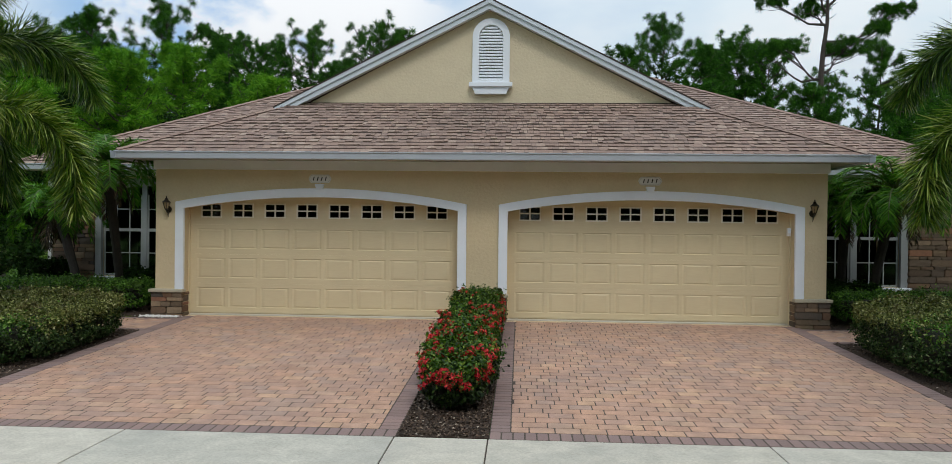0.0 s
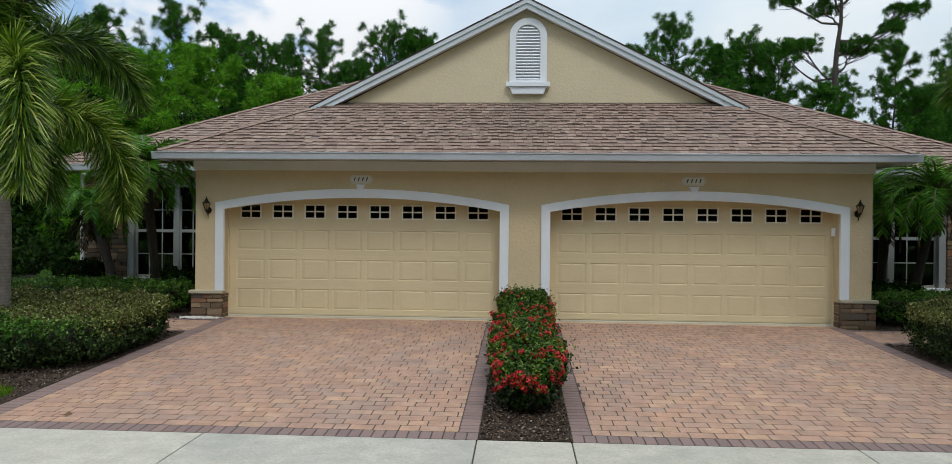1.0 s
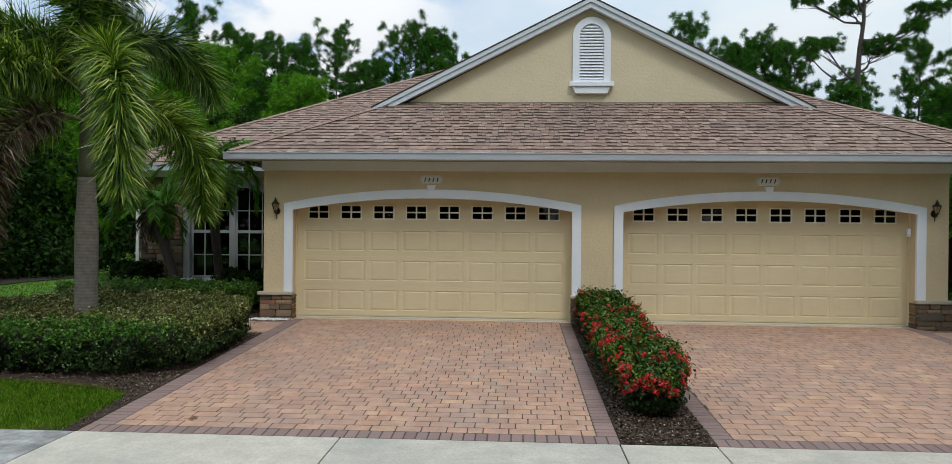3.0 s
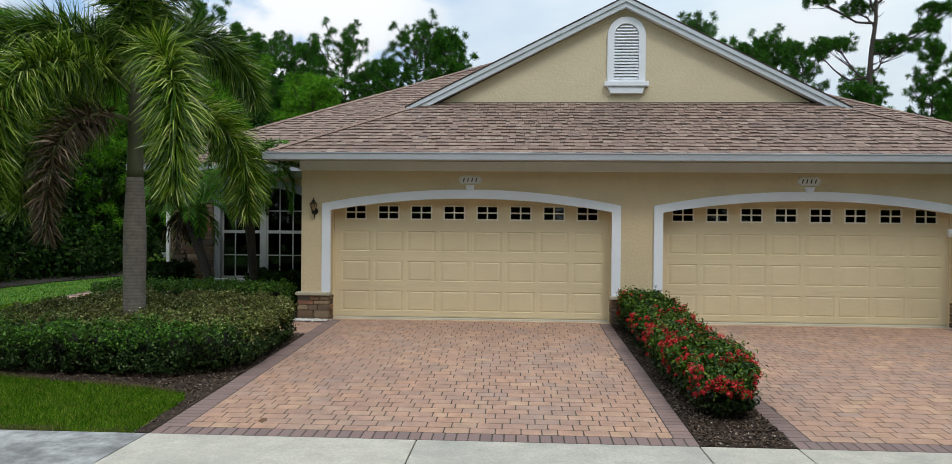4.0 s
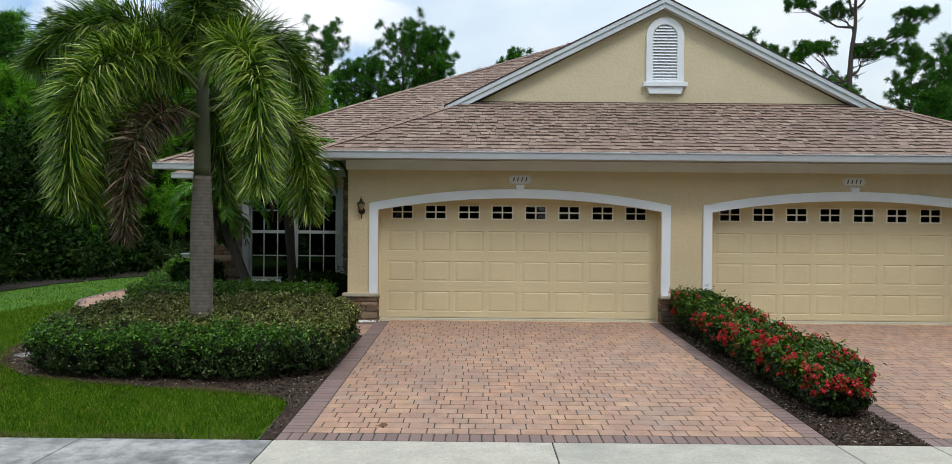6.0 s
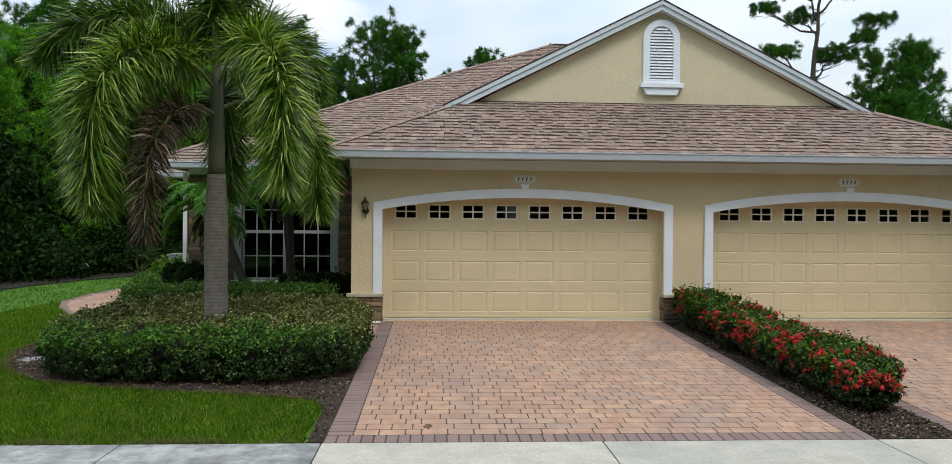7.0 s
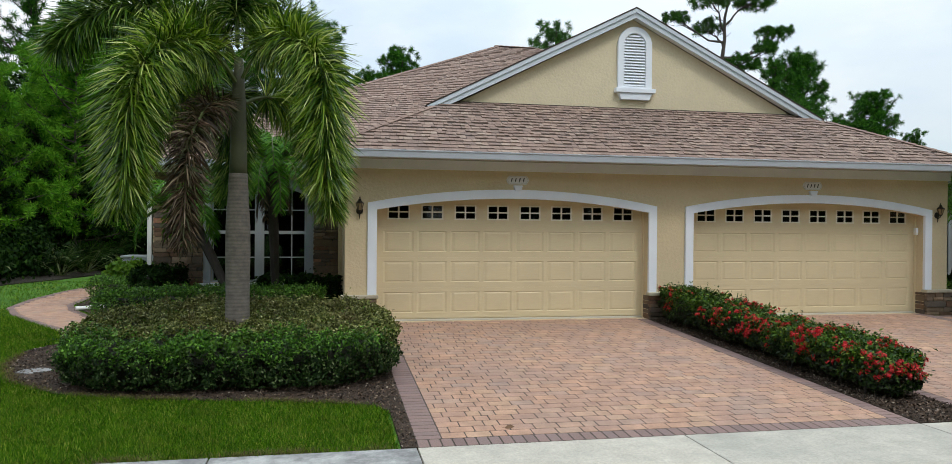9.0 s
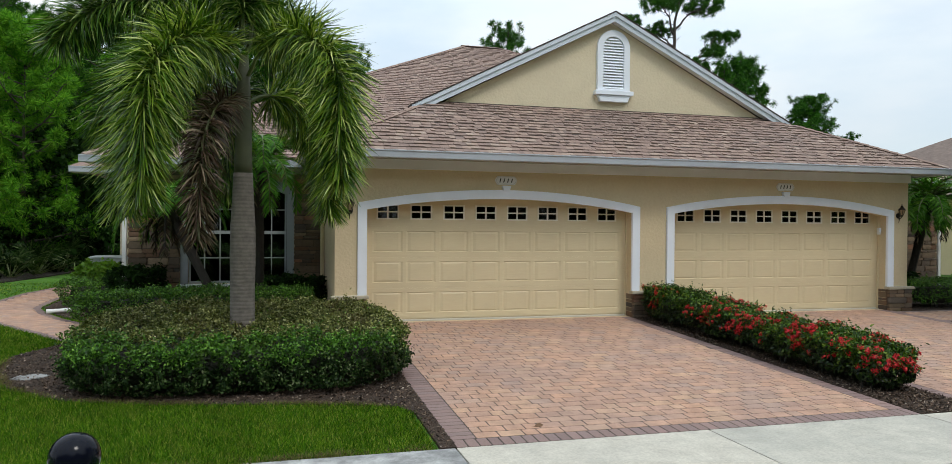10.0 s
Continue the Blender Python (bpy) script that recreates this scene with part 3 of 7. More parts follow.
def driveway(name, x0, x1, left_edge, right_edge):
    """A drive of clay-coloured pavers between dark edging, from the sidewalk up to the garage sill.
    left_edge and right_edge: the widths of the edging."""
    y1 = WALL + 0.16
    beds = []
    for ya, yb in ((EDGE, WALL), (WALL, y1)):
        low = [(x0, ya, ground_z(ya) - 0.04), (x1, ya, ground_z(ya) - 0.04), (x1, yb, ground_z(yb) - 0.04), (x0, yb, ground_z(yb) - 0.04)]
        beds.append((low + [(a, b, c + 0.0375) for a, b, c in low], BOX_FACES))
    drive = structure(name, join(*beds), M_JOINT, "terracotta brick paver driveway with charcoal edging", "driveway")
    xi0, xi1 = x0 + left_edge, x1 - right_edge
    # soldier course along the sidewalk
    n = int((x1 - x0) / 0.105)
    step = (x1 - x0) / n
    for i in range(n):
        lay(SOLDIER_MESH, x0 + step * (i + 0.5), EDGE + 0.107, ground_z(EDGE + 0.107), drive, "edge_paver")
    # side courses
    side_mesh = {w: brick_mesh("edge_paver", w - GAP, 0.1, M_EDGE) for w in (left_edge, right_edge)}
    y = EDGE + 0.215 + 0.0525
    while y < y1 - 0.05:
        lay(side_mesh[left_edge], x0 + left_edge / 2, y, ground_z(y), drive, "edge_paver")
        lay(side_mesh[right_edge], x1 - right_edge / 2, y, ground_z(y), drive, "edge_paver")
        y += 0.105
    rest, laid, last = [], 0, []
    y = EDGE + 0.215 + ROW / 2
    while y < y1 - ROW / 2:
        x, joints = xi0 - rng.uniform(0, 0.15), []
        while x < xi1 - 0.03:
            options = list(rng.permutation(3))
            if rng.random() < 0.45:
                options.sort(key=lambda k: -PAVER_SIZES[k])
            k = next((k for k in options if all(abs(x + PAVER_SIZES[k] - q) > 0.045 for q in last)), options[0])
            s = PAVER_SIZES[k]
            a, b = max(x, xi0), min(x + s, xi1)
            if b - a > 0.035:
                if laid < 300 and a == x and b == x + s:
                    lay(PAVER_MESH[k], (a + b) / 2, y, ground_z(y), drive, "paver")
                    laid += 1
                else:
                    rest.append(brick_geo((a + b) / 2, y, b - a - GAP, ROW - 0.006, ground_z(y) + rng.uniform(-0.001, 0.0004), rng.normal(0, 0.004)))
            x += s
            joints.append(x)
        last = joints
        y += ROW
    part("pavers", join(*rest), M_PAVERS, drive, "terracotta pavers", kind="stuff")
    return drive


driveway("driveway", -6.02, -1.09, 0.235, 0.19)
driveway("driveway", -0.25, 4.76, 0.19, 0.235)

# ---- paved walk from the drive round the side of the house ----
OUTER = [(-6.03, 11.72), (-7.0, 11.78), (-8.2, 11.85), (-9.4, 12.0), (-10.45, 12.45), (-11.1, 13.3), (-11.75, 14.25), (-12.4, 15.3), (-12.9, 16.4), (-13.12, 18.2), (-13.1, 20.4), (-12.75, 22.6), (-12.2, 25.5)]
INNER = [(-6.03, 12.98), (-7.0, 12.98), (-8.2, 13.0), (-9.3, 13.15), (-10.0, 13.55), (-10.5, 14.2), (-11.0, 14.95), (-11.5, 15.9), (-11.85, 16.9), (-11.95, 18.4), (-11.9, 20.4), (-11.6, 22.3), (-11.0, 25.0)]


def at_walk(u, v):
    """A place on the walk: u from 0 to 1 along it, v from 0 (outer edge) to 1 (inner edge)."""
    k = min(max(u, 0), 0.9999) * (len(OUTER) - 1)
    i = int(k)
    w = k - i
    a = Vector(OUTER[i]).lerp(Vector(OUTER[i + 1]), w)
    b = Vector(INNER[i]).lerp(Vector(INNER[i + 1]), w)
    return a.lerp(b, v)


def walkway(mirror):
    mx = (lambda x: 2 * AX - x) if mirror else (lambda x: x)
    v, f = [], []
    for i in range(len(OUTER)):
        for p in (OUTER[i], INNER[i]):
            v += [(mx(p[0]), p[1], ground_z(p[1]) - 0.06), (mx(p[0]), p[1], ground_z(p[1]) - 0.012)]
    for i in range(len(OUTER) - 1):
        k = 4 * i
        f += [(k + 1, k + 3, k + 7, k + 5), (k, k + 1, k + 5, k + 4), (k + 2, k + 6, k + 7, k + 3)]
    ob = structure("garden_walk", (v, f), M_JOINT, "curving walk of terracotta pavers with charcoal edging", "walkway")
    edge, field = [], []
    length = sum((Vector(OUTER[i + 1]) - Vector(OUTER[i])).length for i in range(len(OUTER) - 1))
    n = int(length / 0.16)
    for i in range(n):
        u = (i + 0.5) / n
        a, b = at_walk(u, 0.0), at_walk(u, 1.0)
        along = at_walk(min(u + 0.01, 1), 0.5) - at_walk(max(u - 0.01, 0), 0.5)
        turn = math.atan2(along.y, along.x)
        turn = math.pi - turn if mirror else turn
        tilt = FALL if a.y < WALL else 0.0
        for v0 in (0.055, 0.945):
            p = a.lerp(b, v0)
            edge.append(brick_geo(mx(p.x), p.y, 0.15, 0.13, ground_z(p.y), turn, tilt=tilt))
        for j in range(7):
            p = a.lerp(b, 0.175 + 0.108 * j + (0.02 if i % 2 else -0.02))
            field.append(brick_geo(mx(p.x), p.y, 0.15, 0.125, ground_z(p.y) + rng.uniform(-0.003, 0.001), turn, tilt=tilt))
    part("edging", join(*edge), M_EDGES, ob, "charcoal edging pavers", kind="stuff")
    part("pavers", join(*field), M_PAVERS, ob, "terracotta pavers", kind="stuff")


walkway(False)
walkway(True)

# ---- mulch beds ----
BED = [(-6.022, EDGE + 0.01), (-6.022, 11.70), (-7.0, 11.76), (-8.2, 11.83), (-9.4, 11.98), (-10.3, 12.28), (-10.75, 11.4), (-10.68, 10.5), (-10.3, 9.65), (-9.6, 8.98), (-8.7, 8.66), (-7.7, 8.45), (-6.8, 8.26), (-6.30, 8.08), (-6.17, 7.8), (-6.16, EDGE + 0.01)]
BED_HOUSE = [(-6.52, 13.0), (-6.52, REAR), (-10.1, REAR), (-10.2, 18.9), (-11.85, 18.4), (-11.78, 16.9), (-11.42, 15.9), (-10.92, 15.0), (-10.42, 14.25), (-9.95, 13.6), (-9.3, 13.18), (-8.2, 13.02)]
BED_MIDDLE = [(-1.085, EDGE + 0.01), (-0.255, EDGE + 0.01), (-0.255, 13.1), (-1.085, 13.1)]


def inside(poly, x, y):
    hit = np.zeros(len(x), bool)
    for (ax, ay), (bx, by) in zip(poly, poly[1:] + poly[:1]):
        if ay != by:
            c = ((ay > y) != (by > y)) & (x < (bx - ax) * (y - ay) / (by - ay) + ax)
            hit ^= c
    return hit


def ground_zs(y):
    return -FALL * (WALL - np.clip(y, EDGE, WALL))


def mulch_bed(poly, chips, seed, mirror=False):
    r = np.random.default_rng(seed)
    pts = [(2 * AX - x, y) for x, y in poly] if mirror else list(poly)
    n = len(pts)
    v = [(x, y, ground_z(y) - 0.03) for x, y in pts] + [(x, y, ground_z(y) + 0.004) for x, y in pts]
    f = [tuple(range(n, 2 * n))] + [(i, (i + 1) % n, (i + 1) % n + n, i + n) for i in range(n)]
    bed = structure("mulch_bed", (v, f), M_MULCH_SOIL, "planting bed of dark brown bark mulch", "mulch bed")
    xs, ys = [p[0] for p in pts], [p[1] for p in pts]
    x, y = r.uniform(min(xs), max(xs), chips * 3), r.uniform(min(ys), max(ys), chips * 3)
    keep = np.flatnonzero(inside(pts, x, y))[:chips]
    p = np.stack([x[keep], y[keep], ground_zs(y[keep]) + r.uniform(0.006, 0.022, len(keep))], axis=1)
    up = np.tile(np.array([0.0, 0.0, 1.0]), (len(p), 1))
    fast_mesh("bark_chips", leaf_quads(p, up, 0.038, 0.018, 0.4, r), 4, M_MULCH, bed, "shredded bark chips", "stuff")
    return bed


mulch_bed(BED, 15000, 3)
mulch_bed(BED, 9000, 4, True)
mulch_bed(BED_HOUSE, 4000, 5)
mulch_bed(BED_HOUSE, 3000, 6, True)
mulch_bed(BED_MIDDLE, 11000, 7)

# ---- the house ----
house = thing("house", (AX, WALL, 0), "tan stucco duplex with white arched trim and brown shingle roof", "house")


def arch_z(dx, half, spring, crown):
    s = crown - spring
    rad = (half * half + s * s) / (2 * s)
    return crown - rad + math.sqrt(max(rad * rad - dx * dx, 0))


def wall_with_arches(x0, x1, z1, y0, y1, openings, steps=24):
    """A wall from x0 to x1 with arched openings (centre, half width, sill, spring, crown); faces and reveals only."""
    v, f = [], []

    def quad(a, b, c, d):
        k = len(v)
        v.extend((a, b, c, d))
        f.append((k, k + 1, k + 2, k + 3))

    def solid(a, b, za0, zb0, za1, zb1):
        for y in (y0, y1):
            quad((a, y, za0), (b, y, zb0), (b, y, zb1), (a, y, za1))

    x = x0
    for c, half, sill, spring, crown in sorted(openings):
        solid(x, c - half, 0, 0, z1, z1)
        xs = [c - half + 2 * half * i / steps for i in range(steps + 1)]
        for a, b in zip(xs, xs[1:]):
            za, zb = arch_z(a - c, half, spring, crown), arch_z(b - c, half, spring, crown)
            solid(a, b, za, zb, z1, z1)
            quad((a, y0, za), (b, y0, zb), (b, y1, zb), (a, y1, za))
        if sill > 0:
            solid(c - half, c + half, 0, 0, sill, sill)
        quad((c - half, y0, sill), (c + half, y0, sill), (c + half, y1, sill), (c - half, y1, sill))
        for s in (-1, 1):
            quad((c + s * half, y0, sill), (c + s * half, y1, sill), (c + s * half, y1, spring), (c + s * half, y0, spring))
        x = c + half
    solid(x, x1, 0, 0, z1, z1)
    for e in (x0, x1):
        quad((e, y0, 0), (e, y1, 0), (e, y1, z1), (e, y0, z1))
    quad((x0, y0, z1), (x1, y0, z1), (x1, y1, z1), (x0, y1, z1))
    return v, f


def arch_trim(c, half_in, half_out, bottom, spring_in, crown_in, spring_out, crown_out, y0, y1, steps=32):
    """A flat band round an arched opening, down to the bottom on both sides."""
    inner = [(c - half_in, bottom)] + [(c - half_in + 2 * half_in * i / steps, arch_z(-half_in + 2 * half_in * i / steps, half_in, spring_in, crown_in)) for i in range(steps + 1)] + [(c + half_in, bottom)]
    outer = [(c - half_out, bottom)] + [(c - half_out + 2 * half_out * i / steps, arch_z(-half_out + 2 * half_out * i / steps, half_out, spring_out, crown_out)) for i in range(steps + 1)] + [(c + half_out, bottom)]
    n = len(inner)
    v = [(x, y, z) for y in (y0, y1) for x, z in inner + outer]
    f = []
    for i in range(n - 1):
        f.append((i, i + 1, n + i + 1, n + i))
        f.append((2 * n + i, 3 * n + i, 3 * n + i + 1, 2 * n + i + 1))
        f.append((i, 2 * n + i, 2 * n + i + 1, i + 1))
        f.append((n + i, n + i + 1, 3 * n + i + 1, 3 * n + i))
    f += [(0, n, 3 * n, 2 * n), (n - 1, 3 * n - 1, 4 * n - 1, 2 * n - 1)]
    return v, f


GARAGE = (AX - 2.892, AX + 2.88)
HALF = 5.87
wall = part("wall", wall_with_arches(AX - HALF, AX + HALF, 2.80, WALL, WALL + 0.22, [(c, 2.46, 0, 1.93, 2.145) for c in GARAGE]), M_STUCCO, house, "tan stucco garage wall")
for s in (-1, 1):
    a, b = sorted((AX + s * HALF, AX + s * (HALF - 0.2)))
    part("side_wall", box(a, b, WALL + 0.221, REAR - 0.002, 0, 2.80), M_STUCCO, house, "tan stucco side wall of the garage")
part("garage_floor", box(AX - HALF + 0.2, AX + HALF - 0.2, WALL + 0.17, REAR + 3, -0.06, 0.012), M_CONCRETE, house)
# ceiling and back wall are near-black to paint the garage's inner darkness
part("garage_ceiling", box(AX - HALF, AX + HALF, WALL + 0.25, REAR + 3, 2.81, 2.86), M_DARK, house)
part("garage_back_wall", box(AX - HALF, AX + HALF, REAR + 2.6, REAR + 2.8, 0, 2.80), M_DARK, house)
frieze = part("frieze", box(AX - HALF - 0.035, AX + HALF + 0.035, WALL - 0.035, WALL + 0.06, 2.62, 2.785), M_FRIEZE, house, "flat band below the eave", bevel=0.006)

for c in GARAGE:
    trim = part("door_trim", arch_trim(c, 2.45, 2.605, 0.475, 1.925, 2.14, 2.04, 2.298, WALL - 0.05, WALL + 0.012), M_WHITE, house, "white painted arched door surround", bevel=0.006)
    part("keystone", prism([(c - 0.055, 2.275), (c + 0.055, 2.275), (c + 0.08, 2.375), (c - 0.08, 2.375)], WALL - 0.068, WALL + 0.01), M_WHITE, trim, "white keystone", bevel=0.006)
    part("bottom_seal", box(c - 2.45, c + 2.45, DOOR + 0.004, DOOR + 0.03, 0.008, 0.026), M_DOOR_TRIM, house, "pale weather strip under the door")
    part("sill_strip", box(c - 2.46, c + 2.46, WALL + 0.165, DOOR + 0.03, -0.04, 0.006), M_CAPSTONE, house, "pale concrete strip under the door", bevel=0.006)
    for e in (-1, 1):
        a, b = sorted((c + e * 2.442, c + e * 2.475))
        part("door_stop", box(a, b, WALL + 0.19, DOOR + 0.018, 0, 2.06), M_DOOR, house, bevel=0.003)
    door = part("garage_door", box(c - 2.47, c + 2.47, DOOR + 0.02, DOOR + 0.05, 0.015, 1.62), M_DOOR, house, "beige sectional garage door with raised panels and a row of small windows")
    z_low = [0.04, 0.572, 1.104, 1.636]
    pitch = 0.588
    for k, z0 in enumerate(z_low):
        z1 = z0 + 0.5305
        pieces_ = [box(c - 2.46, c + 2.46, DOOR, DOOR + 0.03, z0, z0 + 0.10)]
        hi = z0 + 0.46 if k < 3 else 2.02
        lo = z0 + 0.10 if k < 3 else 1.772
        if k == 3:
            pieces_[0] = box(c - 2.46, c + 2.46, DOOR, DOOR + 0.03, z0, lo)
        pieces_.append(box(c - 2.46, c + 2.46, DOOR, DOOR + 0.03, hi, z1))
        half_w = 0.268 if k < 3 else 0.19
        xs = [c - 2.46] + [c + (i - 3.5) * pitch + s * half_w for i in range(8) for s in (-1, 1)] + [c + 2.46]
        for a, b in zip(xs[::2], xs[1::2]):
            pieces_.append(box(a, b, DOOR, DOOR + 0.03, lo, hi))
        part("door_section", join(*pieces_), M_DOOR, door)
        for i in range(8):
            px = c + (i - 3.5) * pitch
            if k < 3:
                # a recessed field with a raised middle
                rings = [(half_w, (hi - lo) / 2, 0.0), (half_w - 0.032, (hi - lo) / 2 - 0.009, 0.009), (half_w - 0.042, (hi - lo) / 2 - 0.017, 0.009), (half_w - 0.085, (hi - lo) / 2 - 0.036, 0.001)]
                v, f = [], []
                for rx, rz, dy in rings:
                    v += [(px - rx, DOOR + dy, (hi + lo) / 2 - rz), (px + rx, DOOR + dy, (hi + lo) / 2 - rz), (px + rx, DOOR + dy, (hi + lo) / 2 + rz), (px - rx, DOOR + dy, (hi + lo) / 2 + rz)]
                for j in range(3):
                    f += [(4 * j + q, 4 * j + (q + 1) % 4, 4 * j + 4 + (q + 1) % 4, 4 * j + 4 + q) for q in range(4)]
                f.append((12, 13, 14, 15))
                part("door_panel", (v, f), M_DOOR, door)
            else:
                fr = [box(px - 0.195, px + 0.195, DOOR - 0.012, DOOR + 0.012, 1.764, 1.788), box(px - 0.195, px + 0.195, DOOR - 0.012, DOOR + 0.012, 2.004, 2.028),
                      box(px - 0.195, px - 0.171, DOOR - 0.0118, DOOR + 0.012, 1.788, 2.004), box(px + 0.171, px + 0.195, DOOR - 0.0118, DOOR + 0.012, 1.788, 2.004),
                      box(px - 0.013, px + 0.013, DOOR - 0.008, DOOR + 0.012, 1.788, 2.004), box(px - 0.171, px + 0.171, DOOR - 0.0075, DOOR + 0.012, 1.885, 1.909)]
                part("window_frame", join(*fr), M_DOOR_TRIM, door, "pale beige four-light window insert")
                pane = part("pane", box(px - 0.172, px + 0.172, DOOR + 0.014, DOOR + 0.018, 1.787, 2.005), M_GLASS, door, "dark window glass")

# ---- stone bases of the piers ----
def rough_stone(name, seed, material):
    r = np.random.default_rng(seed)
    v, f = box(-0.5, 0.5, -0.5, 0.5, -0.5, 0.5)
    bm = bmesh.new()
    vs = [bm.verts.new(p) for p in v]
    for q in f:
        bm.faces.new([vs[i] for i in q])
    bmesh.ops.subdivide_edges(bm, edges=bm.edges[:], cuts=1, use_grid_fill=True)
    for w in bm.verts:
        edge = sum(abs(abs(k) - 0.5) < 0.01 for k in w.co)
        w.co *= {3: 0.93, 2: 0.985}.get(edge, 1.03)
        w.co += Vector(r.normal(0, 0.022, 3))
    bmesh.ops.recalc_face_normals(bm, faces=bm.faces)
    me = bpy.data.meshes.new(name)
    bm.to_mesh(me)
    bm.free()
    me.materials.append(material)
    return me


STONES = [rough_stone("stone", 20 + i, M_STONE) for i in range(6)]
SLATE = rough_stone("stone", 40, M_SLATE)


def stone_face(parent, x0, x1, z0, z1, y, seed, courses=0.085, along="x", depth=0.07):
    """Ledge stones in uneven courses; their faces lie about the plane y (or x, when they run along y)."""
    r = np.random.default_rng(seed)
    o = base_of(parent)
    z = z0
    while z < z1 - 0.02:
        h = min(courses * r.choice([0.7, 0.9, 1.1, 1.45]), z1 - z)
        if z1 - (z + h) < 0.035:
            h = z1 - z
        x = x0
        while x < x1 - 0.01:
            w = r.uniform(1.8, 4.6) * h
            if x1 - (x + w) < 0.09:
                w = x1 - x
            ob = new("stone", SLATE if r.random() < 0.05 else STONES[r.integers(6)])
            ob.parent = parent
            d = depth * r.uniform(0.8, 1.25)
            if along == "x":
                ob.location, ob.scale = (x + w / 2 - o.x, y - o.y, z + h / 2 - o.z), (w - 0.008, d, h - 0.008)
            else:
                ob.location, ob.scale = (y - o.x, x + w / 2 - o.y, z + h / 2 - o.z), (d, w - 0.008, h - 0.008)
            x += w
        z += h


def pier_base(x0, x1, seed, ends):
    core = part("stone_base", box(x0 + 0.03, x1 - 0.03, WALL - 0.06, WALL + 0.20, -0.05, 0.42), M_MORTAR, house, "brown and grey ledge stone pier base")
    stone_face(core, x0, x1, -0.03, 0.425, WALL - 0.07, seed)
    for e in ends:
        stone_face(core, WALL - 0.03, WALL + 0.23, -0.03, 0.425, x0 + 0.02 if e < 0 else x1 - 0.02, seed + 9, along="y", depth=0.05)
    v, f = box(x0 - 0.03, x1 + 0.03, WALL - 0.135, WALL + 0.02, 0.425, 0.482)
    part("cap_stone", (v, f), M_CAPSTONE, core, "rough pale stone cap", bevel=0.014)


pier_base(AX - HALF - 0.04, GARAGE[0] - 2.452, 61, (-1, 1))
pier_base(GARAGE[1] + 2.452, AX + HALF + 0.04, 62, (-1, 1))
pier_base(GARAGE[0] + 2.452, GARAGE[1] - 2.452, 63, (-1, 1))

# ---- set-back wall with arched windows ----
WIN = 7.50
rear_openings = [(AX + s * WIN, 0.93, 0.50, 2.25, 2.47) for s in (-1, 1)]
part("rear_wall", wall_with_arches(AX - 9.48, AX + 9.48, 2.80, REAR, REAR + 0.22, rear_openings), M_STUCCO, house, "set-back stucco wall with arched windows")
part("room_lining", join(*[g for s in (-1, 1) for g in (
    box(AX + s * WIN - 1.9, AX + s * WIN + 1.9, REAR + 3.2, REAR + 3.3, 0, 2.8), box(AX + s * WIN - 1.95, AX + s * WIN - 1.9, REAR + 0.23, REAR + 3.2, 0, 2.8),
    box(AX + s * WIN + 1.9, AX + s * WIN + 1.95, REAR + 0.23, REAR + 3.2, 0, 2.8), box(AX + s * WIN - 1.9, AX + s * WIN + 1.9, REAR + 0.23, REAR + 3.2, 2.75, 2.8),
    box(AX + s * WIN - 1.9, AX + s * WIN + 1.9, REAR + 0.23, REAR + 3.2, 0.0, 0.05))]), M_ROOM_SHADE, house, "near-black linings that paint the darkness of rooms behind the windows")


def arched_window(c):
    win = part("window", arch_trim(c, 0.92, 1.06, 0.48, 2.245, 2.455, 2.40, 2.62, REAR - 0.05, REAR + 0.05), M_GRILLE, house, "arched double window with white grilles", bevel=0.006)
    part("window_sill", box(c - 1.12, c + 1.12, REAR - 0.10, REAR + 0.10, 0.42, 0.495), M_WHITE, win, "white sill", bevel=0.01)
    part("mullion", box(c - 0.055, c + 0.055, REAR + 0.03, REAR + 0.13, 0.496, 2.455), M_GRILLE, win, bevel=0.005)
    for s in (-1, 1):
        a, b = (c - 0.915, c - 0.056) if s < 0 else (c + 0.056, c + 0.915)
        bars = []
        for z, t in ((0.515, 0.035), (1.0, 0.011), (1.5, 0.032), (1.95, 0.011)):
            bars.append(box(a, b, REAR + 0.06, REAR + 0.10, z - t, z + t))
        bars.append(box(a, a + 0.035, REAR + 0.061, REAR + 0.099, 0.5, 2.26))
        bars.append(box(b - 0.035, b, REAR + 0.061, REAR + 0.099, 0.5, 2.26))
        for i in (1, 2):
            x = a + (b - a) * i / 3
            bars.append(box(x - 0.011, x + 0.011, REAR + 0.065, REAR + 0.096, 0.5, arch_z(x - c, 0.92, 2.245, 2.455)))
        part("window_grille", join(*bars), M_GRILLE, win)
        part("pane", box(a, b, REAR + 0.078, REAR + 0.084, 0.5, 2.45), M_GLASS, win, "dark window glass")
    return win


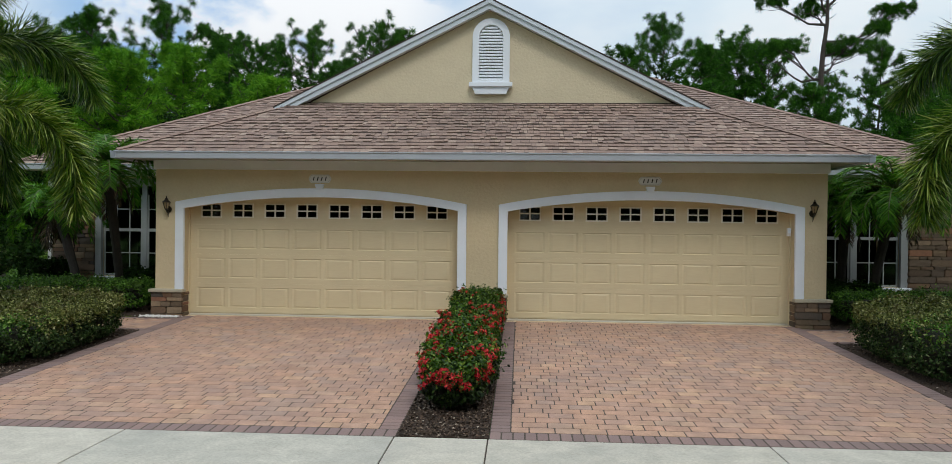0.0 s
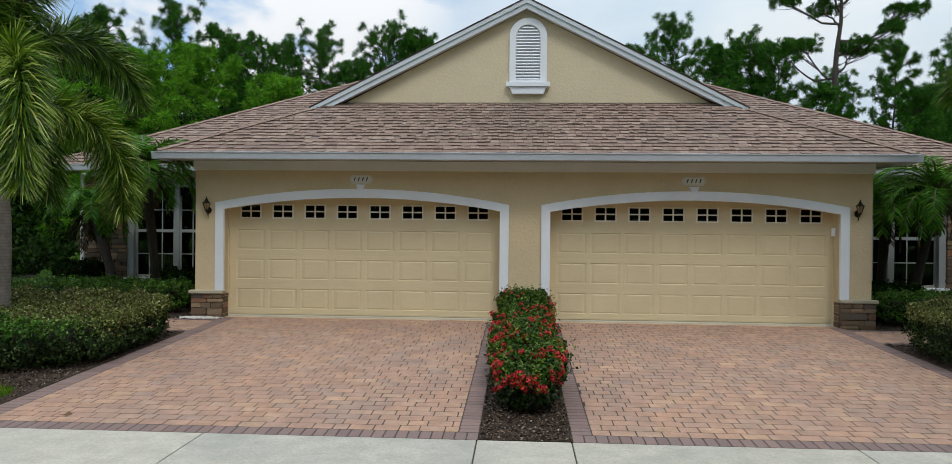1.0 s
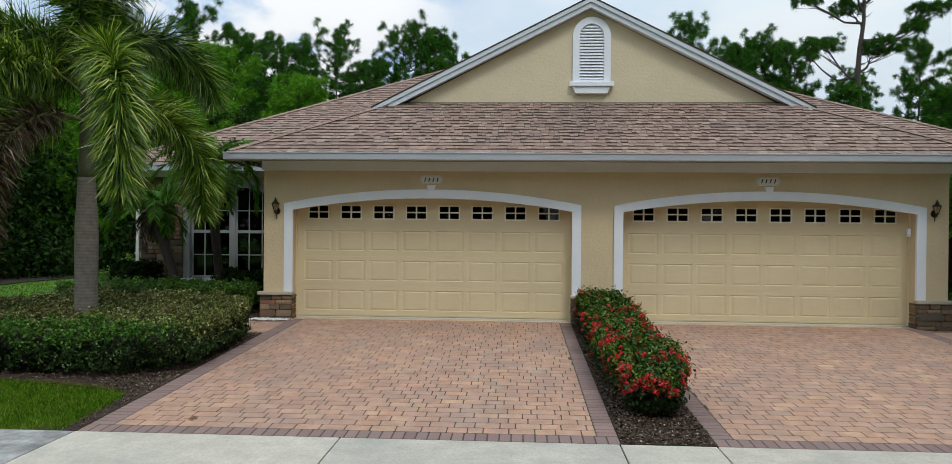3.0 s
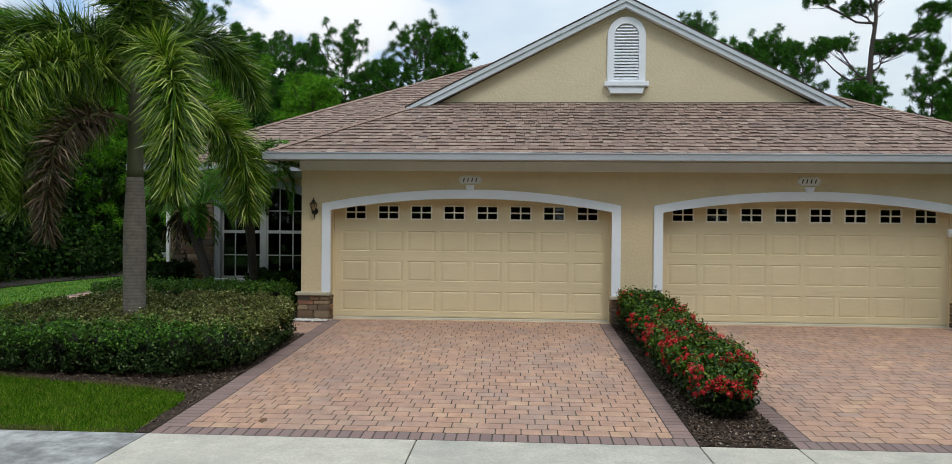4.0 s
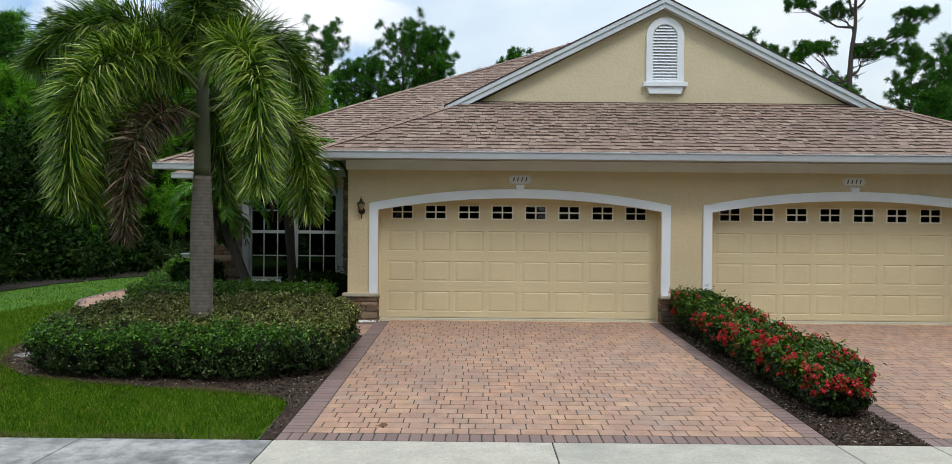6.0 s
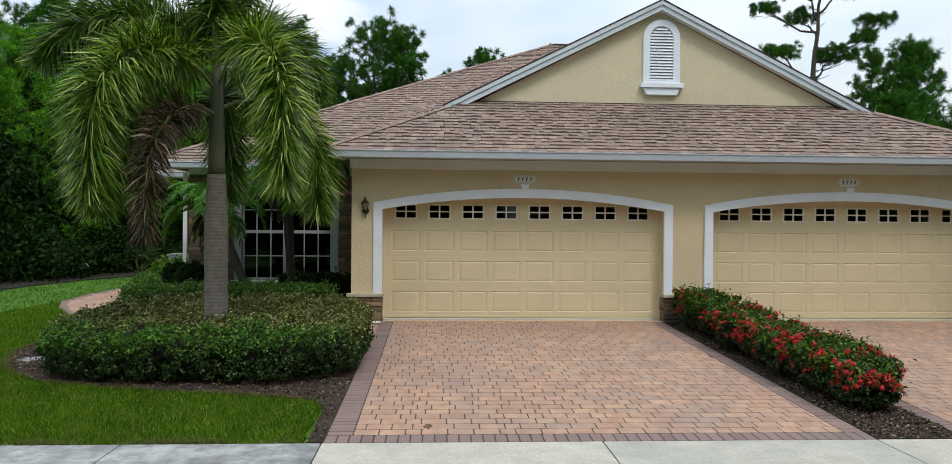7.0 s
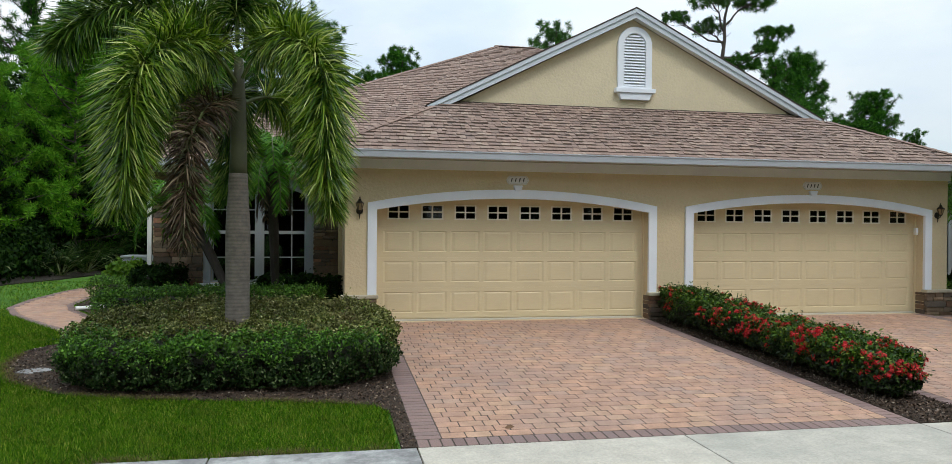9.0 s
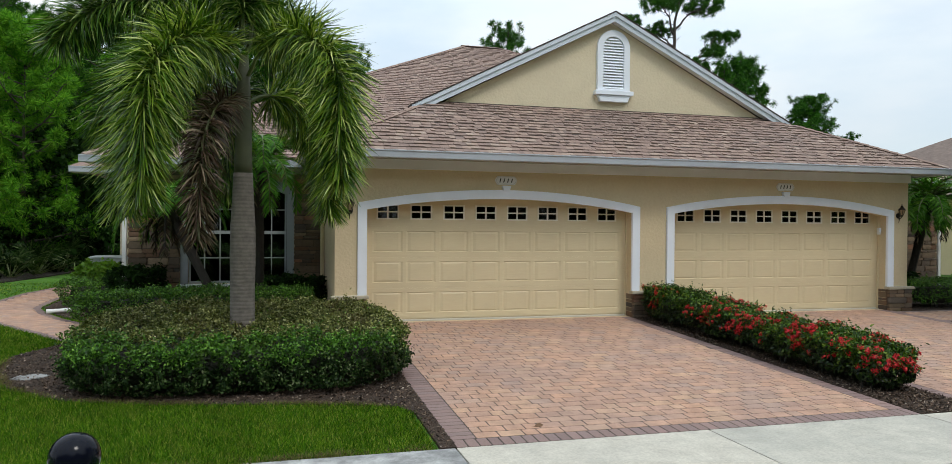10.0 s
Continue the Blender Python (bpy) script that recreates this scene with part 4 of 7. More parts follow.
for s in (-1, 1):
    arched_window(AX + s * WIN)
for s, seed in ((-1, 71), (1, 74)):
    inner = sorted((AX + s * (WIN - 1.06), AX + s * (HALF + 0.01)))
    outer = sorted((AX + s * (WIN + 1.06), AX + s * 9.48))
    for k, (a, b) in enumerate((inner, outer)):
        core = part("stone_facing", box(a + 0.02, b - 0.02, REAR - 0.04, REAR + 0.01, -0.02, 2.66), M_MORTAR, house, "stacked ledge stone facing beside the window")
        stone_face(core, a, b, -0.02, 2.66, REAR - 0.05, seed + k, 0.095)
    part("rear_frieze", box(AX + s * WIN - 1.98, AX + s * WIN + 1.98, REAR - 0.075, REAR + 0.02, 2.66, 2.80), M_FRIEZE, house)
    # downspout at the outer corner
    x = AX + s * 9.54
    part("downspout", join(box(x - 0.04, x + 0.04, REAR - 0.11, REAR - 0.045, 0.10, 2.70), box(x - 0.04, x + 0.04, REAR - 0.32, REAR - 0.045, 0.02, 0.10)), M_PVC, house, "white downspout", bevel=0.012)
    # downspout on the garage side wall in the recess
    x = AX + s * (HALF + 0.05)
    part("downspout", join(box(x - 0.035, x + 0.035, REAR - 0.55, REAR - 0.47, 0.15, 2.7), box(x - 0.05, x + 0.05, REAR - 0.57, REAR - 0.45, 0.15, 0.55)), M_STUCCO, house, bevel=0.01)

# outer walls that close the body
part("body_wall", join(box(AX - 9.48, AX - 9.28, REAR + 0.221, 33, 0, 2.80), box(AX + 9.28, AX + 9.48, REAR + 0.221, 33, 0, 2.80), box(AX - 9.48, AX + 9.48, 33, 33.2, 0, 2.80)), M_STUCCO_PALE, house)

# ---- roofs ----
EAVE_Y, EAVE_Z, EAVE_X = 12.63, 2.895, 6.29
MAIN_Y, MAIN_X, RIDGE = 15.45, 10.16, 0.65
COS, SIN = math.cos(math.atan(SLOPE)), math.sin(math.atan(SLOPE))
STUB = 4.16


def slope_z(y):
    return EAVE_Z + SLOPE * (y - EAVE_Y)


def main_z(y):
    return EAVE_Z + SLOPE * (y - MAIN_Y)


def side_z(dx):
    return EAVE_Z + SLOPE * (EAVE_X - abs(dx))


def deck(points, thick=0.05):
    """A sloping board through points, in order, with its thickness below."""
    n = len(points)
    v = [(x, y, z) for x, y, z in points] + [(x, y, z - thick) for x, y, z in points]
    f = [tuple(range(n)), tuple(range(2 * n - 1, n - 1, -1))] + [(i, i + n, (i + 1) % n + n, (i + 1) % n) for i in range(n)]
    return v, f


roof = part("roof", deck([(AX + dx, y, slope_z(y)) for dx, y in ((-EAVE_X, EAVE_Y), (EAVE_X, EAVE_Y), (STUB, 14.76), (STUB - 0.1, 15.09), (-STUB + 0.1, 15.09), (-STUB, 14.76))]), M_UNDERLAY, house, "brown asphalt shingle hip roof over the garages")
for s in (-1, 1):
    part("gable_slope", deck([(AX + s * dx, y, side_z(dx)) for dx, y in ((EAVE_X, EAVE_Y), (EAVE_X, 22.0), (0, 22.0), (0, 14.90), (STUB, 14.90))]), M_SHINGLES, house)
peak_y = MAIN_Y + MAIN_X - RIDGE
main_roof = part("main_roof", deck([(AX - MAIN_X, MAIN_Y, EAVE_Z), (AX + MAIN_X, MAIN_Y, EAVE_Z), (AX + RIDGE, peak_y, main_z(peak_y)), (AX - RIDGE, peak_y, main_z(peak_y))]), M_UNDERLAY, house, "brown asphalt shingle roof of the main building")
for s in (-1, 1):
    part("main_slope", deck([(AX + s * MAIN_X, MAIN_Y, EAVE_Z), (AX + s * MAIN_X, 2 * peak_y - MAIN_Y, EAVE_Z), (AX + s * RIDGE, peak_y, main_z(peak_y))]), M_SHINGLES, house)
part("main_slope", deck([(AX - MAIN_X, 2 * peak_y - MAIN_Y, EAVE_Z), (AX + MAIN_X, 2 * peak_y - MAIN_Y, EAVE_Z), (AX + RIDGE, peak_y, main_z(peak_y)), (AX - RIDGE, peak_y, main_z(peak_y))]), M_SHINGLES, house)

TABS = (0.075, 0.11, 0.155)
COURSE = 0.163


# length stops short of COURSE; the dark strip left paints a shadow line
def tab_corners(x0, x1, s0, y_eave, tail, head=0.006, length=0.139):
    """The corners of one shingle tab that starts s0 up the slope."""
    out = []
    for h0, h1 in ((-0.002, -0.002), (tail, head)):
        for x, s, h in ((x0, s0, h0), (x1, s0, h0), (x1, s0 + length, h1), (x0, s0 + length, h1)):
            out.append((x, y_eave + s * COS - h * SIN, EAVE_Z + s * SIN + h * COS))
    return out


TAB_MESH = {}
for w in TABS:
    for tail in (0.010, 0.021):
        c8 = np.array(tab_corners(-w / 2 + 0.002, w / 2 - 0.002, 0.0, 0.0, tail)) - np.array([0, 0, EAVE_Z])
        TAB_MESH[w, tail] = mesh_of("shingle", many_boxes(c8[None]), M_SHINGLE)


def shingle_slope(parent, y_eave, half, shrink, s_end, singles, seed, course=COURSE, limit=None):
    r = np.random.default_rng(seed)
    rest, laid, s = [], 0, -0.03
    o = base_of(parent)
    while s < s_end:
        rise = (s + 0.07) * COS
        reach = max(half - max(rise, 0) * shrink, limit or 0)
        x = -reach - r.uniform(0, 0.3)
        while x < reach:
            w = TABS[r.integers(3)]
            tail = (0.010, 0.021)[r.integers(2)]
            a, b = max(x, -reach), min(x + w, reach)
            if b - a > 0.03:
                if laid < singles and a == x and b == x + w:
                    ob = new("shingle", TAB_MESH[w, tail])
                    ob.parent = parent
                    ob.location = (AX + x + w / 2 - o.x, y_eave + s * COS - o.y, EAVE_Z + s * SIN - o.z)
                    laid += 1
                else:
                    rest.append(tab_corners(AX + a + 0.003, AX + b - 0.003, s + r.normal(0, 0.012), y_eave, tail + r.uniform(-0.002, 0.004)))
            x += w
        s += course
    part("shingles", many_boxes(np.array(rest)), M_SHINGLES, parent, "rows of brown asphalt shingles", kind="stuff")


shingle_slope(main_roof, MAIN_Y, MAIN_X, 1.0, (peak_y - MAIN_Y) / COS - 0.1, 0, 82)
shingle_slope(roof, EAVE_Y, EAVE_X, 1.0, (15.06 - EAVE_Y) / COS - 0.1, 300, 81, limit=STUB - 0.12)


def hip_caps(parent, a, b, width=0.16, step=0.19):
    """Folded cap shingles along a hip."""
    a, b = Vector(a), Vector(b)
    n = int((b - a).length / step)
    d = (b - a).normalized()
    side = d.cross(Vector((0, 0, 1))).normalized()
    up = side.cross(d)
    for i in range(n):
        p, q = a + d * step * i, a + d * step * (i + 1.25)
        v = []
        for e, h in ((p, 0.03), (q, 0.016)):
            v += [tuple(e - side * width * 0.5 - up * 0.012 + up * h * 0.6), tuple(e + up * (h + 0.014)), tuple(e + side * width * 0.5 - up * 0.012 + up * h * 0.6), tuple(e - up * 0.03)]
        part("hip_cap", (v, [(0, 1, 5, 4), (1, 2, 6, 5), (2, 3, 7, 6), (3, 0, 4, 7), (0, 3, 2, 1), (4, 5, 6, 7)]), M_SHINGLE, parent)


for s in (-1, 1):
    hip_caps(roof, (AX + s * EAVE_X, EAVE_Y, EAVE_Z), (AX + s * STUB, 14.76, slope_z(14.76)))
    hip_caps(main_roof, (AX + s * MAIN_X, MAIN_Y, EAVE_Z), (AX + s * RIDGE, peak_y, main_z(peak_y)))
hip_caps(main_roof, (AX - RIDGE - 0.1, peak_y, main_z(peak_y) + 0.01), (AX + RIDGE + 0.1, peak_y, main_z(peak_y) + 0.01))

# gable: wall, vent and rake boards
def gable_half(z):
    return EAVE_X - (z - EAVE_Z) / SLOPE


gz0 = 3.98
gable = part("gable_wall", prism([(AX - gable_half(gz0 + 0.12), gz0), (AX + gable_half(gz0 + 0.12), gz0), (AX, side_z(0) - 0.09)], 15.06, 15.2), M_STUCCO_PALE, house, "stucco gable wall, its colour lightened for extra sky light")
for s in (-1, 1):
    pts = []
    for dx, dz in ((0, 0.075), (STUB + 0.10, 0.075), (STUB + 0.10, -0.075), (STUB - 0.06, -0.10), (0, -0.10)):
        pts.append((AX + s * dx, side_z(dx) + dz))
    if s > 0:
        pts = pts[::-1]
    rake = part("rake_board", prism(pts, 14.875, 14.905), M_RAKE, house, "pale grey rake board of the gable", bevel=0.004)
    strip = [(AX + s * dx, side_z(dx) + dz) for dx, dz in ((0, 0.09), (STUB + 0.12, 0.09), (STUB + 0.12, 0.005), (0, 0.005))]
    edge = [(AX + s * dx, side_z(dx) + dz) for dx, dz in ((0, 0.118), (STUB + 0.14, 0.118), (STUB + 0.14, 0.091), (0, 0.091))]
    part("shingle_edge", prism(edge if s < 0 else edge[::-1], 14.84, 15.2), M_UNDERLAY, rake, "brown edge of the roof shingles")
    part("drip_edge", prism(strip if s < 0 else strip[::-1], 14.848, 14.876), M_RAKE, rake, bevel=0.004)
    # boxed underside
    v = []
    for y in (14.906, 15.06):
        for dx in (0.0, STUB - 0.1):
            v += [(AX + s * dx, y, side_z(dx) - 0.085), (AX + s * dx, y, side_z(dx) - 0.05)]
    part("rake_soffit", (v, [(0, 2, 6, 4), (1, 5, 7, 3), (0, 1, 3, 2), (4, 6, 7, 5), (0, 4, 5, 1), (2, 3, 7, 6)]), M_FRIEZE, house, "pale soffit under the rake")
    # return at the foot of the rake
    x0, x1 = sorted((AX + s * (STUB - 0.30), AX + s * (STUB + 0.06)))
    part("rake_foot", box(x0, x1, 14.907, 15.05, side_z(STUB) - 0.13, side_z(STUB) - 0.075), M_RAKE, house)

VX = AX + 0.035


def arched_outline(cx, half, z0, z1, n=20):
    pts = [(cx - half, z0), (cx + half, z0)]
    for i in range(n + 1):
        w = math.pi * i / n
        pts.append((cx + half * math.cos(w), z1 - half + half * math.sin(w)))
    return pts


def ring_between(outer, inner, y0, y1):
    n = len(outer)
    v = [(x, y, z) for y in (y0, y1) for x, z in outer + inner]
    f = []
    for i in range(n):
        j = (i + 1) % n
        f += [(i, j, n + j, n + i), (2 * n + i, 3 * n + i, 3 * n + j, 2 * n + j), (i, 2 * n + i, 2 * n + j, j), (n + i, n + j, 3 * n + j, 3 * n + i)]
    return v, f


vent = part("gable_vent", ring_between(arched_outline(VX, 0.37, 4.50, 5.79), arched_outline(VX, 0.235, 4.56, 5.655), 14.99, 15.065), M_WHITE, house, "white arched louvred gable vent", bevel=0.008)
part("vent_back", prism(arched_outline(VX, 0.24, 4.55, 5.66), 15.045, 15.058), M_SOFFIT, vent)
for i in range(18):
    z = 4.575 + 0.0595 * i
    h = 0.233
    if z + 0.03 > 5.655 - 0.235:
        k = z + 0.03 - (5.655 - 0.235)
        h = math.sqrt(max(0.233 ** 2 - k * k, 0.0004))
    v = [(VX - h, 15.00, z), (VX + h, 15.00, z), (VX + h, 15.04, z + 0.05), (VX - h, 15.04, z + 0.05), (VX - h, 15.006, z - 0.008), (VX + h, 15.006, z - 0.008), (VX + h, 15.046, z + 0.042), (VX - h, 15.046, z + 0.042)]
    part("louvre", (v, BOX_FACES), M_WHITE, vent)
part("vent_sill", box(VX - 0.43, VX + 0.43, 14.93, 15.07, 4.425, 4.515), M_WHITE, vent, "moulded white sill", bevel=0.008)
part("vent_apron", prism([(VX - 0.31, 4.285), (VX + 0.31, 4.285), (VX + 0.33, 4.345), (VX + 0.375, 4.423), (VX - 0.375, 4.423), (VX - 0.33, 4.345)], 14.965, 15.07), M_WHITE, vent, bevel=0.006)
part("gable_flashing", box(AX - 3.95, AX + 3.95, 15.03, 15.062, 4.085, 4.118), M_UNDERLAY, house, "dark flashing at the foot of the gable")


# eaves: gutters, fascia and soffits
def gutter_profile(y_back, z_top):
    return [(y_back, z_top - 0.128), (y_back - 0.082, z_top - 0.128), (y_back - 0.090, z_top - 0.120), (y_back - 0.096, z_top - 0.028), (y_back - 0.108, z_top - 0.020), (y_back - 0.109, z_top - 0.004), (y_back - 0.096, z_top), (y_back - 0.09, z_top - 0.012), (y_back, z_top - 0.012)]


def along_x(profile, x0, x1):
    n = len(profile)
    v = [(x, y, z) for x in (x0, x1) for y, z in profile]
    return v, [tuple(range(n)), tuple(range(2 * n - 1, n - 1, -1))] + [(i, i + n, (i + 1) % n + n, (i + 1) % n) for i in range(n)]


def along_y(profile, y0, y1, sign):
    """profile: outward distance, z."""
    n = len(profile)
    v = [(d * sign, y, z) for y in (y0, y1) for d, z in profile]
    return v, [tuple(range(n)), tuple(range(2 * n - 1, n - 1, -1))] + [(i, i + n, (i + 1) % n + n, (i + 1) % n) for i in range(n)]


part("gutter", along_x(gutter_profile(EAVE_Y + 0.02, 2.887), AX - EAVE_X - 0.02, AX + EAVE_X + 0.02), M_GUTTER, house, "pale grey aluminium gutter along the garage eave")
part("fascia", box(AX - EAVE_X + 0.01, AX + EAVE_X - 0.01, EAVE_Y + 0.022, EAVE_Y + 0.05, 2.765, 2.86), M_GUTTER, house)
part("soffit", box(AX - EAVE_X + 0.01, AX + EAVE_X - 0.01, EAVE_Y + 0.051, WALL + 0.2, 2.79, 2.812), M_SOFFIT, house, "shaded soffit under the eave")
for s in (-1, 1):
    prof = [(EAVE_X - 0.02 - (y - 0.0), z) for y, z in gutter_profile(0.0, 2.887)]
    v, f = along_y(prof, EAVE_Y - 0.08, MAIN_Y + 0.4, s)
    part("side_gutter", ([(AX + x, y, z) for x, y, z in v], f), M_GUTTER, house, "white gutter along the side eave")
    a, b = sorted((AX + s * (HALF + 0.0), AX + s * (EAVE_X - 0.021)))
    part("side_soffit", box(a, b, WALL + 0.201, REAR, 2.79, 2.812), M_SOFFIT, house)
    a, b = sorted((AX + s * (EAVE_X - 0.2), AX + s * (MAIN_X + 0.06)))
    part("rear_gutter", along_x(gutter_profile(MAIN_Y + 0.02, 2.887), a, b), M_GUTTER, house, "white gutter along the set-back eave")
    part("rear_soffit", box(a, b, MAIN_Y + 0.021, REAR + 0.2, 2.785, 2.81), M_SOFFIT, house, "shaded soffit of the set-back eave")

# side wing with the entrance, further back
for s in (-1, 1):
    a, b = sorted((AX + s * 9.49, AX + s * 10.15))
    part("wing_wall", box(a, b, 19.0, 27.0, 0, 2.72), M_STUCCO_PALE, house, "cream stucco wall of the side wing")
    a, b = sorted((AX + s * 9.6, AX + s * 11.07))
    part("wing_gutter", along_x(gutter_profile(18.5, 2.887), a, b), M_GUTTER, house)
    part("wing_roof", deck([(AX + s * 11.07, 18.48, EAVE_Z), (AX + s * 11.07, 27.5, EAVE_Z), (AX + s * 9.0, 25.0, EAVE_Z + 1.27), (AX + s * 9.0, 21.0, EAVE_Z + 1.27)], 0.06), M_SHINGLES, house)
    part("wing_roof_front", deck([(AX + s * 11.07, 18.48, EAVE_Z), (AX + s * 9.0, 18.48, EAVE_Z), (AX + s * 9.0, 21.0, EAVE_Z + 1.27)], 0.06), M_SHINGLES, house)
    part("wing_soffit", box(a, b, 18.5, 19.0, 2.76, 2.79), M_SOFFIT, house)

# ---- things on the house front ----
def lantern(x, y, z):
    lamp = thing("wall_lantern", (x, y, z), "small dark bronze lantern on the stucco wall", "wall lamp", "lanterns beside the garage doors")
    fy = y - 0.10
    part("back_plate", turned([(0.001, -0.012), (0.055, -0.012), (0.06, 0.0), (0.05, 0.012), (0.001, 0.014)], 0, 0, 14), M_BRONZE, lamp)
    plate = lamp.children[0]
    plate.matrix_basis = pose(0, -0.012, -0.06, 90, 0, 0)
    plate.data.transform(Matrix.Translation((x, y, z)))
    part("arm", tube([(x, y, z - 0.07), (x, y - 0.05, z - 0.12), (x, y - 0.09, z - 0.10), (x, fy, z - 0.05)], [0.009] * 4, 8), M_BRONZE, lamp)
    part("tail", tube([(x, y - 0.02, z - 0.08), (x, y - 0.035, z - 0.15), (x, y - 0.02, z - 0.20)], [0.012, 0.009, 0.004], 8), M_BRONZE, lamp)
    part("glass", turned([(0.028, z - 0.05), (0.062, z + 0.06), (0.058, z + 0.062)], x, fy, 6), M_LAMPGLASS, lamp, "amber tinted glass")
    for k in range(6):
        w = math.pi * k / 3
        part("rib", tube([(x + 0.03 * math.cos(w), fy + 0.03 * math.sin(w), z - 0.05), (x + 0.066 * math.cos(w), fy + 0.066 * math.sin(w), z + 0.065)], [0.005, 0.005], 5), M_BRONZE, lamp)
    part("roof", turned([(0.075, z + 0.06), (0.07, z + 0.072), (0.035, z + 0.105), (0.022, z + 0.125), (0.026, z + 0.135), (0.008, z + 0.15), (0.012, z + 0.165), (0.002, z + 0.18)], x, fy, 12), M_BRONZE, lamp)
    part("base", turned([(0.006, z - 0.085), (0.02, z - 0.07), (0.034, z - 0.052), (0.03, z - 0.046)], x, fy, 10), M_BRONZE, lamp)
    return lamp


lantern(AX - 5.632, WALL, 1.96)
lantern(AX + 5.622, WALL, 2.00)


def plaque(x, z):
    sign = thing("number_plaque", (x, WALL, z), "white plaque with dark marks above the garage door", "house sign", "plaques above the garage doors")
    a, b = 0.205, 0.075
    out = [(x - a + 0.05, z - b), (x + a - 0.05, z - b), (x + a - 0.02, z - b * 0.55), (x + a, z), (x + a - 0.02, z + b * 0.55), (x + a - 0.05, z + b), (x - a + 0.05, z + b), (x - a + 0.02, z + b * 0.55), (x - a, z), (x - a + 0.02, z - b * 0.55)]
    part("plate", prism(out, WALL - 0.022, WALL + 0.004), M_PLAQUE, sign, bevel=0.004)
    inn = [(x + (p - x) * 0.93, z + (q - z) * 0.86) for p, q in out]
    inn2 = [(x + (p - x) * 0.90, z + (q - z) * 0.80) for p, q in out]
    part("border_line", ring_between(inn, inn2, WALL - 0.0245, WALL - 0.021), M_SOFFIT, sign, "thin grey border line")
    for i in range(4):
        px = x - 0.108 + 0.072 * i
        part("bar", prism([(px - 0.020, z - 0.036), (px - 0.002, z - 0.036), (px + 0.016, z + 0.036), (px - 0.002, z + 0.036)], WALL - 0.026, WALL - 0.021), M_INK, sign, "black bar")
    return sign


plaque(GARAGE[0], 2.468)
plaque(GARAGE[1], 2.473)

sensor = thing("keypad_box", (GARAGE[1] + 2.40, DOOR, 1.62), "small white plastic keypad box beside the garage door", "keypad")
part("case", box(GARAGE[1] + 2.37, GARAGE[1] + 2.43, WALL + 0.115, WALL + 0.171, 1.55, 1.69), M_PVC, sensor, bevel=0.008)
part("lid", box(GARAGE[1] + 2.375, GARAGE[1] + 2.425, WALL + 0.105, WALL + 0.116, 1.60, 1.685), M_WHITE, sensor, bevel=0.004)

# ---- palms ----
def frond(base, az, elev, length, droop, count, leaf_len, leaf_w, plume, seed, power=1.25, base_bare=0.12, hang=0.35):
    """A feather leaf: its rib as a tube, its leaflets as bent strips.
    plume: 1 for leaflets all round the rib, 0 for two ranks."""
    r = np.random.default_rng(seed)
    steps = 26
    a = radians(az)
    side = np.array([-math.sin(a), math.cos(a), 0.0])
    pts, dirs = [np.array(base, float)], []
    for i in range(steps):
        u = (i + 0.5) / steps
        e = radians(max(elev - droop * u ** power, -88))
        d = np.array([math.cos(a) * math.cos(e), math.sin(a) * math.cos(e), math.sin(e)])
        dirs.append(d)
        pts.append(pts[-1] + d * length / steps)
    dirs.append(dirs[-1])
    rib = tube([tuple(p) for p in pts[::2]], [0.024 * (1 - 0.85 * i / (steps / 2)) + 0.003 for i in range(len(pts[::2]))], 5)
    P, D = np.array(pts), np.array(dirs)
    u = base_bare + (1 - base_bare) * r.random(count)
    k = u * steps
    i = np.minimum(k.astype(int), steps - 1)
    w = (k - i)[:, None]
    p = P[i] * (1 - w) + P[i + 1] * w
    d = unit(D[i] * (1 - w) + D[i + 1] * w)
    s = np.tile(side, (count, 1))
    n = unit(np.cross(d, s))
    n = np.where(n[:, 2:3] < 0, -n, n) if not plume else n
    if plume:
        phi = r.uniform(0, 2 * math.pi, count)
    else:
        phi = np.where(r.random(count) < 0.5, 0.25, math.pi - 0.25) + r.normal(0, 0.13, count)
    out = np.cos(phi)[:, None] * s + np.sin(phi)[:, None] * n
    fwd = ((0.16 + 0.50 * u) if plume else (0.35 + 0.75 * u))[:, None]
    go = unit(out + fwd * d + (0.24 if plume else 0.10) * r.normal(size=(count, 3)))
    ln = leaf_len * (0.55 + 0.45 * np.sin(np.pi * np.clip(u * 0.95 + 0.05, 0, 1)) ** 0.7) * r.uniform(0.8, 1.15, count)
    ln = ln[:, None]
    wide = unit(np.cross(go, r.normal(size=(count, 3)) * 0.5 + n)) * leaf_w * 0.5
    down = np.array([0, 0, -1.0])
    g = hang * r.uniform(0.6, 1.3, count)[:, None]
    m = p + go * ln * 0.5 + down * ln * g * 0.16
    t = p + unit(go + down * g * 0.75) * ln * 0.98 + down * ln * g * 0.15
    q1 = np.stack([p - wide * 0.6, p + wide * 0.6, m + wide, m - wide], axis=1)
    q2 = np.stack([m - wide, m + wide, t + wide * 0.12, t - wide * 0.12], axis=1)
    return rib, q1, q2


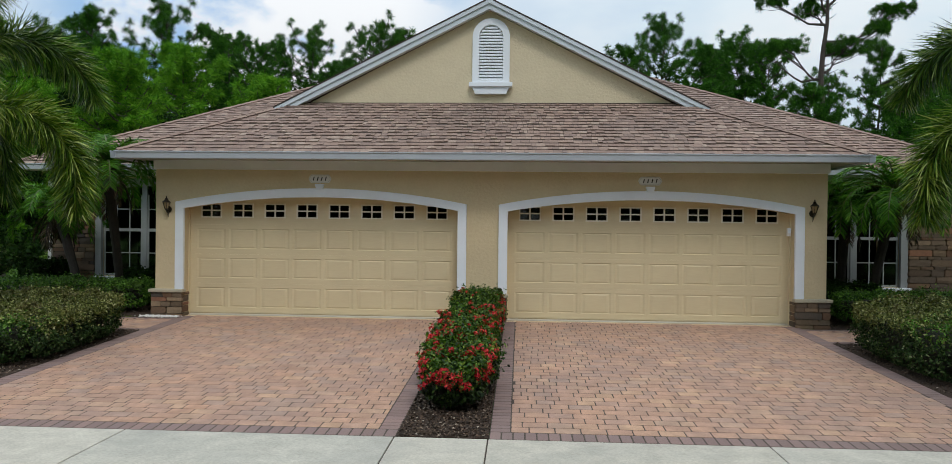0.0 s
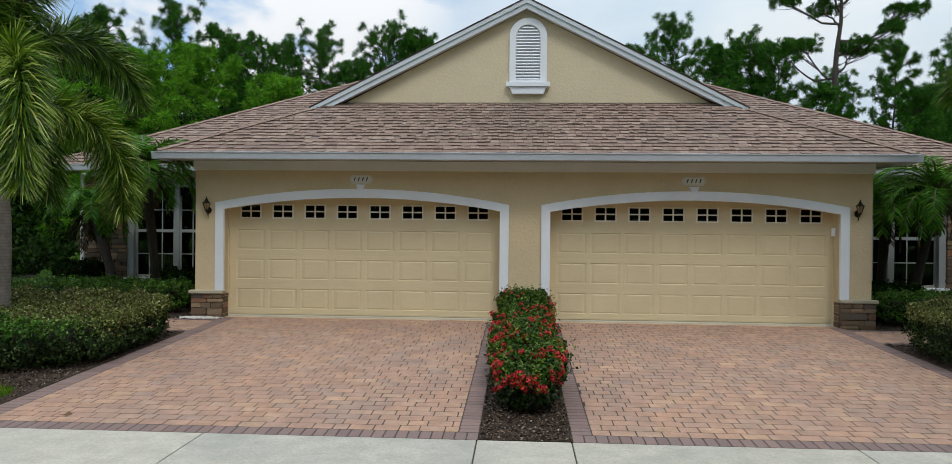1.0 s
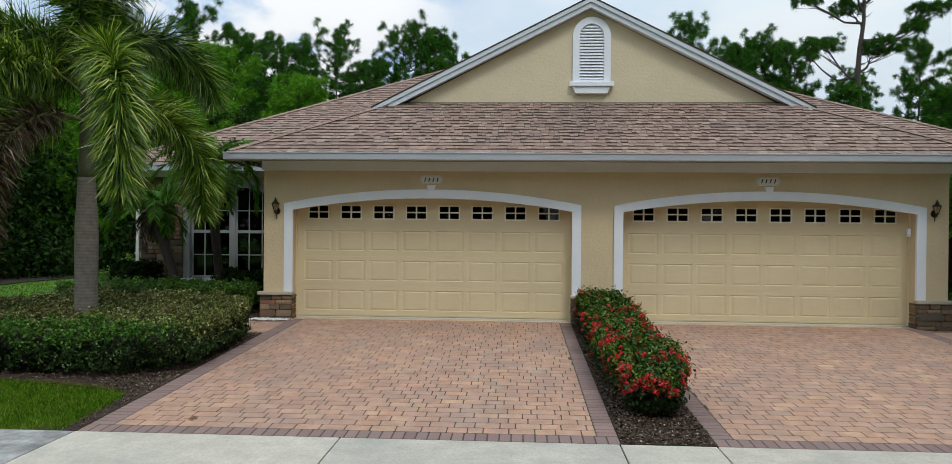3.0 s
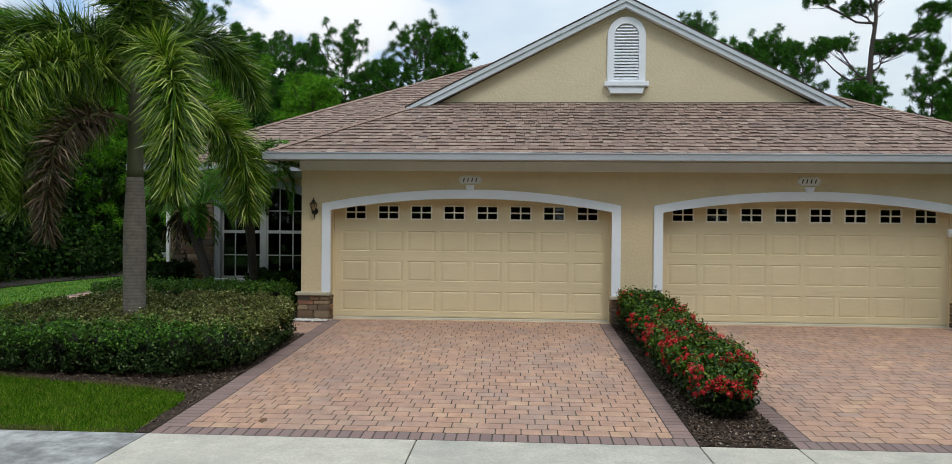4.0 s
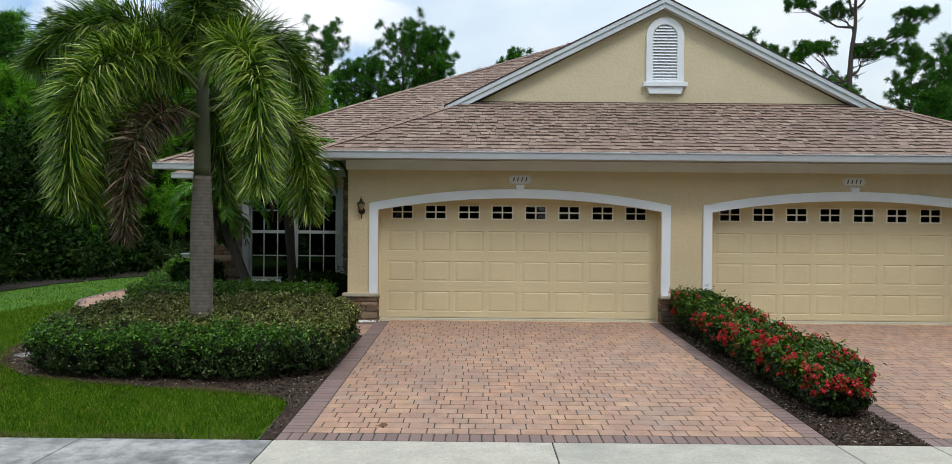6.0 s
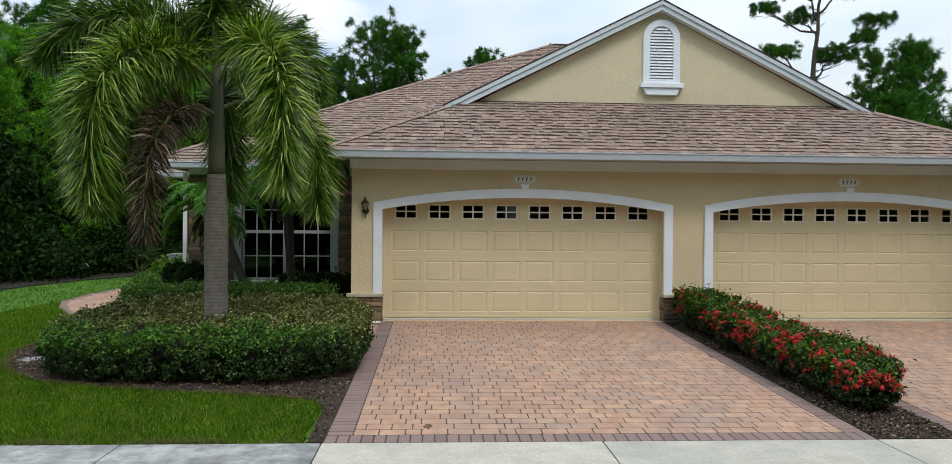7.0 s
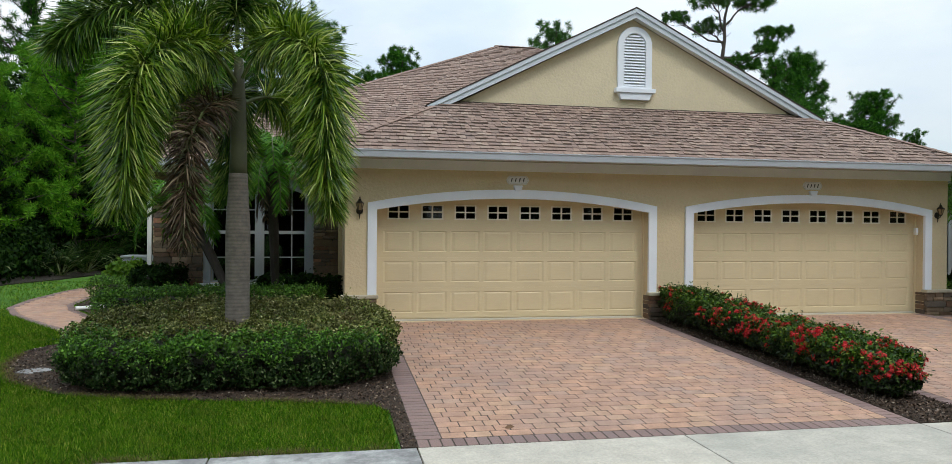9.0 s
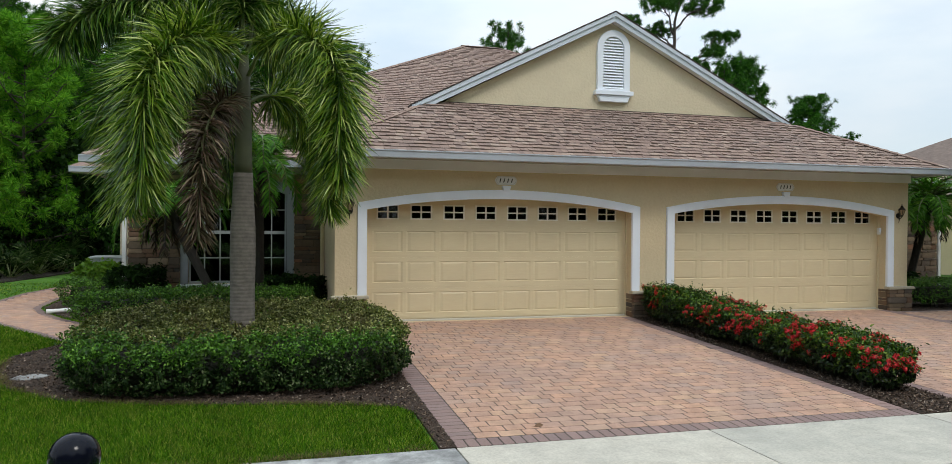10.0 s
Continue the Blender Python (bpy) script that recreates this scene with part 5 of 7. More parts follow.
def strips(name, q1, q2, material, parent, label="", kind=""):
    """Leaflets of two quads each, welded, so that each is one island."""
    n = len(q1)
    o = base_of(parent)
    v = np.concatenate([q1, q2[:, 2:]], axis=1).reshape(-1, 3) - np.array([o.x, o.y, o.z])
    f = np.array([[0, 1, 2, 3], [3, 2, 4, 5]])[None] + 6 * np.arange(n)[:, None, None]
    me = bpy.data.meshes.new(name)
    me.vertices.add(len(v))
    me.vertices.foreach_set("co", v.astype(np.float32).ravel())
    idx = f.reshape(-1).astype(np.int32)
    me.loops.add(len(idx))
    me.loops.foreach_set("vertex_index", idx)
    me.polygons.add(2 * n)
    me.polygons.foreach_set("loop_start", np.arange(2 * n, dtype=np.int32) * 4)
    me.update(calc_edges=True)
    me.materials.append(material)
    ob = new(name, me)
    ob.parent = parent
    return tagged(ob, label, kind=kind)


def foxtail_palm(x, y, fronds, label, seed):
    z0 = ground_z(y)
    palm = thing("foxtail_palm", (x, y, z0), label, "palm tree")
    prof = [(0.17, z0 - 0.05), (0.150, z0 + 0.3), (0.142, z0 + 0.9), (0.150, z0 + 1.4), (0.146, z0 + 1.75), (0.125, z0 + 2.1), (0.112, 2.27)]
    rows = []
    zs = np.linspace(z0 - 0.05, 2.28, 46)
    for i, z in enumerate(zs):
        rr = np.interp(z, [p[1] for p in prof], [p[0] for p in prof])
        rows.append((rr + (0.001 if i % 2 else -0.0006), z))
    part("trunk", turned(rows, x, y, 20), M_PALM_TRUNK, palm, "grey trunk with leaf-scar rings", smooth=True)
    part("crownshaft", turned([(0.108, 2.275), (0.105, 2.40), (0.098, 2.75), (0.09, 3.05), (0.076, 3.35), (0.052, 3.7)], x, y, 16), M_CROWNSHAFT, palm, "smooth green crownshaft", smooth=True)
    for i, (az, el, ln, dr, zb, mat, cnt) in enumerate(fronds):
        a = radians(az)
        rib, q1, q2 = frond((x + 0.07 * math.cos(a), y + 0.07 * math.sin(a), zb), az, el, ln, dr, cnt, 0.36 if mat is M_FROND_DEAD else 0.53, 0.017, 1, seed + i, 1.0, 0.14, 0.40)
        fr = part("frond", rib, M_RACHIS, palm, {M_FROND_DEAD: "dying brown frond hanging down"}.get(mat, "arching bushy green frond"))
        strips("leaf_blade", q1, q2, mat, fr)
    return palm


# Y fronds carry the leaflets painted as sunlit
G, Y, B = M_FROND, M_FROND_SUNLIT, M_FROND_DEAD
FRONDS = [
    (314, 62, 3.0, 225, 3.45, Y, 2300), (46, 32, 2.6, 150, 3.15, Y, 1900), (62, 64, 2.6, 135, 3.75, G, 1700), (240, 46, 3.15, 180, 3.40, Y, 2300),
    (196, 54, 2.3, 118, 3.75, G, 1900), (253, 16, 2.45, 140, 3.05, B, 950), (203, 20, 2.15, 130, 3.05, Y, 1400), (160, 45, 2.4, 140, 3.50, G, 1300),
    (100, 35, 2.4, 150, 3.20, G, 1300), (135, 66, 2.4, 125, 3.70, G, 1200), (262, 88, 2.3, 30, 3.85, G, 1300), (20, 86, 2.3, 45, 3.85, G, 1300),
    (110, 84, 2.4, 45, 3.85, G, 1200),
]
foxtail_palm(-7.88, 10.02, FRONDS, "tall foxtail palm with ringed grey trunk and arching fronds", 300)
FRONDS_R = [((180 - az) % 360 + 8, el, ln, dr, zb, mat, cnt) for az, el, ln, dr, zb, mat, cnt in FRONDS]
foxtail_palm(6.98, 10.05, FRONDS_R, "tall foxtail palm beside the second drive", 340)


def date_palm(x, y, lean, height, count, label, seed, length=1.25, dead=0):
    """A pygmy date palm: a slim, rough, leaning stem and a loose head of fine fronds."""
    r = np.random.default_rng(seed)
    palm = thing("pygmy_date_palm", (x, y, 0), label, "palm tree", "pygmy date palms at the house")
    top = Vector((x + lean[0], y + lean[1], height))
    n = 9
    pts = [Vector((x, y, -0.05)).lerp(top, i / n) + Vector((0, 0, 0.05 * math.sin(math.pi * i / n))) for i in range(n + 1)]
    part("trunk", tube(pts, [0.065 + 0.03 * (i / n) + 0.008 * (i % 2) for i in range(n + 1)], 10), M_PALM_DARK, palm, "dark rough leaning stem")
    for i in range(count):
        az = 360 * i / count + r.uniform(-14, 14)
        el = r.choice([75, 58, 38, 18]) + r.uniform(-8, 8)
        rib, q1, q2 = frond(top, az, el, length * r.uniform(0.8, 1.1), 115 + r.uniform(-10, 20), 150, 0.26, 0.017, 0, seed + 31 * i, 1.2, 0.15, 0.3)
        fr = part("frond", rib, M_RACHIS, palm)
        strips("leaf_blade", q1, q2, M_DATE, fr)
    for i in range(dead):
        rib, q1, q2 = frond(top, 360 * i / dead + r.uniform(-20, 20), r.uniform(-55, -25), length * r.uniform(0.55, 0.8), 60, 70, 0.18, 0.018, 0, seed + 900 + i, 1.0, 0.1, 0.6)
        fr = part("dead_frond", rib, M_PALM_DARK, palm, "dry brown hanging frond")
        strips("leaf_blade", q1, q2, M_FROND_DEAD, fr)
    return palm


date_palm(-7.70, 14.3, (-0.05, -0.5), 2.66, 34, "pygmy date palm with a full green head beside the window", 400, 1.35, 6)
date_palm(-8.25, 13.95, (-1.05, 0.75), 1.95, 24, "pygmy date palm with a strongly leaning dark stem", 430, 1.15, 10)
date_palm(6.5, 14.55, (0.3, -0.4), 2.35, 36, "pygmy date palm with leaning stem by the second window", 460, 1.4, 6)
date_palm(6.15, 14.95, (0.05, -0.2), 2.1, 20, "upright pygmy date palm by the second window", 490, 1.2, 4)


# ---- hedges ----
def hedge(name, centre, half, z_top, rise, leaves, mats, label, seed, power=3.0, leaf=(0.042, 0.024), lumps=0.11, gap=0.10, group="", sprig=0.045):
    """A clipped shrub: a near-black core that paints inner shade, then leaves over its sides and top.
    rise: how much the top climbs per metre away from the street."""
    r = np.random.default_rng(seed)
    cx, cy = centre
    hx, hy = half
    zg = ground_z(cy)
    plant = thing(name, (cx, cy, zg), label, "hedge", group)

    def outline(w):
        c, s = np.cos(w), np.sin(w)
        k = (np.abs(c) ** power + np.abs(s) ** power) ** (-1 / power)
        return k * c, k * s

    def lump(x, y, z):
        return np.array([0.7 * noise.noise((a * 1.9 + seed, b * 1.9, c * 1.9)) + 0.9 * noise.noise((a * 5, b * 5 + seed, c * 5)) + 0.5 * noise.noise((a * 12 + seed, b * 12, c * 12)) for a, b, c in zip(x, y, z)])

    # core, near-black so that gaps between the leaves look shaded
    v, f = [], []
    n, shrink = 40, 0.16
    rows = [(0.80, 0.0), (0.95, 0.25), (1.0, 0.6), (0.97, 0.9), (0.80, 0.97)]
    for kk, (sc, h) in enumerate(rows):
        for i in range(n):
            ox, oy = outline(np.array(2 * math.pi * i / n))
            x, y = cx + (hx - shrink) * sc * float(ox), cy + (hy - shrink) * sc * float(oy)
            top = z_top + rise * (y - cy) - shrink * 0.9
            v.append((x, y, ground_z(y) + gap + h * (top - ground_z(y) - gap)))
    for kk in range(len(rows) - 1):
        f += [(kk * n + i, kk * n + (i + 1) % n, (kk + 1) * n + (i + 1) % n, (kk + 1) * n + i) for i in range(n)]
    f += [tuple(range(n - 1, -1, -1)), tuple(range((len(rows) - 1) * n, len(rows) * n))]
    part("inner_growth", (v, f), M_CORE_SHADE, plant, "solid near-black core, inner shade put into its colour")
    stems = []
    for i in range(int(10 * hx * hy) + 6):
        w, q = r.uniform(0, 6.28), math.sqrt(r.random()) * 0.8
        x, y = cx + hx * q * math.cos(w), cy + hy * q * math.sin(w)
        stems.append(tube([(x, y, ground_z(y) - 0.02), (x + r.normal(0, 0.03), y + r.normal(0, 0.03), ground_z(y) + gap + 0.15)], [0.012, 0.01], 5))
    part("stems", join(*stems), M_PALM_DARK, plant, kind="stuff")
    # leaves
    perimeter = 4 * (hx + hy) * 0.93
    h_side = z_top - zg - gap
    a_top, a_side = 4 * hx * hy * 0.93, perimeter * h_side
    n_top = int(leaves * a_top / (a_top + a_side))
    n_side = leaves - n_top
    w = r.uniform(0, 2 * math.pi, n_top * 2)
    q = np.sqrt(r.random(n_top * 2))
    ox, oy = outline(w)
    x, y = cx + hx * ox * q, cy + hy * oy * q
    x, y, q = x[:n_top], y[:n_top], q[:n_top]
    z = z_top + rise * (y - cy) - 0.09 * np.clip((q - 0.86) / 0.14, 0, 1) ** 2
    l0 = lump(x, y, z)
    z = z + lumps * l0 - np.abs(r.normal(0, 0.045, len(x)))
    p_top = np.stack([x, y, z], axis=1)
    n_t = np.tile(np.array([0.0, -0.15, 1.0]), (len(x), 1))
    # sides: even along the outline
    ws = np.linspace(0, 2 * math.pi, 721)
    sx, sy = outline(ws)
    cum = np.concatenate([[0], np.cumsum(np.hypot(np.diff(sx * hx), np.diff(sy * hy)))])
    w = np.interp(r.uniform(0, cum[-1], n_side), cum, ws)
    ox, oy = outline(w)
    h = r.random(n_side) ** 0.9
    bulge = 1 - 0.10 * np.clip((0.3 - h) / 0.3, 0, 1) ** 2 - 0.05 * np.clip((h - 0.85) / 0.15, 0, 1) ** 2
    x, y = cx + hx * ox * bulge, cy + hy * oy * bulge
    top = z_top + rise * (y - cy)
    z = ground_zs(y) + gap + h * (top - ground_zs(y) - gap)
    nx, ny = np.cos(w) * hy, np.sin(w) * hx
    nor = unit(np.stack([nx, ny, 0.25 * np.ones(n_side)], axis=1))
    l1 = lump(x, y, z)
    p_side = np.stack([x, y, z], axis=1) + nor * (lumps * l1 - np.abs(r.normal(0, 0.045, n_side)))[:, None]
    pts, nrm = np.concatenate([p_top, p_side]), np.concatenate([n_t, nor])
    gaps = np.array([noise.noise((a * 9 + 5.5, b * 9, c * 9 + seed)) for a, b, c in pts]) + 0.2 * r.normal(size=len(pts)) > -0.16
    pts, nrm = pts[gaps], nrm[gaps]
    out = r.random(len(pts)) < 0.14
    pts[out] += nrm[out] * (np.abs(r.normal(0, sprig, out.sum())))[:, None]
    quads = leaf_quads(pts, nrm, leaf[0], leaf[1], 0.75, r)
    pick = 0.8 * np.array([noise.noise((a * 0.9 + 3.1, b * 0.9, seed * 1.0)) for a, b, c in pts]) + 0.15 * r.normal(size=len(pts)) + 0.9 * (cy - 0.45 * hy - pts[:, 1]) / hy
    if len(mats) == 1:
        fast_mesh("foliage", quads, 4, mats[0], plant)
    elif len(mats) == 3:
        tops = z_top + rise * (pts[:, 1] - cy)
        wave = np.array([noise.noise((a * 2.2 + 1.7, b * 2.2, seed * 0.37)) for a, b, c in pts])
        # side leaves below the top take the material with shade in its colour
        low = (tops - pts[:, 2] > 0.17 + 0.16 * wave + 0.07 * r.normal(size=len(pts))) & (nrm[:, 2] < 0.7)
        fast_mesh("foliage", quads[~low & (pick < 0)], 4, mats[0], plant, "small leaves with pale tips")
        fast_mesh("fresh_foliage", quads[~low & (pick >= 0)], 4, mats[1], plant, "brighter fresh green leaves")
        fast_mesh("lower_foliage", quads[low], 4, mats[2], plant, "leaves lower down, shade painted into their dark green")
    else:
        fast_mesh("foliage", quads[pick < 0.0], 4, mats[0], plant)
        fast_mesh("fresh_foliage", quads[pick >= 0.0], 4, mats[1], plant, "brighter fresh green leaves")
    return plant, p_top, p_side, nor


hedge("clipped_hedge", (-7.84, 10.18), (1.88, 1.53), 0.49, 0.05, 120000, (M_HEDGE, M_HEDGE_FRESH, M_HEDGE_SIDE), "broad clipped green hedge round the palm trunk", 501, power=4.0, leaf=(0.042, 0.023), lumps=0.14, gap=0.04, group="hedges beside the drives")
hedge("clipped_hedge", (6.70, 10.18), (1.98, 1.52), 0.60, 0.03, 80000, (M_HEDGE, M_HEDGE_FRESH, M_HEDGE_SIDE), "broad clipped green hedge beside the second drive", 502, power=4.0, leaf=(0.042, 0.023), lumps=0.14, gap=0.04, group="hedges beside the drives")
hedge("low_hedge", (-8.7, 13.72), (1.85, 0.5), 0.58, 0.0, 30000, (M_HEDGE_FRESH,), "low clipped hedge under the house windows", 503, group="low hedges at the house")
hedge("low_hedge", (7.3, 13.55), (1.85, 0.5), 0.60, 0.0, 22000, (M_HEDGE_FRESH,), "low clipped hedge under the second house windows", 504, group="low hedges at the house")
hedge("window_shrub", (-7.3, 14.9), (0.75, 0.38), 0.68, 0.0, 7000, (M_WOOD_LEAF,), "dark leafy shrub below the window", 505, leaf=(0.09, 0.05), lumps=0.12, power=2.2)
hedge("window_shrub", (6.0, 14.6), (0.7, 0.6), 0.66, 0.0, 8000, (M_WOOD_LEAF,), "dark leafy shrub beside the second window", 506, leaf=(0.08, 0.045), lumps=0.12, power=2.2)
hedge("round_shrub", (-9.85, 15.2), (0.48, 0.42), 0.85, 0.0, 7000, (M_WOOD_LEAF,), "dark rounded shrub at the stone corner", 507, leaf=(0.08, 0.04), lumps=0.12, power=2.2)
hedge("lime_shrub", (-10.8, 17.15), (0.52, 0.28), 0.76, 0.0, 4500, (M_LIME,), "lime green leafy shrub at the house corner", 508, leaf=(0.11, 0.06), lumps=0.14, power=2.0)
hedge("low_hedge", (-10.75, 16.45), (0.62, 0.55), 0.58, 0.0, 11000, (M_HEDGE_FRESH,), "low clipped hedge end beside the walk", 509, power=2.4, group="low hedges at the house")

# flowering shrubs between the drives
def blossom_heads(points, normals, seed, radius=0.034, petals=22):
    r = np.random.default_rng(seed)
    n = len(points)
    d = unit(r.normal(size=(n, petals, 3)) + 1.1 * normals[:, None, :])
    p = points[:, None, :] + d * (radius * r.uniform(0.7, 1.1, (n, petals)) * r.uniform(0.6, 1.4, (n, 1)))[..., None]
    return leaf_quads(p.reshape(-1, 3), d.reshape(-1, 3), 0.024, 0.018, 0.35, r)


def ixora(x, y, half, z_top, seed, red, leaves=9000):
    """One flowering shrub: leaves, then red heads on its sides and along the upper edges."""
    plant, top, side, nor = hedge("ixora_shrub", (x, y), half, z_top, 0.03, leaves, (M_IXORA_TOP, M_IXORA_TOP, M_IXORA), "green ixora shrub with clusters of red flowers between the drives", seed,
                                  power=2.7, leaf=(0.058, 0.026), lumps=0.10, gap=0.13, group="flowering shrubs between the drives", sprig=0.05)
    r = np.random.default_rng(seed + 7)
    rim = np.hypot((top[:, 0] - x) / half[0], (top[:, 1] - y) / half[1])
    k = (r.random(len(top)) < 0.014 * red) & (np.array([noise.noise((p[0] * 2.6, p[1] * 2.0, 4.0)) for p in top]) + 0.6 * (rim - 0.8) + r.normal(0, 0.15, len(top)) > 0.02)
    high = side[:, 2] - ground_zs(side[:, 1])
    q = (r.random(len(side)) < 0.034 * red) & (high > 0.24) & (np.array([noise.noise((p[0] * 3.0, p[1] * 2.2, p[2] * 3.0)) for p in side]) + r.normal(0, 0.15, len(side)) > 0.0)
    p = np.concatenate([top[k], side[q]])
    n = np.concatenate([np.tile(np.array([0, -0.2, 1.0]), (int(k.sum()), 1)), nor[q]])
    fast_mesh("blossom", blossom_heads(p + n * 0.02, n, seed + 8), 4, M_PETAL, plant, "clusters of small red flowers", "stuff")
    return plant


for i, (x, y, hx, hy, z, red) in enumerate([(-0.66, 7.78, 0.36, 0.42, 0.30, 1.9), (-0.63, 8.42, 0.43, 0.50, 0.36, 2.3), (-0.69, 9.15, 0.44, 0.52, 0.37, 2.1), (-0.62, 9.92, 0.43, 0.50, 0.41, 1.6),
                                           (-0.70, 10.66, 0.45, 0.50, 0.45, 1.8), (-0.64, 11.42, 0.43, 0.52, 0.49, 1.6), (-0.68, 12.18, 0.46, 0.50, 0.55, 0.9), (-0.64, 12.72, 0.42, 0.34, 0.58, 0.4)]):
    ixora(x, y, (hx * (0.92 if y < 9 else 0.84), hy), z, 520 + 11 * i, red)

# ---- lawn ----
def lawn(n, xr, yr, seed, height=0.042):
    r = np.random.default_rng(seed)
    x, y = r.uniform(*xr, n), r.uniform(*yr, n)
    near = np.clip((9.5 / np.hypot(x + 5.5, y - 0.3)) ** 1.6, 0.08, 1)
    ok = r.random(n) < near
    ok &= ~inside(WOODS, x, y) & ~inside(BED, x, y) & ~inside(OUTER + INNER[::-1], x, y) & ~inside(BED_HOUSE, x, y)
    x, y, near = x[ok], y[ok], near[ok]
    p = np.stack([x, y, ground_zs(y) - 0.03], axis=1)
    w = r.uniform(0, 6.283, len(x))
    size = 1.0 / np.sqrt(near)
    side = np.stack([np.cos(w), np.sin(w), np.zeros(len(x))], axis=1) * (0.0042 * size)[:, None]
    tip = p + np.stack([r.normal(0, 0.030, len(x)), r.normal(0, 0.030, len(x)), 0.012 + height * r.uniform(0.5, 1.4, len(x))], axis=1)
    return np.stack([p - side, p + side, tip], axis=1)


turf = thing("lawn_grass", (-8, 7.6, -0.27), "short bright green turf", "grass", kind="stuff")
fast_mesh("blades", np.concatenate([lawn(620000, (-13.0, -6.2), (EDGE - 0.01, 15.0), 600), lawn(210000, (-26.0, -13.0), (EDGE - 0.01, 24.0), 601), lawn(60000, (-13.0, -11.0), (15.0, 24.0), 602)]), 3, M_GRASS, turf, kind="stuff")

# dry, trodden grass along the sidewalk and round the mulch bed
M_STRAW = leaf("dry_grass", [(0.0, (0.05, 0.035, 0.015)), (0.4, (0.13, 0.10, 0.045)), (0.75, (0.24, 0.20, 0.09)), (1.0, (0.16, 0.22, 0.05))], 0.8, 0.15, 1.2)


def edge_grass(line, n, width, seed):
    r = np.random.default_rng(seed)
    pts = np.array(line)
    seg = np.hypot(*np.diff(pts, axis=0).T)
    u = r.uniform(0, seg.sum(), n)
    cum = np.concatenate([[0], np.cumsum(seg)])
    x, y = np.interp(u, cum, pts[:, 0]), np.interp(u, cum, pts[:, 1])
    patch = np.array([noise.noise((a * 1.7, b * 1.7, seed * 1.0)) for a, b in zip(x, y)]) + r.normal(0, 0.2, n) > -0.05
    x, y = x + r.normal(0, width, n), y + np.abs(r.normal(0, width, n))
    keep = patch & (y > EDGE - 0.012)
    x, y = x[keep], y[keep]
    p = np.stack([x, y, ground_zs(y) - 0.012], axis=1)
    w = r.uniform(0, 6.283, len(x))
    side = np.stack([np.cos(w), np.sin(w), np.zeros(len(x))], axis=1) * 0.004
    tip = p + np.stack([r.normal(0, 0.035, len(x)), r.normal(0, 0.035, len(x)), r.uniform(0.015, 0.05, len(x))], axis=1)
    return np.stack([p - side, p + side, tip], axis=1)


fast_mesh("dry_edge", np.concatenate([edge_grass([(-16, EDGE), (-6.3, EDGE)], 16000, 0.05, 611), edge_grass(BED[6:15], 16000, 0.035, 612)]), 3, M_STRAW, turf, "dry straw-coloured grass along the edges", "stuff")

# ---- trees behind ----
def needle_tufts(centres, axes, radii, count, width, r):
    """Brush-like tufts of long needles that stand out all round a shoot's end."""
    n = len(centres)
    d = unit(unit(r.normal(size=(n, count, 3))) + 0.30 * axes[:, None, :])
    ln = radii[:, None] * r.uniform(0.7, 1.12, (n, count))
    p = centres[:, None, :] + d * (0.12 * ln)[..., None]
    t = centres[:, None, :] + d * ln[..., None] + np.array([0, 0, -0.03])
    side = unit(np.cross(d, r.normal(size=(n, count, 3)))) * width * 0.5
    return np.stack([p - side, p + side, t + side * 0.5, t - side * 0.5], axis=2).reshape(-1, 4, 3)


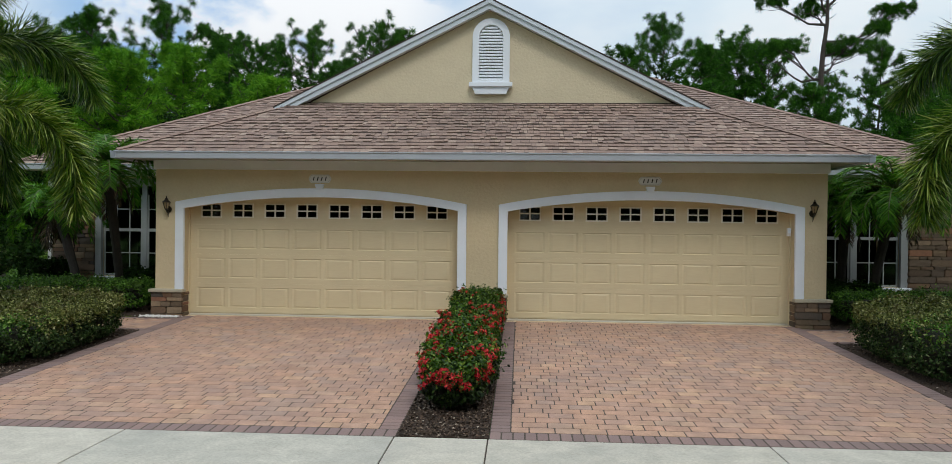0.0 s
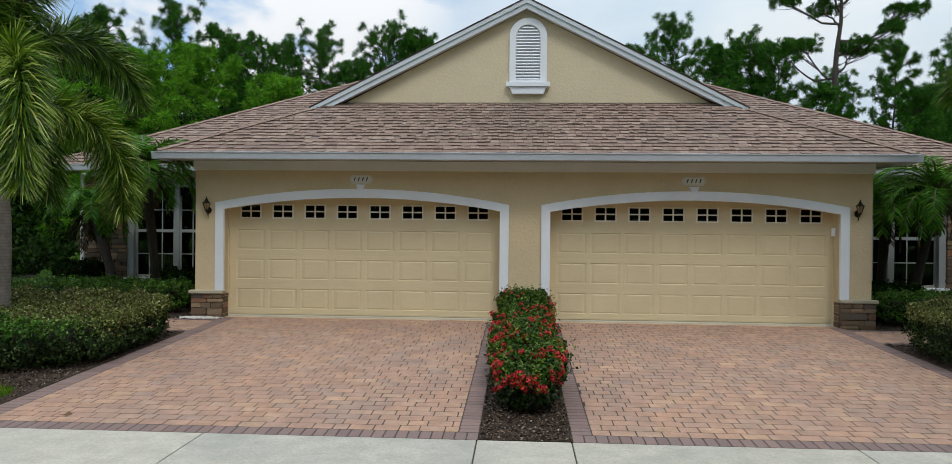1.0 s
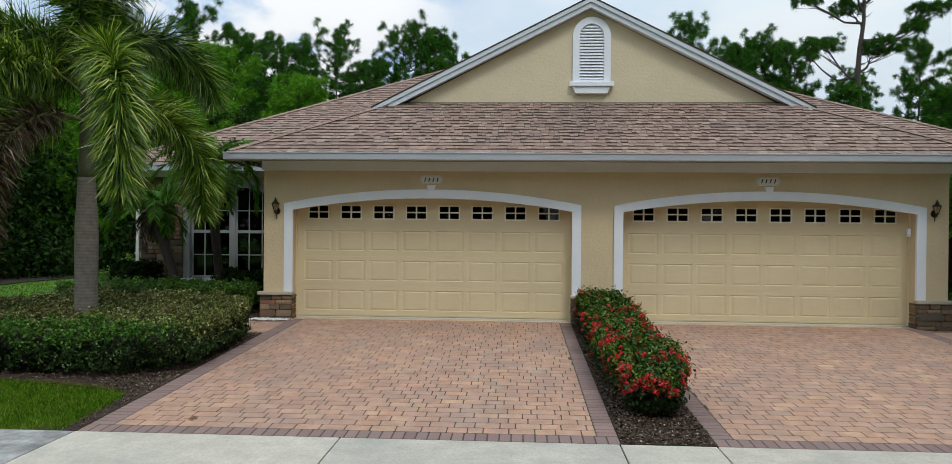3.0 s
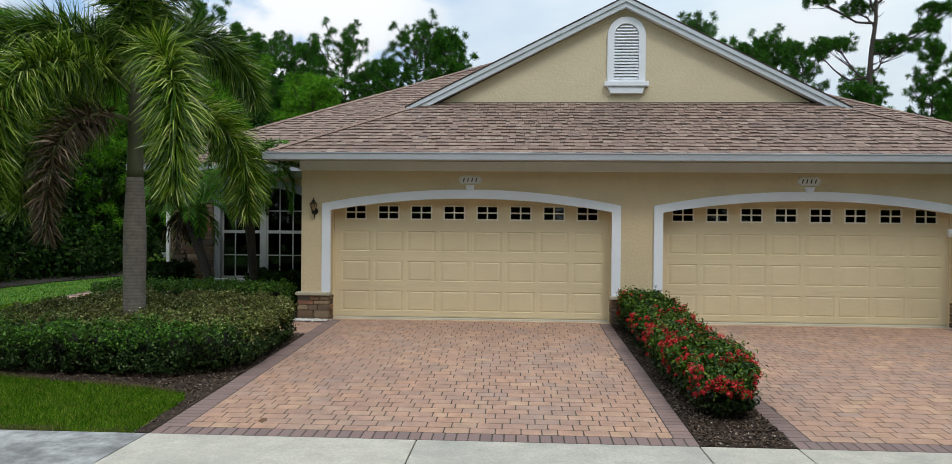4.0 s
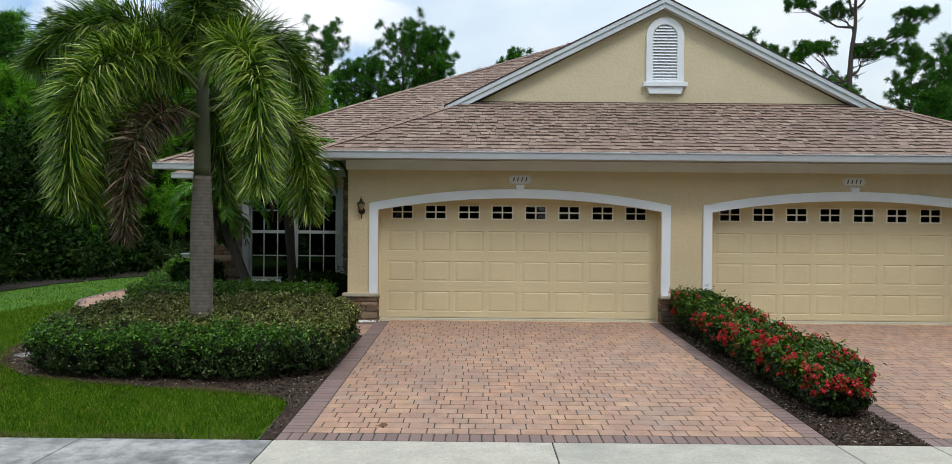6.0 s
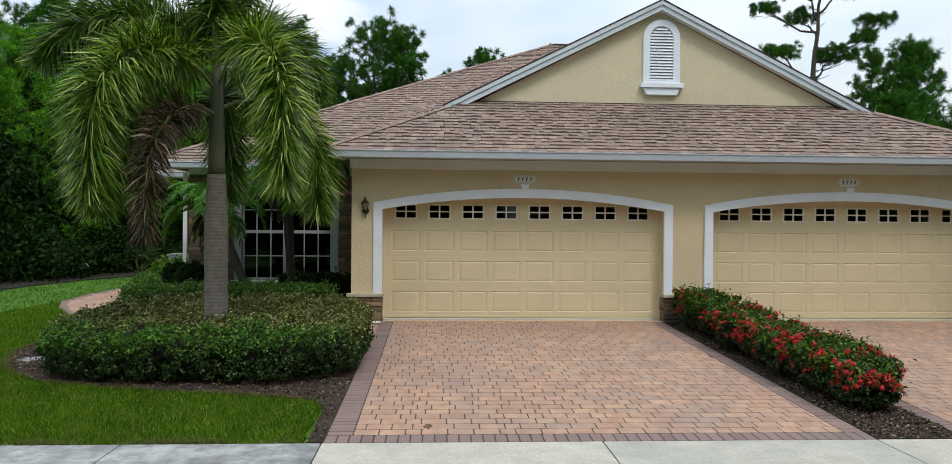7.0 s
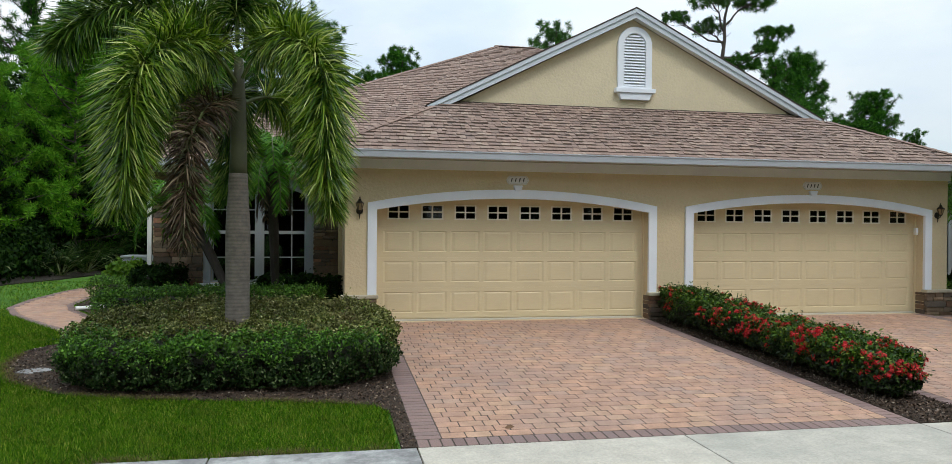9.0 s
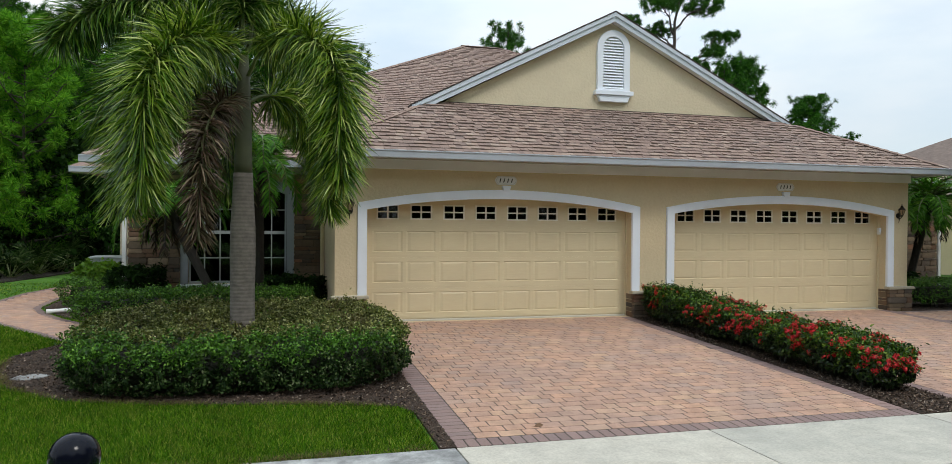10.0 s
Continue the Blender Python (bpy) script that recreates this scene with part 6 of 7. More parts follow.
def pine(name, height, bare, spread, material, label, seed, limbs=26, twigs=5, shape="column", tuft=(0.27, 0.38), needles=100, width=0.021):
    """A slash pine: a tapered trunk, limbs that turn up at their ends, and a needle tuft at the end of every twig."""
    r = np.random.default_rng(seed)
    tree = thing(name, (0, 0, 0), label, "pine tree", "woods behind the house")
    lean = r.normal(0, 0.3, 2)
    trunk = [Vector((lean[0] * (i / 8) ** 1.5 + r.normal(0, 0.06), lean[1] * (i / 8) ** 1.5, -0.3 + (height + 0.05) * i / 8)) for i in range(9)]
    r0 = 0.008 * height + 0.04
    part("trunk", tube(trunk, [r0 * (1 - 0.9 * i / 8) for i in range(9)], 9), M_PINE_BARK, tree, "straight brown trunk")
    geos, spots, ways = [], [], []
    for i in range(limbs):
        u = (i + r.random()) / limbs
        z = height * (bare + (0.975 - bare) * u)
        k = z / height * 8
        o = trunk[min(int(k), 7)].lerp(trunk[min(int(k) + 1, 8)], k - int(k))
        az = 2.4 * i + r.uniform(-0.6, 0.6)
        full = {"column": min(1.0, 0.30 + 1.15 * math.sqrt(1 - u)), "dome": math.sqrt(max(1 - (1.25 * max(u - 0.22, 0)) ** 2, 0.05)), "cone": (1.05 - u) ** 0.75}[shape]
        reach = spread * full * r.uniform(0.62, 1.1)
        out = Vector((math.cos(az), math.sin(az), 0))
        up = r.uniform(0.05, 0.35) + 0.75 * u * u
        pts = [o + out * reach * q + Vector((0, 0, reach * (up * q * q + 0.12 * q))) for q in (0, 0.25, 0.5, 0.75, 1.0)]
        geos.append(tube(pts, [0.34 * r0 * (1 - 0.75 * q / 4) * (1.2 - 0.6 * u) + 0.010 for q in range(5)], 5))
        ends = [(pts[4], out + Vector((0, 0, 0.6)))]
        for j in range(twigs):
            q = 0.20 + 0.78 * (j + r.random()) / twigs
            k = min(int(q * 4), 3)
            a = pts[k].lerp(pts[k + 1], q * 4 - k)
            d = (out * r.uniform(0.1, 0.8) + Vector((r.normal(0, 0.7), r.normal(0, 0.7), r.uniform(-0.1, 0.9)))).normalized()
            e = a + d * r.uniform(0.25, 0.75) * min(1.0, 0.45 + reach / 2.4)
            geos.append(tube([a, a.lerp(e, 0.55) + Vector((0, 0, -0.03)), e], [0.018, 0.013, 0.008], 4))
            ends.append((e, d + Vector((0, 0, 0.5))))
            if r.random() < 0.45:
                ends.append((a.lerp(e, 0.5) + Vector(r.normal(0, 0.14, 3)), d + Vector((0, 0, 0.4))))
        for p, d in ends:
            spots.append(tuple(p))
            ways.append(tuple(d))
    for i in range(4):
        spots.append((trunk[8].x + r.normal(0, 0.14), trunk[8].y + r.normal(0, 0.14), height - 0.30 * i))
        ways.append((0, 0, 1))
    part("limb_work", join(*geos), M_PINE_BARK, tree, "brown limbs that turn up at the ends")
    c, w = np.array(spots), unit(np.array(ways, float))
    fast_mesh("crown", needle_tufts(c, w, r.uniform(*tuft, len(c)), needles, width, r), 4, material, tree, "brush-like tufts of long green needles")
    return tree


def lone_pine(x, y, label, seed):
    """A tall old pine: a bare crooked trunk, long bent limbs and flat plates of needle tufts."""
    r = np.random.default_rng(seed)
    tree = thing("lone_pine", (x, y, -0.02), label, "pine tree")
    stem = [Vector((x + dx, y + dy, z)) for dx, dy, z in ((0.1, 0, -0.1), (0.0, 0.05, 4), (0.05, 0, 8), (-0.10, 0, 10), (0.02, 0.05, 11.5), (0.2, 0, 13.0), (0.25, 0.1, 14.4), (0.5, 0, 15.6), (0.55, 0.1, 16.6))]
    part("trunk", tube(stem, [0.22, 0.19, 0.165, 0.145, 0.125, 0.10, 0.08, 0.055, 0.025], 9), M_PINE_BARK, tree, "tall dark crooked trunk")
    # plates: centre from the trunk, half width, half height, tufts, where the limb leaves the trunk, sag
    plates = [((-1.9, 0.2, 11.85), 1.15, 0.46, 80, 9.95, -0.5), ((-2.5, 0.9, 14.5), 0.85, 0.44, 44, 12.9, -0.3), ((-1.1, -0.6, 15.3), 1.2, 0.6, 84, 13.6, 0.1),
              ((0.7, 0.5, 16.3), 1.5, 0.75, 120, 15.2, 0.1), ((1.9, -0.4, 15.4), 1.3, 0.65, 96, 14.0, 0.1), ((1.35, 0.3, 11.75), 1.25, 0.62, 100, 10.3, -0.25),
              ((4.3, 1.2, 14.0), 1.15, 0.5, 76, 12.0, -0.55), ((3.1, 0.4, 13.0), 0.6, 0.3, 14, 12.0, -0.35), ((2.6, -0.7, 12.6), 0.7, 0.45, 36, 11.2, -0.2),
              ((-0.2, 1.5, 14.2), 1.0, 0.55, 54, 12.6, 0.0), ((-3.0, -0.1, 11.3), 0.45, 0.3, 10, 9.95, -0.6)]
    geos, spots = [], []
    for (px, py, pz), wide, tall, many, zl, sag in plates:
        k = next(i for i in range(8) if stem[i + 1].z >= zl)
        o = stem[k].lerp(stem[k + 1], (zl - stem[k].z) / (stem[k + 1].z - stem[k].z))
        e = Vector((x + px, y + py, pz - 0.1))
        pts = []
        for i in range(7):
            q = i / 6
            pts.append(o.lerp(e, q) + Vector((0.10 * math.sin(5 * q + px), 0, sag * math.sin(math.pi * q) * (1.2 - 0.5 * q))) + Vector(r.normal(0, 0.045, 3)) * (0 < i < 6))
        geos.append(tube(pts, [0.075 - 0.009 * i for i in range(7)], 6))
        for j in range(many):
            w, q = r.uniform(0, 6.283), math.sqrt(r.random())
            lump = 0.35 * math.sin(3 * w + px)
            p = e + Vector((wide * q * math.cos(w), wide * q * math.sin(w), tall * (r.uniform(-0.6, 1.0) * (1 - 0.5 * q) + lump * q)))
            spots.append(tuple(p))
            if j % 7 == 0:
                a = pts[r.integers(3, 6)]
                geos.append(tube([a, a.lerp(p, 0.5) + Vector((0, 0, -0.08)), p], [0.022, 0.015, 0.006], 4))
    for j in range(12):
        a = stem[3].lerp(stem[6], r.random())
        d = Vector((r.normal(0, 0.8), r.normal(0, 0.5), r.uniform(-0.1, 0.5)))
        geos.append(tube([a, a + d * 0.5 + Vector((0, 0, -0.1)), a + d], [0.03, 0.02, 0.008], 4))
    part("limb_work", join(*geos), M_PINE_BARK, tree, "long crooked bare limbs")
    c = np.array(spots)
    up = np.tile(np.array([0.0, 0.0, 1.0]), (len(c), 1))
    fast_mesh("crown", needle_tufts(c, up, r.uniform(0.19, 0.28, len(c)), 90, 0.018, r), 4, M_PINE, tree, "flat plates of dark green needle tufts")
    return tree


def broadleaf(name, height, spread, clumps, leaves, material, label, seed, leaf=(0.16, 0.09), low=0.12):
    """A leafy woodland tree or tall bush: several stems and many clumps of leaves."""
    r = np.random.default_rng(seed)
    tree = thing(name, (0, 0, 0), label, "tree", "undergrowth behind the house")
    spots, geos = [], []
    for i in range(clumps):
        w, q = r.uniform(0, 6.283), math.sqrt(r.random())
        z = height * (low + (0.95 - low) * r.random() ** 0.8)
        k = math.sqrt(max(1 - (max(z / height - 0.35, 0) / 0.68) ** 2, 0.05))
        spots.append((spread * k * q * math.cos(w), spread * k * q * math.sin(w), z))
    for i in range(7):
        s = spots[r.integers(len(spots))]
        geos.append(tube([(r.normal(0, 0.2), r.normal(0, 0.2), -0.2), (s[0] * 0.3, s[1] * 0.3, s[2] * 0.5), (s[0] * 0.8, s[1] * 0.8, s[2])], [0.09, 0.06, 0.015], 6))
    part("trunk", join(*geos), M_PINE_BARK, tree, "dark branching stems")
    c = np.array(spots)
    d = unit(r.normal(size=(clumps, leaves, 3)) + np.array([0, 0, 0.3]))
    size = r.uniform(0.45, 0.95, clumps) * spread * 0.30
    p = c[:, None, :] + d * (size[:, None] * r.uniform(0.55, 1.05, (clumps, leaves)))[..., None] * np.array([1, 1, 0.75])
    fast_mesh("crown", leaf_quads(p.reshape(-1, 3), d.reshape(-1, 3), leaf[0], leaf[1], 0.6, r), 4, material, tree, "dense leaves in clumps")
    return tree


def palmetto(x, y, seed, size=1.0):
    """Fan leaves on long stalks from the ground."""
    r = np.random.default_rng(seed)
    plant = thing("saw_palmetto", (x, y, 0), "green saw palmetto fans at the edge of the woods", "palmetto", "palmettos at the woods' edge")
    for i in range(13):
        quads = []
        az, el = r.uniform(0, 6.283), r.uniform(0.3, 1.3)
        ln = size * r.uniform(0.6, 1.1)
        d = np.array([math.cos(az) * math.cos(el), math.sin(az) * math.cos(el), math.sin(el)])
        hub = np.array([x, y, 0.0]) + d * ln
        stalk = part("stalk", tube([(x, y, -0.02), tuple(hub)], [0.015, 0.009], 5), M_RACHIS, plant)
        s = unit(np.cross(d, np.array([0, 0, 1.0])))
        for k in range(15):
            a = radians(-105 + 15 * k)
            e = math.cos(a) * d + math.sin(a) * s + np.array([0, 0, -0.25 * abs(math.sin(a))])
            L = size * 0.55 * r.uniform(0.85, 1.1)
            wv = unit(np.cross(e, np.cross(d, s))) * 0.022
            quads.append([hub, hub + e * L * 0.5 + wv, hub + e * L + np.array([0, 0, -0.06]), hub + e * L * 0.5 - wv])
        fast_mesh("fan", np.array(quads), 4, M_HEDGE_SIDE, stalk)
    return plant


PINES = [
    pine("pine_tree", 15.0, 0.34, 2.6, M_PINE, "tall slash pine with dark rounded needle tufts", 701, limbs=36, twigs=8),
    pine("pine_tree", 15.0, 0.42, 1.7, M_PINE, "slender slash pine with open crown", 702, limbs=30, twigs=7),
    pine("pine_tree", 11.0, 0.10, 2.9, M_PINE_PALE, "bushy young pine with bright green needles", 703, limbs=46, twigs=8, shape="dome", tuft=(0.30, 0.44), needles=95, width=0.022),
    pine("pine_tree", 15.0, 0.38, 2.1, M_PINE, "slash pine with rounded crown behind the house", 704, limbs=34, twigs=8),
    pine("pine_tree", 13.0, 0.06, 3.0, M_PINE, "dense dark green pine with a broad crown", 705, limbs=76, twigs=11, shape="dome", tuft=(0.28, 0.40), needles=62, width=0.026),
    pine("pine_tree", 12.0, 0.22, 2.3, M_PINE, "broad dark slash pine with a domed crown", 706, limbs=40, twigs=8, shape="dome"),
]
# each tree: x, y, height, turn
STANDS = {
    0: [(-24.8, 51.2, 16.7, 20), (-16.3, 44.8, 12.5, 100), (-15.0, 53.8, 15.4, 200), (-8.75, 44.8, 13.4, 300), (10.3, 57.7, 17.1, 10), (17.8, 61.9, 16.9, 140), (-29.0, 45, 13.6, 75), (-36, 44, 13.5, 33), (-33, 56, 16.5, 160), (-1.1, 62.4, 15.2, 12), (21.5, 55, 12.6, 47), (-12.8, 52, 12.6, 222), (28.5, 52, 11.5, 60)],
    1: [(-29.1, 50, 16.2, 50), (-25.6, 61.5, 17.8, 170), (-17.8, 54.3, 15.2, 260), (-19.4, 50, 14.3, 310), (-7.3, 45.8, 13.5, 65), (18.2, 39.8, 11.3, 155), (-1.1, 64.4, 16.6, 10), (14.5, 58.5, 15.0, 60), (41.8, 56, 10.0, 205), (-40, 40, 13.0, 18)],
    2: [(-19.3, 42, 11.7, 80), (-16.5, 31, 8.0, 180), (-21.5, 30, 8.1, 270), (-12.6, 36, 8.6, 330), (-26, 31, 8.6, 15), (-31, 33, 10.0, 299), (-24.5, 38, 11.0, 40), (-17.3, 25.8, 6.6, 11), (-20.6, 26.6, 7.0, 144), (-23.6, 27.0, 7.6, 266), (-15.4, 28.6, 8.3, 88), (-27.2, 27.5, 7.8, 190), (-29.9, 40, 12.9, 123), (-14.2, 42, 9.8, 200)],
    3: [(-7.7, 55.4, 15.3, 15), (-11.4, 48, 12.2, 115), (12.1, 51.2, 13.8, 210), (15.8, 61.7, 16.5, 95), (18.9, 58.9, 15.7, 320), (-22.5, 55, 14.5, 190), (-21.5, 46, 11.6, 130), (-32, 38, 12.2, 250), (-27.5, 37, 11.6, 45), (7.5, 56, 15.0, 166), (2.0, 58, 13.5, 277), (-4.5, 52, 12.0, 77)],
    4: [(33.7, 59.9, 17.0, 120), (37.5, 56.4, 13.1, 30), (24.5, 46, 9.2, 240)],
    5: [(15.2, 41, 9.4, 100), (18.6, 38.2, 8.6, 200), (21.3, 42, 9.4, 300), (-9.8, 49, 10.8, 20), (-18.5, 48, 10.6, 250), (11.2, 47, 10.6, 350), (24.0, 40, 8.2, 60), (-6.0, 48, 10.5, 130)],
}
PINE_HEIGHT = (15.0, 15.0, 11.0, 15.0, 13.0, 12.0)
for k, stand in STANDS.items():
    for i, (x, y, tall, turn) in enumerate(stand):
        ob = PINES[k] if i == 0 else copy_thing(PINES[k], pose(x, y, -0.02, 0, 0, turn))
        ob.location, ob.rotation_euler = (x, y, -0.02), (0, 0, radians(turn))
        ob.scale = (tall / PINE_HEIGHT[k],) * 3

lone_pine(16.45, 42.4, "tall open slash pine with crooked bare limbs against the sky", 741)

BUSHES = [
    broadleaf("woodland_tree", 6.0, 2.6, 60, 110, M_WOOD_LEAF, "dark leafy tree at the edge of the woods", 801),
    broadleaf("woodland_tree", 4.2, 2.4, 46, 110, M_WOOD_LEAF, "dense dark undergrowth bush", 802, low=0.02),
    broadleaf("woodland_tree", 8.0, 3.0, 70, 110, M_WOOD_LEAF, "tall dark leafy tree; the four beside the street are unseen shade casters", 803),
]
BUSH_SPOTS = {
    0: [(-19.8, 24.0, 0.75, 0), (-20.0, 20.0, 0.75, 60), (-14.5, 30.5, 0.9, 130), (-25, 25.5, 0.7, 200), (-11.0, 36, 0.9, 20), (24, 38, 0.9, 90), (33, 40, 0.8, 70)],
    1: [(-17.6, 25.8, 0.9, 0), (-18.4, 22.6, 0.85, 90), (-18.6, 19.2, 0.9, 180), (-16.2, 29.0, 0.85, 240), (-27, 24.0, 1.0, 10), (-17.0, 29, 1.0, 45), (18.5, 36, 0.9, 50), (13.5, 40, 1.0, 33), (27, 37, 0.9, 140), (-31, 25, 1.0, 50), (-12.3, 31.5, 0.9, 77)],
    # last four: unseen trees added at the right to shade the second garage
    2: [(-19.5, 31.5, 0.8, 0), (-24.5, 31, 0.85, 70), (-29, 31.5, 0.9, 140), (-15.5, 34, 0.85, 200), (-33, 30, 1.0, 35), (-12.5, 40, 0.9, 111), (21.5, 42, 0.62, 10), (28, 44, 0.65, 222), (-20.5, 33, 1.05, 15), (13.0, 1.0, 2.1, 60), (18.5, 5.0, 2.1, 200), (14.0, -6.0, 2.2, 300), (21.0, -3.0, 2.2, 20)],
}
for k, spots in BUSH_SPOTS.items():
    for i, (x, y, s, turn) in enumerate(spots):
        if i == 0:
            BUSHES[k].scale = (s, s, s)
            BUSHES[k].location, BUSHES[k].rotation_euler = (x, y, -0.02), (0, 0, radians(turn))
        else:
            ob = copy_thing(BUSHES[k], pose(x, y, -0.02, 0, 0, turn))
            ob.scale = (s, s, s)

for i, (x, y, s) in enumerate([(-16.3, 23.0, 0.9), (-15.0, 26.0, 0.9), (-14.7, 27.4, 1.1), (-17.0, 20.6, 0.8), (-16.6, 18.4, 1.1), (-14.3, 29.0, 1.2), (-17.6, 22.0, 1.1)]):
    palmetto(x, y, 830 + i, s)

# far woods: masses of leaf clumps along the horizon behind the house, with unseen ones added across the street
def wood_mass(label, y0, y1, x0, x1, n, per, top, seed, size=(0.42, 0.22)):
    r = np.random.default_rng(seed)
    ob = thing("far_woods", ((x0 + x1) / 2, (y0 + y1) / 2, 0), label, "woods", kind="stuff")
    cx = r.uniform(x0, x1, n)
    cz = r.random(n) ** 0.9 * (top + 0.2 * top * np.sin(cx * 0.21) + 0.14 * top * np.sin(cx * 0.57 + 1))
    cc = np.stack([cx, r.uniform(y0, y1, n), cz], axis=1)
    dd = unit(r.normal(size=(n, per, 3)))
    pp = cc[:, None, :] + dd * (1.25 * r.uniform(0.5, 1.0, (n, per)))[..., None]
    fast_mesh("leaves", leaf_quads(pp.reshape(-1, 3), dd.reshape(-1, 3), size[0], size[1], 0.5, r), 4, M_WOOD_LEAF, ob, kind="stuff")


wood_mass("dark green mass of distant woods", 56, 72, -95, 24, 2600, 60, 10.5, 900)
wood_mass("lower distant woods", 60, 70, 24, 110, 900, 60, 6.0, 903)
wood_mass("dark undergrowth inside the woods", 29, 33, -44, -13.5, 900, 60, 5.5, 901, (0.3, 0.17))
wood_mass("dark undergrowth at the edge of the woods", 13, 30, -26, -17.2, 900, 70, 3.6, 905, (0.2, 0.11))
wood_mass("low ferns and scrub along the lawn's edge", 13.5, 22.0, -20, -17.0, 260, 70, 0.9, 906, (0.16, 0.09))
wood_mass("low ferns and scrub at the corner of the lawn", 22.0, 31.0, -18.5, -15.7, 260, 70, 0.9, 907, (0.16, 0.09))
# unseen, added to block low sky light and darken window reflections
wood_mass("unseen green woods added across the street to block sky light", -28, -22, -70, 0, 1500, 40, 13.0, 902, (0.7, 0.4))
wood_mass("unseen tall green woods added across the street to block sky light", -26, -20, 0, 60, 1500, 40, 13.0, 904, (0.7, 0.4))

# ---- neighbouring house ----
near_house = thing("neighbour_house", (22, 24, 0), "tan stucco neighbouring house with brown shingle roof", "house")
part("wall", box(16.4, 36, 17.6, 32, 0, 2.78), M_STUCCO, near_house)
NX0, NX1, NY0, NY1, NH = 15.8, 36.6, 17.0, 32.6, 7.8
part("roof", deck([(NX0, NY0, 2.9), (NX1, NY0, 2.9), (NX1 - NH, NY0 + NH, 2.9 + NH / 2), (NX0 + NH, NY0 + NH, 2.9 + NH / 2)], 0.08), M_FAR_ROOF, near_house)
part("roof_side", deck([(NX0, NY1, 2.9), (NX0, NY0, 2.9), (NX0 + NH, NY0 + NH, 2.9 + NH / 2)], 0.08), M_FAR_ROOF, near_house)
part("roof_back", deck([(NX1, NY1, 2.9), (NX0, NY1, 2.9), (NX0 + NH, NY0 + NH, 2.9 + NH / 2), (NX1 - NH, NY0 + NH, 2.9 + NH / 2)], 0.08), M_FAR_ROOF, near_house)
part("gutter", join(box(NX0 - 0.08, NX0 + 0.02, NY0, NY1, 2.77, 2.9), box(NX0, NX1, NY0 - 0.08, NY0 + 0.02, 2.77, 2.9)), M_GUTTER, near_house, bevel=0.01)
part("soffit", box(NX0 + 0.02, NX1, NY0 + 0.02, NY1, 2.78, 2.80), M_SOFFIT, near_house)
nw = part("window", join(box(16.32, 16.4, 19.0, 19.1, 0.5, 2.4), box(16.32, 16.4, 20.6, 20.7, 0.5, 2.4), box(16.32, 16.4, 19.1, 20.6, 0.5, 0.6), box(16.32, 16.4, 19.1, 20.6, 2.3, 2.4), box(16.34, 16.4, 19.82, 19.88, 0.6, 2.3)), M_WHITE, near_house, bevel=0.004)
# opaque near-black board instead of glass before a dark room
part("pane", box(16.37, 16.395, 19.1, 20.6, 0.6, 2.3), M_DARK, nw, "dark window glass")

# ---- small things ----
ac = thing("air_conditioner", (-10.78, 17.9, 0), "pale grey air conditioning unit beside the house", "air conditioner")
part("pad", box(-11.25, -10.3, 17.45, 18.4, -0.03, 0.07), M_CONCRETE, ac, bevel=0.01)
part("casing", box(-11.12, -10.42, 17.6, 18.3, 0.071, 0.92), M_AC, ac, bevel=0.02)
part("lid", box(-11.15, -10.39, 17.57, 18.33, 0.921, 0.965), M_AC, ac, bevel=0.015)
for i in range(8):
    x = -11.06 + 0.08 * i
    # strip on the closed casing, its black standing for a slot's shade
    part("slot", box(x, x + 0.03, 17.592, 17.602, 0.16, 0.86), M_DARK, ac, "near-black strip that paints the darkness of a ventilation slot")

spout = thing("splash_downspout", (-11.3, 15.75, 0), "white plastic drain pipe end lying by the hedge", "drain pipe")
part("pipe", tube([(-11.42, 15.72, 0.045), (-11.2, 15.78, 0.055), (-10.95, 15.86, 0.07)], [0.04, 0.04, 0.04], 12, False), M_PVC, spout, smooth=True)
part("collar", tube([(-11.45, 15.71, 0.045), (-11.39, 15.73, 0.045)], [0.047, 0.047], 12, False), M_PVC, spout, smooth=True)

r_p = np.random.default_rng(55)
pebbles = thing("white_pebbles", (-6.35, 13.0, 0), "small heap of white pebbles at the stone pier", "pebbles", kind="stuff")
geos = []
for i in range(220):
    x, y = -6.35 + r_p.normal(0, 0.17), 12.98 + r_p.normal(0, 0.05)
    q = r_p.uniform(0.012, 0.024)
    v, f = turned([(0.3 * q, -0.6 * q), (q, -0.2 * q), (q, 0.2 * q), (0.4 * q, 0.6 * q)], 0, 0, 6)
    geos.append(moved((v, f), pose(x, y, ground_z(y) + 0.012 + 0.4 * q, r_p.uniform(-30, 30), r_p.uniform(-30, 30), r_p.uniform(0, 180))))
part("pebbles", join(*geos), M_PEBBLE, pebbles, kind="stuff")

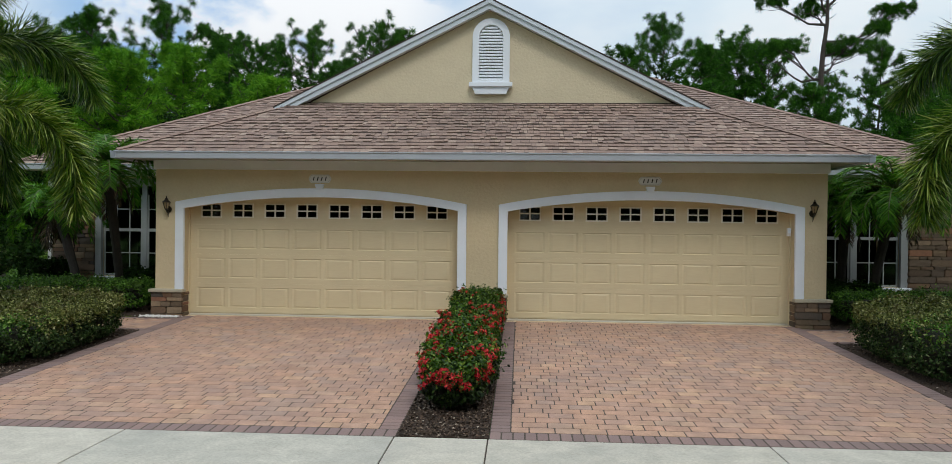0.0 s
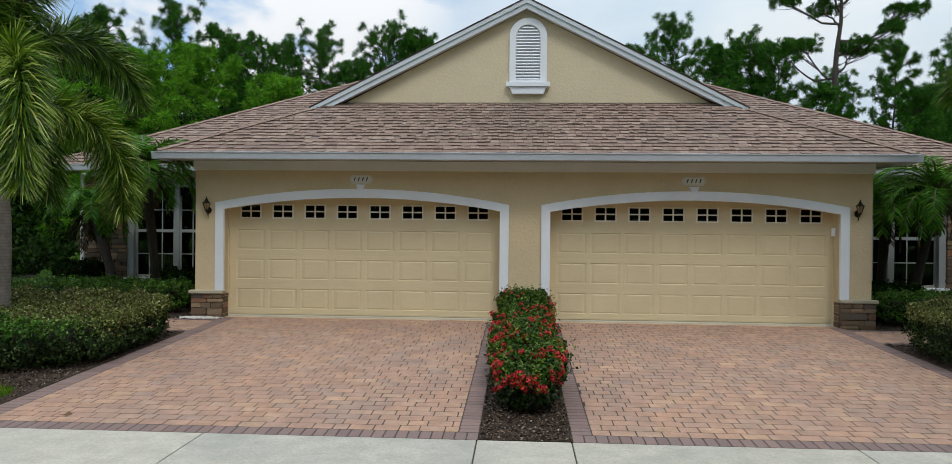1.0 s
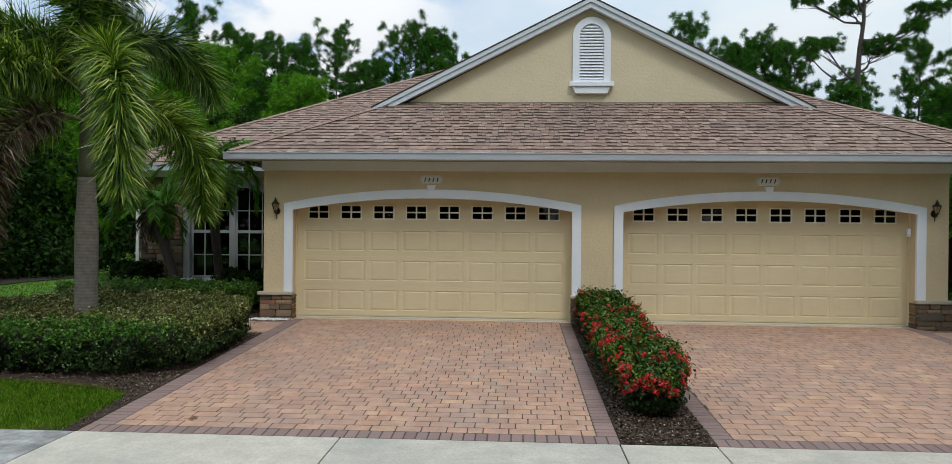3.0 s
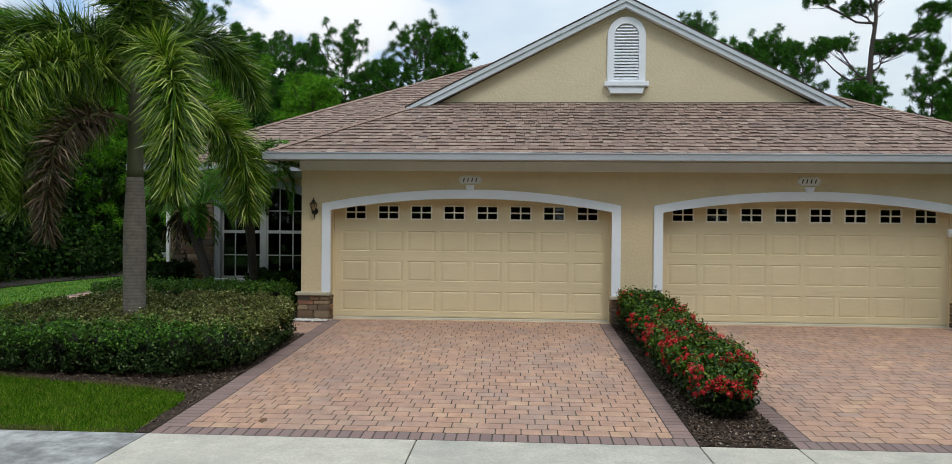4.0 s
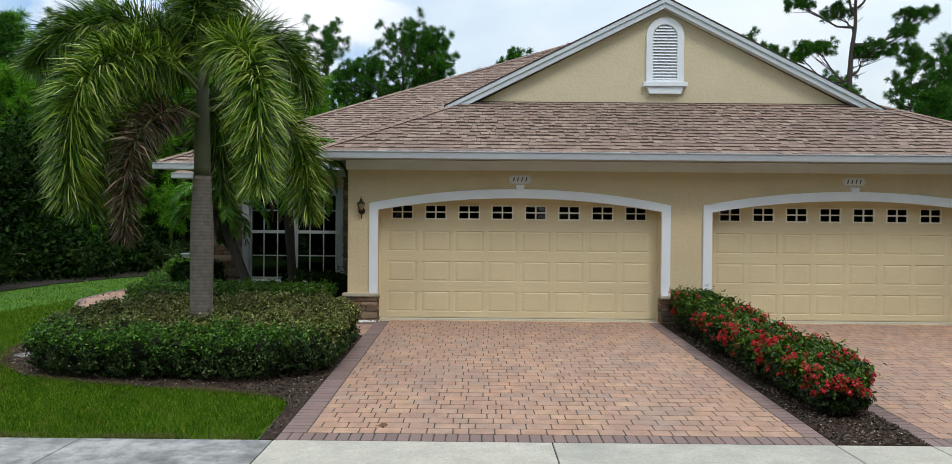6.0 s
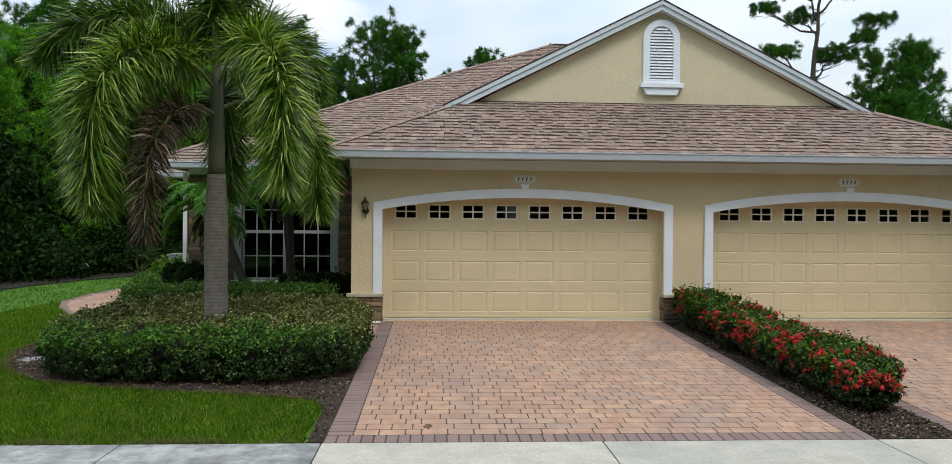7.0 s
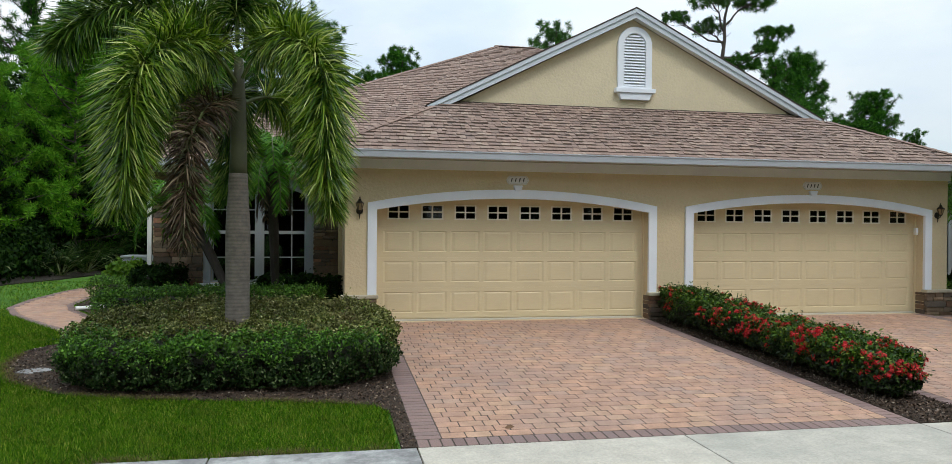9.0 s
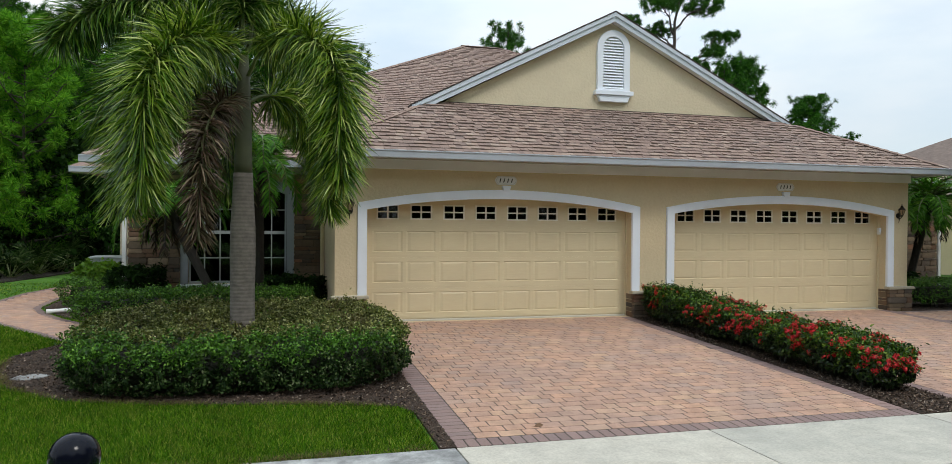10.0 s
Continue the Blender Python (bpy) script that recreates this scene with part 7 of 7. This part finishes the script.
BX, BY = -8.02, 2.36
post = thing("finial_post", (BX, BY, -0.28), "black post with a round ball finial beside the street", "post")
part("post", join(box(BX - 0.045, BX + 0.045, BY - 0.045, BY + 0.045, -0.34, 1.035)), M_BLACK, post, bevel=0.006)
part("collar", turned([(0.05, 1.035), (0.055, 1.04), (0.055, 1.055), (0.03, 1.065), (0.025, 1.085)], BX, BY, 18), M_BLACK, post)
part("ball", turned([(0.004 + 0.052 * math.sin(math.pi * i / 14), 1.127 - 0.055 * math.cos(math.pi * i / 14)) for i in range(15)], BX, BY, 24), M_BLACK, post, "shiny black ball", smooth=True)

# added slab that stands in for a blotchy grey-brown soil patch
FX, FY = -10.19, 10.11
slab = thing("flat_stone", (FX, FY, ground_z(FY)), "flat grey slab standing in for a blotchy soil patch in the mulch", "stone")
outline_ = [(FX - 0.20, FY - 0.06), (FX - 0.05, FY - 0.15), (FX + 0.12, FY - 0.09), (FX + 0.19, FY + 0.05), (FX + 0.05, FY + 0.15), (FX - 0.14, FY + 0.10)]
v_ = [(x, y, ground_z(y) - 0.01) for x, y in outline_] + [(x, y, ground_z(y) + 0.016) for x, y in outline_]
part("slab", (v_, [tuple(range(6, 12))] + [(i, (i + 1) % 6, (i + 1) % 6 + 6, i + 6) for i in range(6)]), M_CONCRETE_OLD, slab, bevel=0.008)

LX, LY = -5.12, 7.14
dry_leaf = thing("fallen_leaf", (LX, LY, ground_z(LY)), "curled dry brown leaf lying on the pavers", "leaf")
blade = [(LX - 0.045, LY - 0.01, 0.006), (LX - 0.015, LY + 0.022, 0.022), (LX + 0.02, LY + 0.02, 0.026), (LX + 0.048, LY, 0.012), (LX + 0.02, LY - 0.02, 0.006), (LX - 0.015, LY - 0.024, 0.004)]
under = [(x, y, z - 0.002) for x, y, z in blade]
part("blade", ([(x, y, ground_z(y) + z) for x, y, z in blade + under], [tuple(range(6)), tuple(range(11, 5, -1))] + [(i, (i + 1) % 6, (i + 1) % 6 + 6, i + 6) for i in range(6)]), M_FALLEN, dry_leaf)
part("stalk", tube([(LX - 0.045, LY - 0.01, ground_z(LY) + 0.006), (LX - 0.075, LY - 0.02, ground_z(LY) + 0.012)], [0.002, 0.0015], 5), M_FALLEN, dry_leaf)
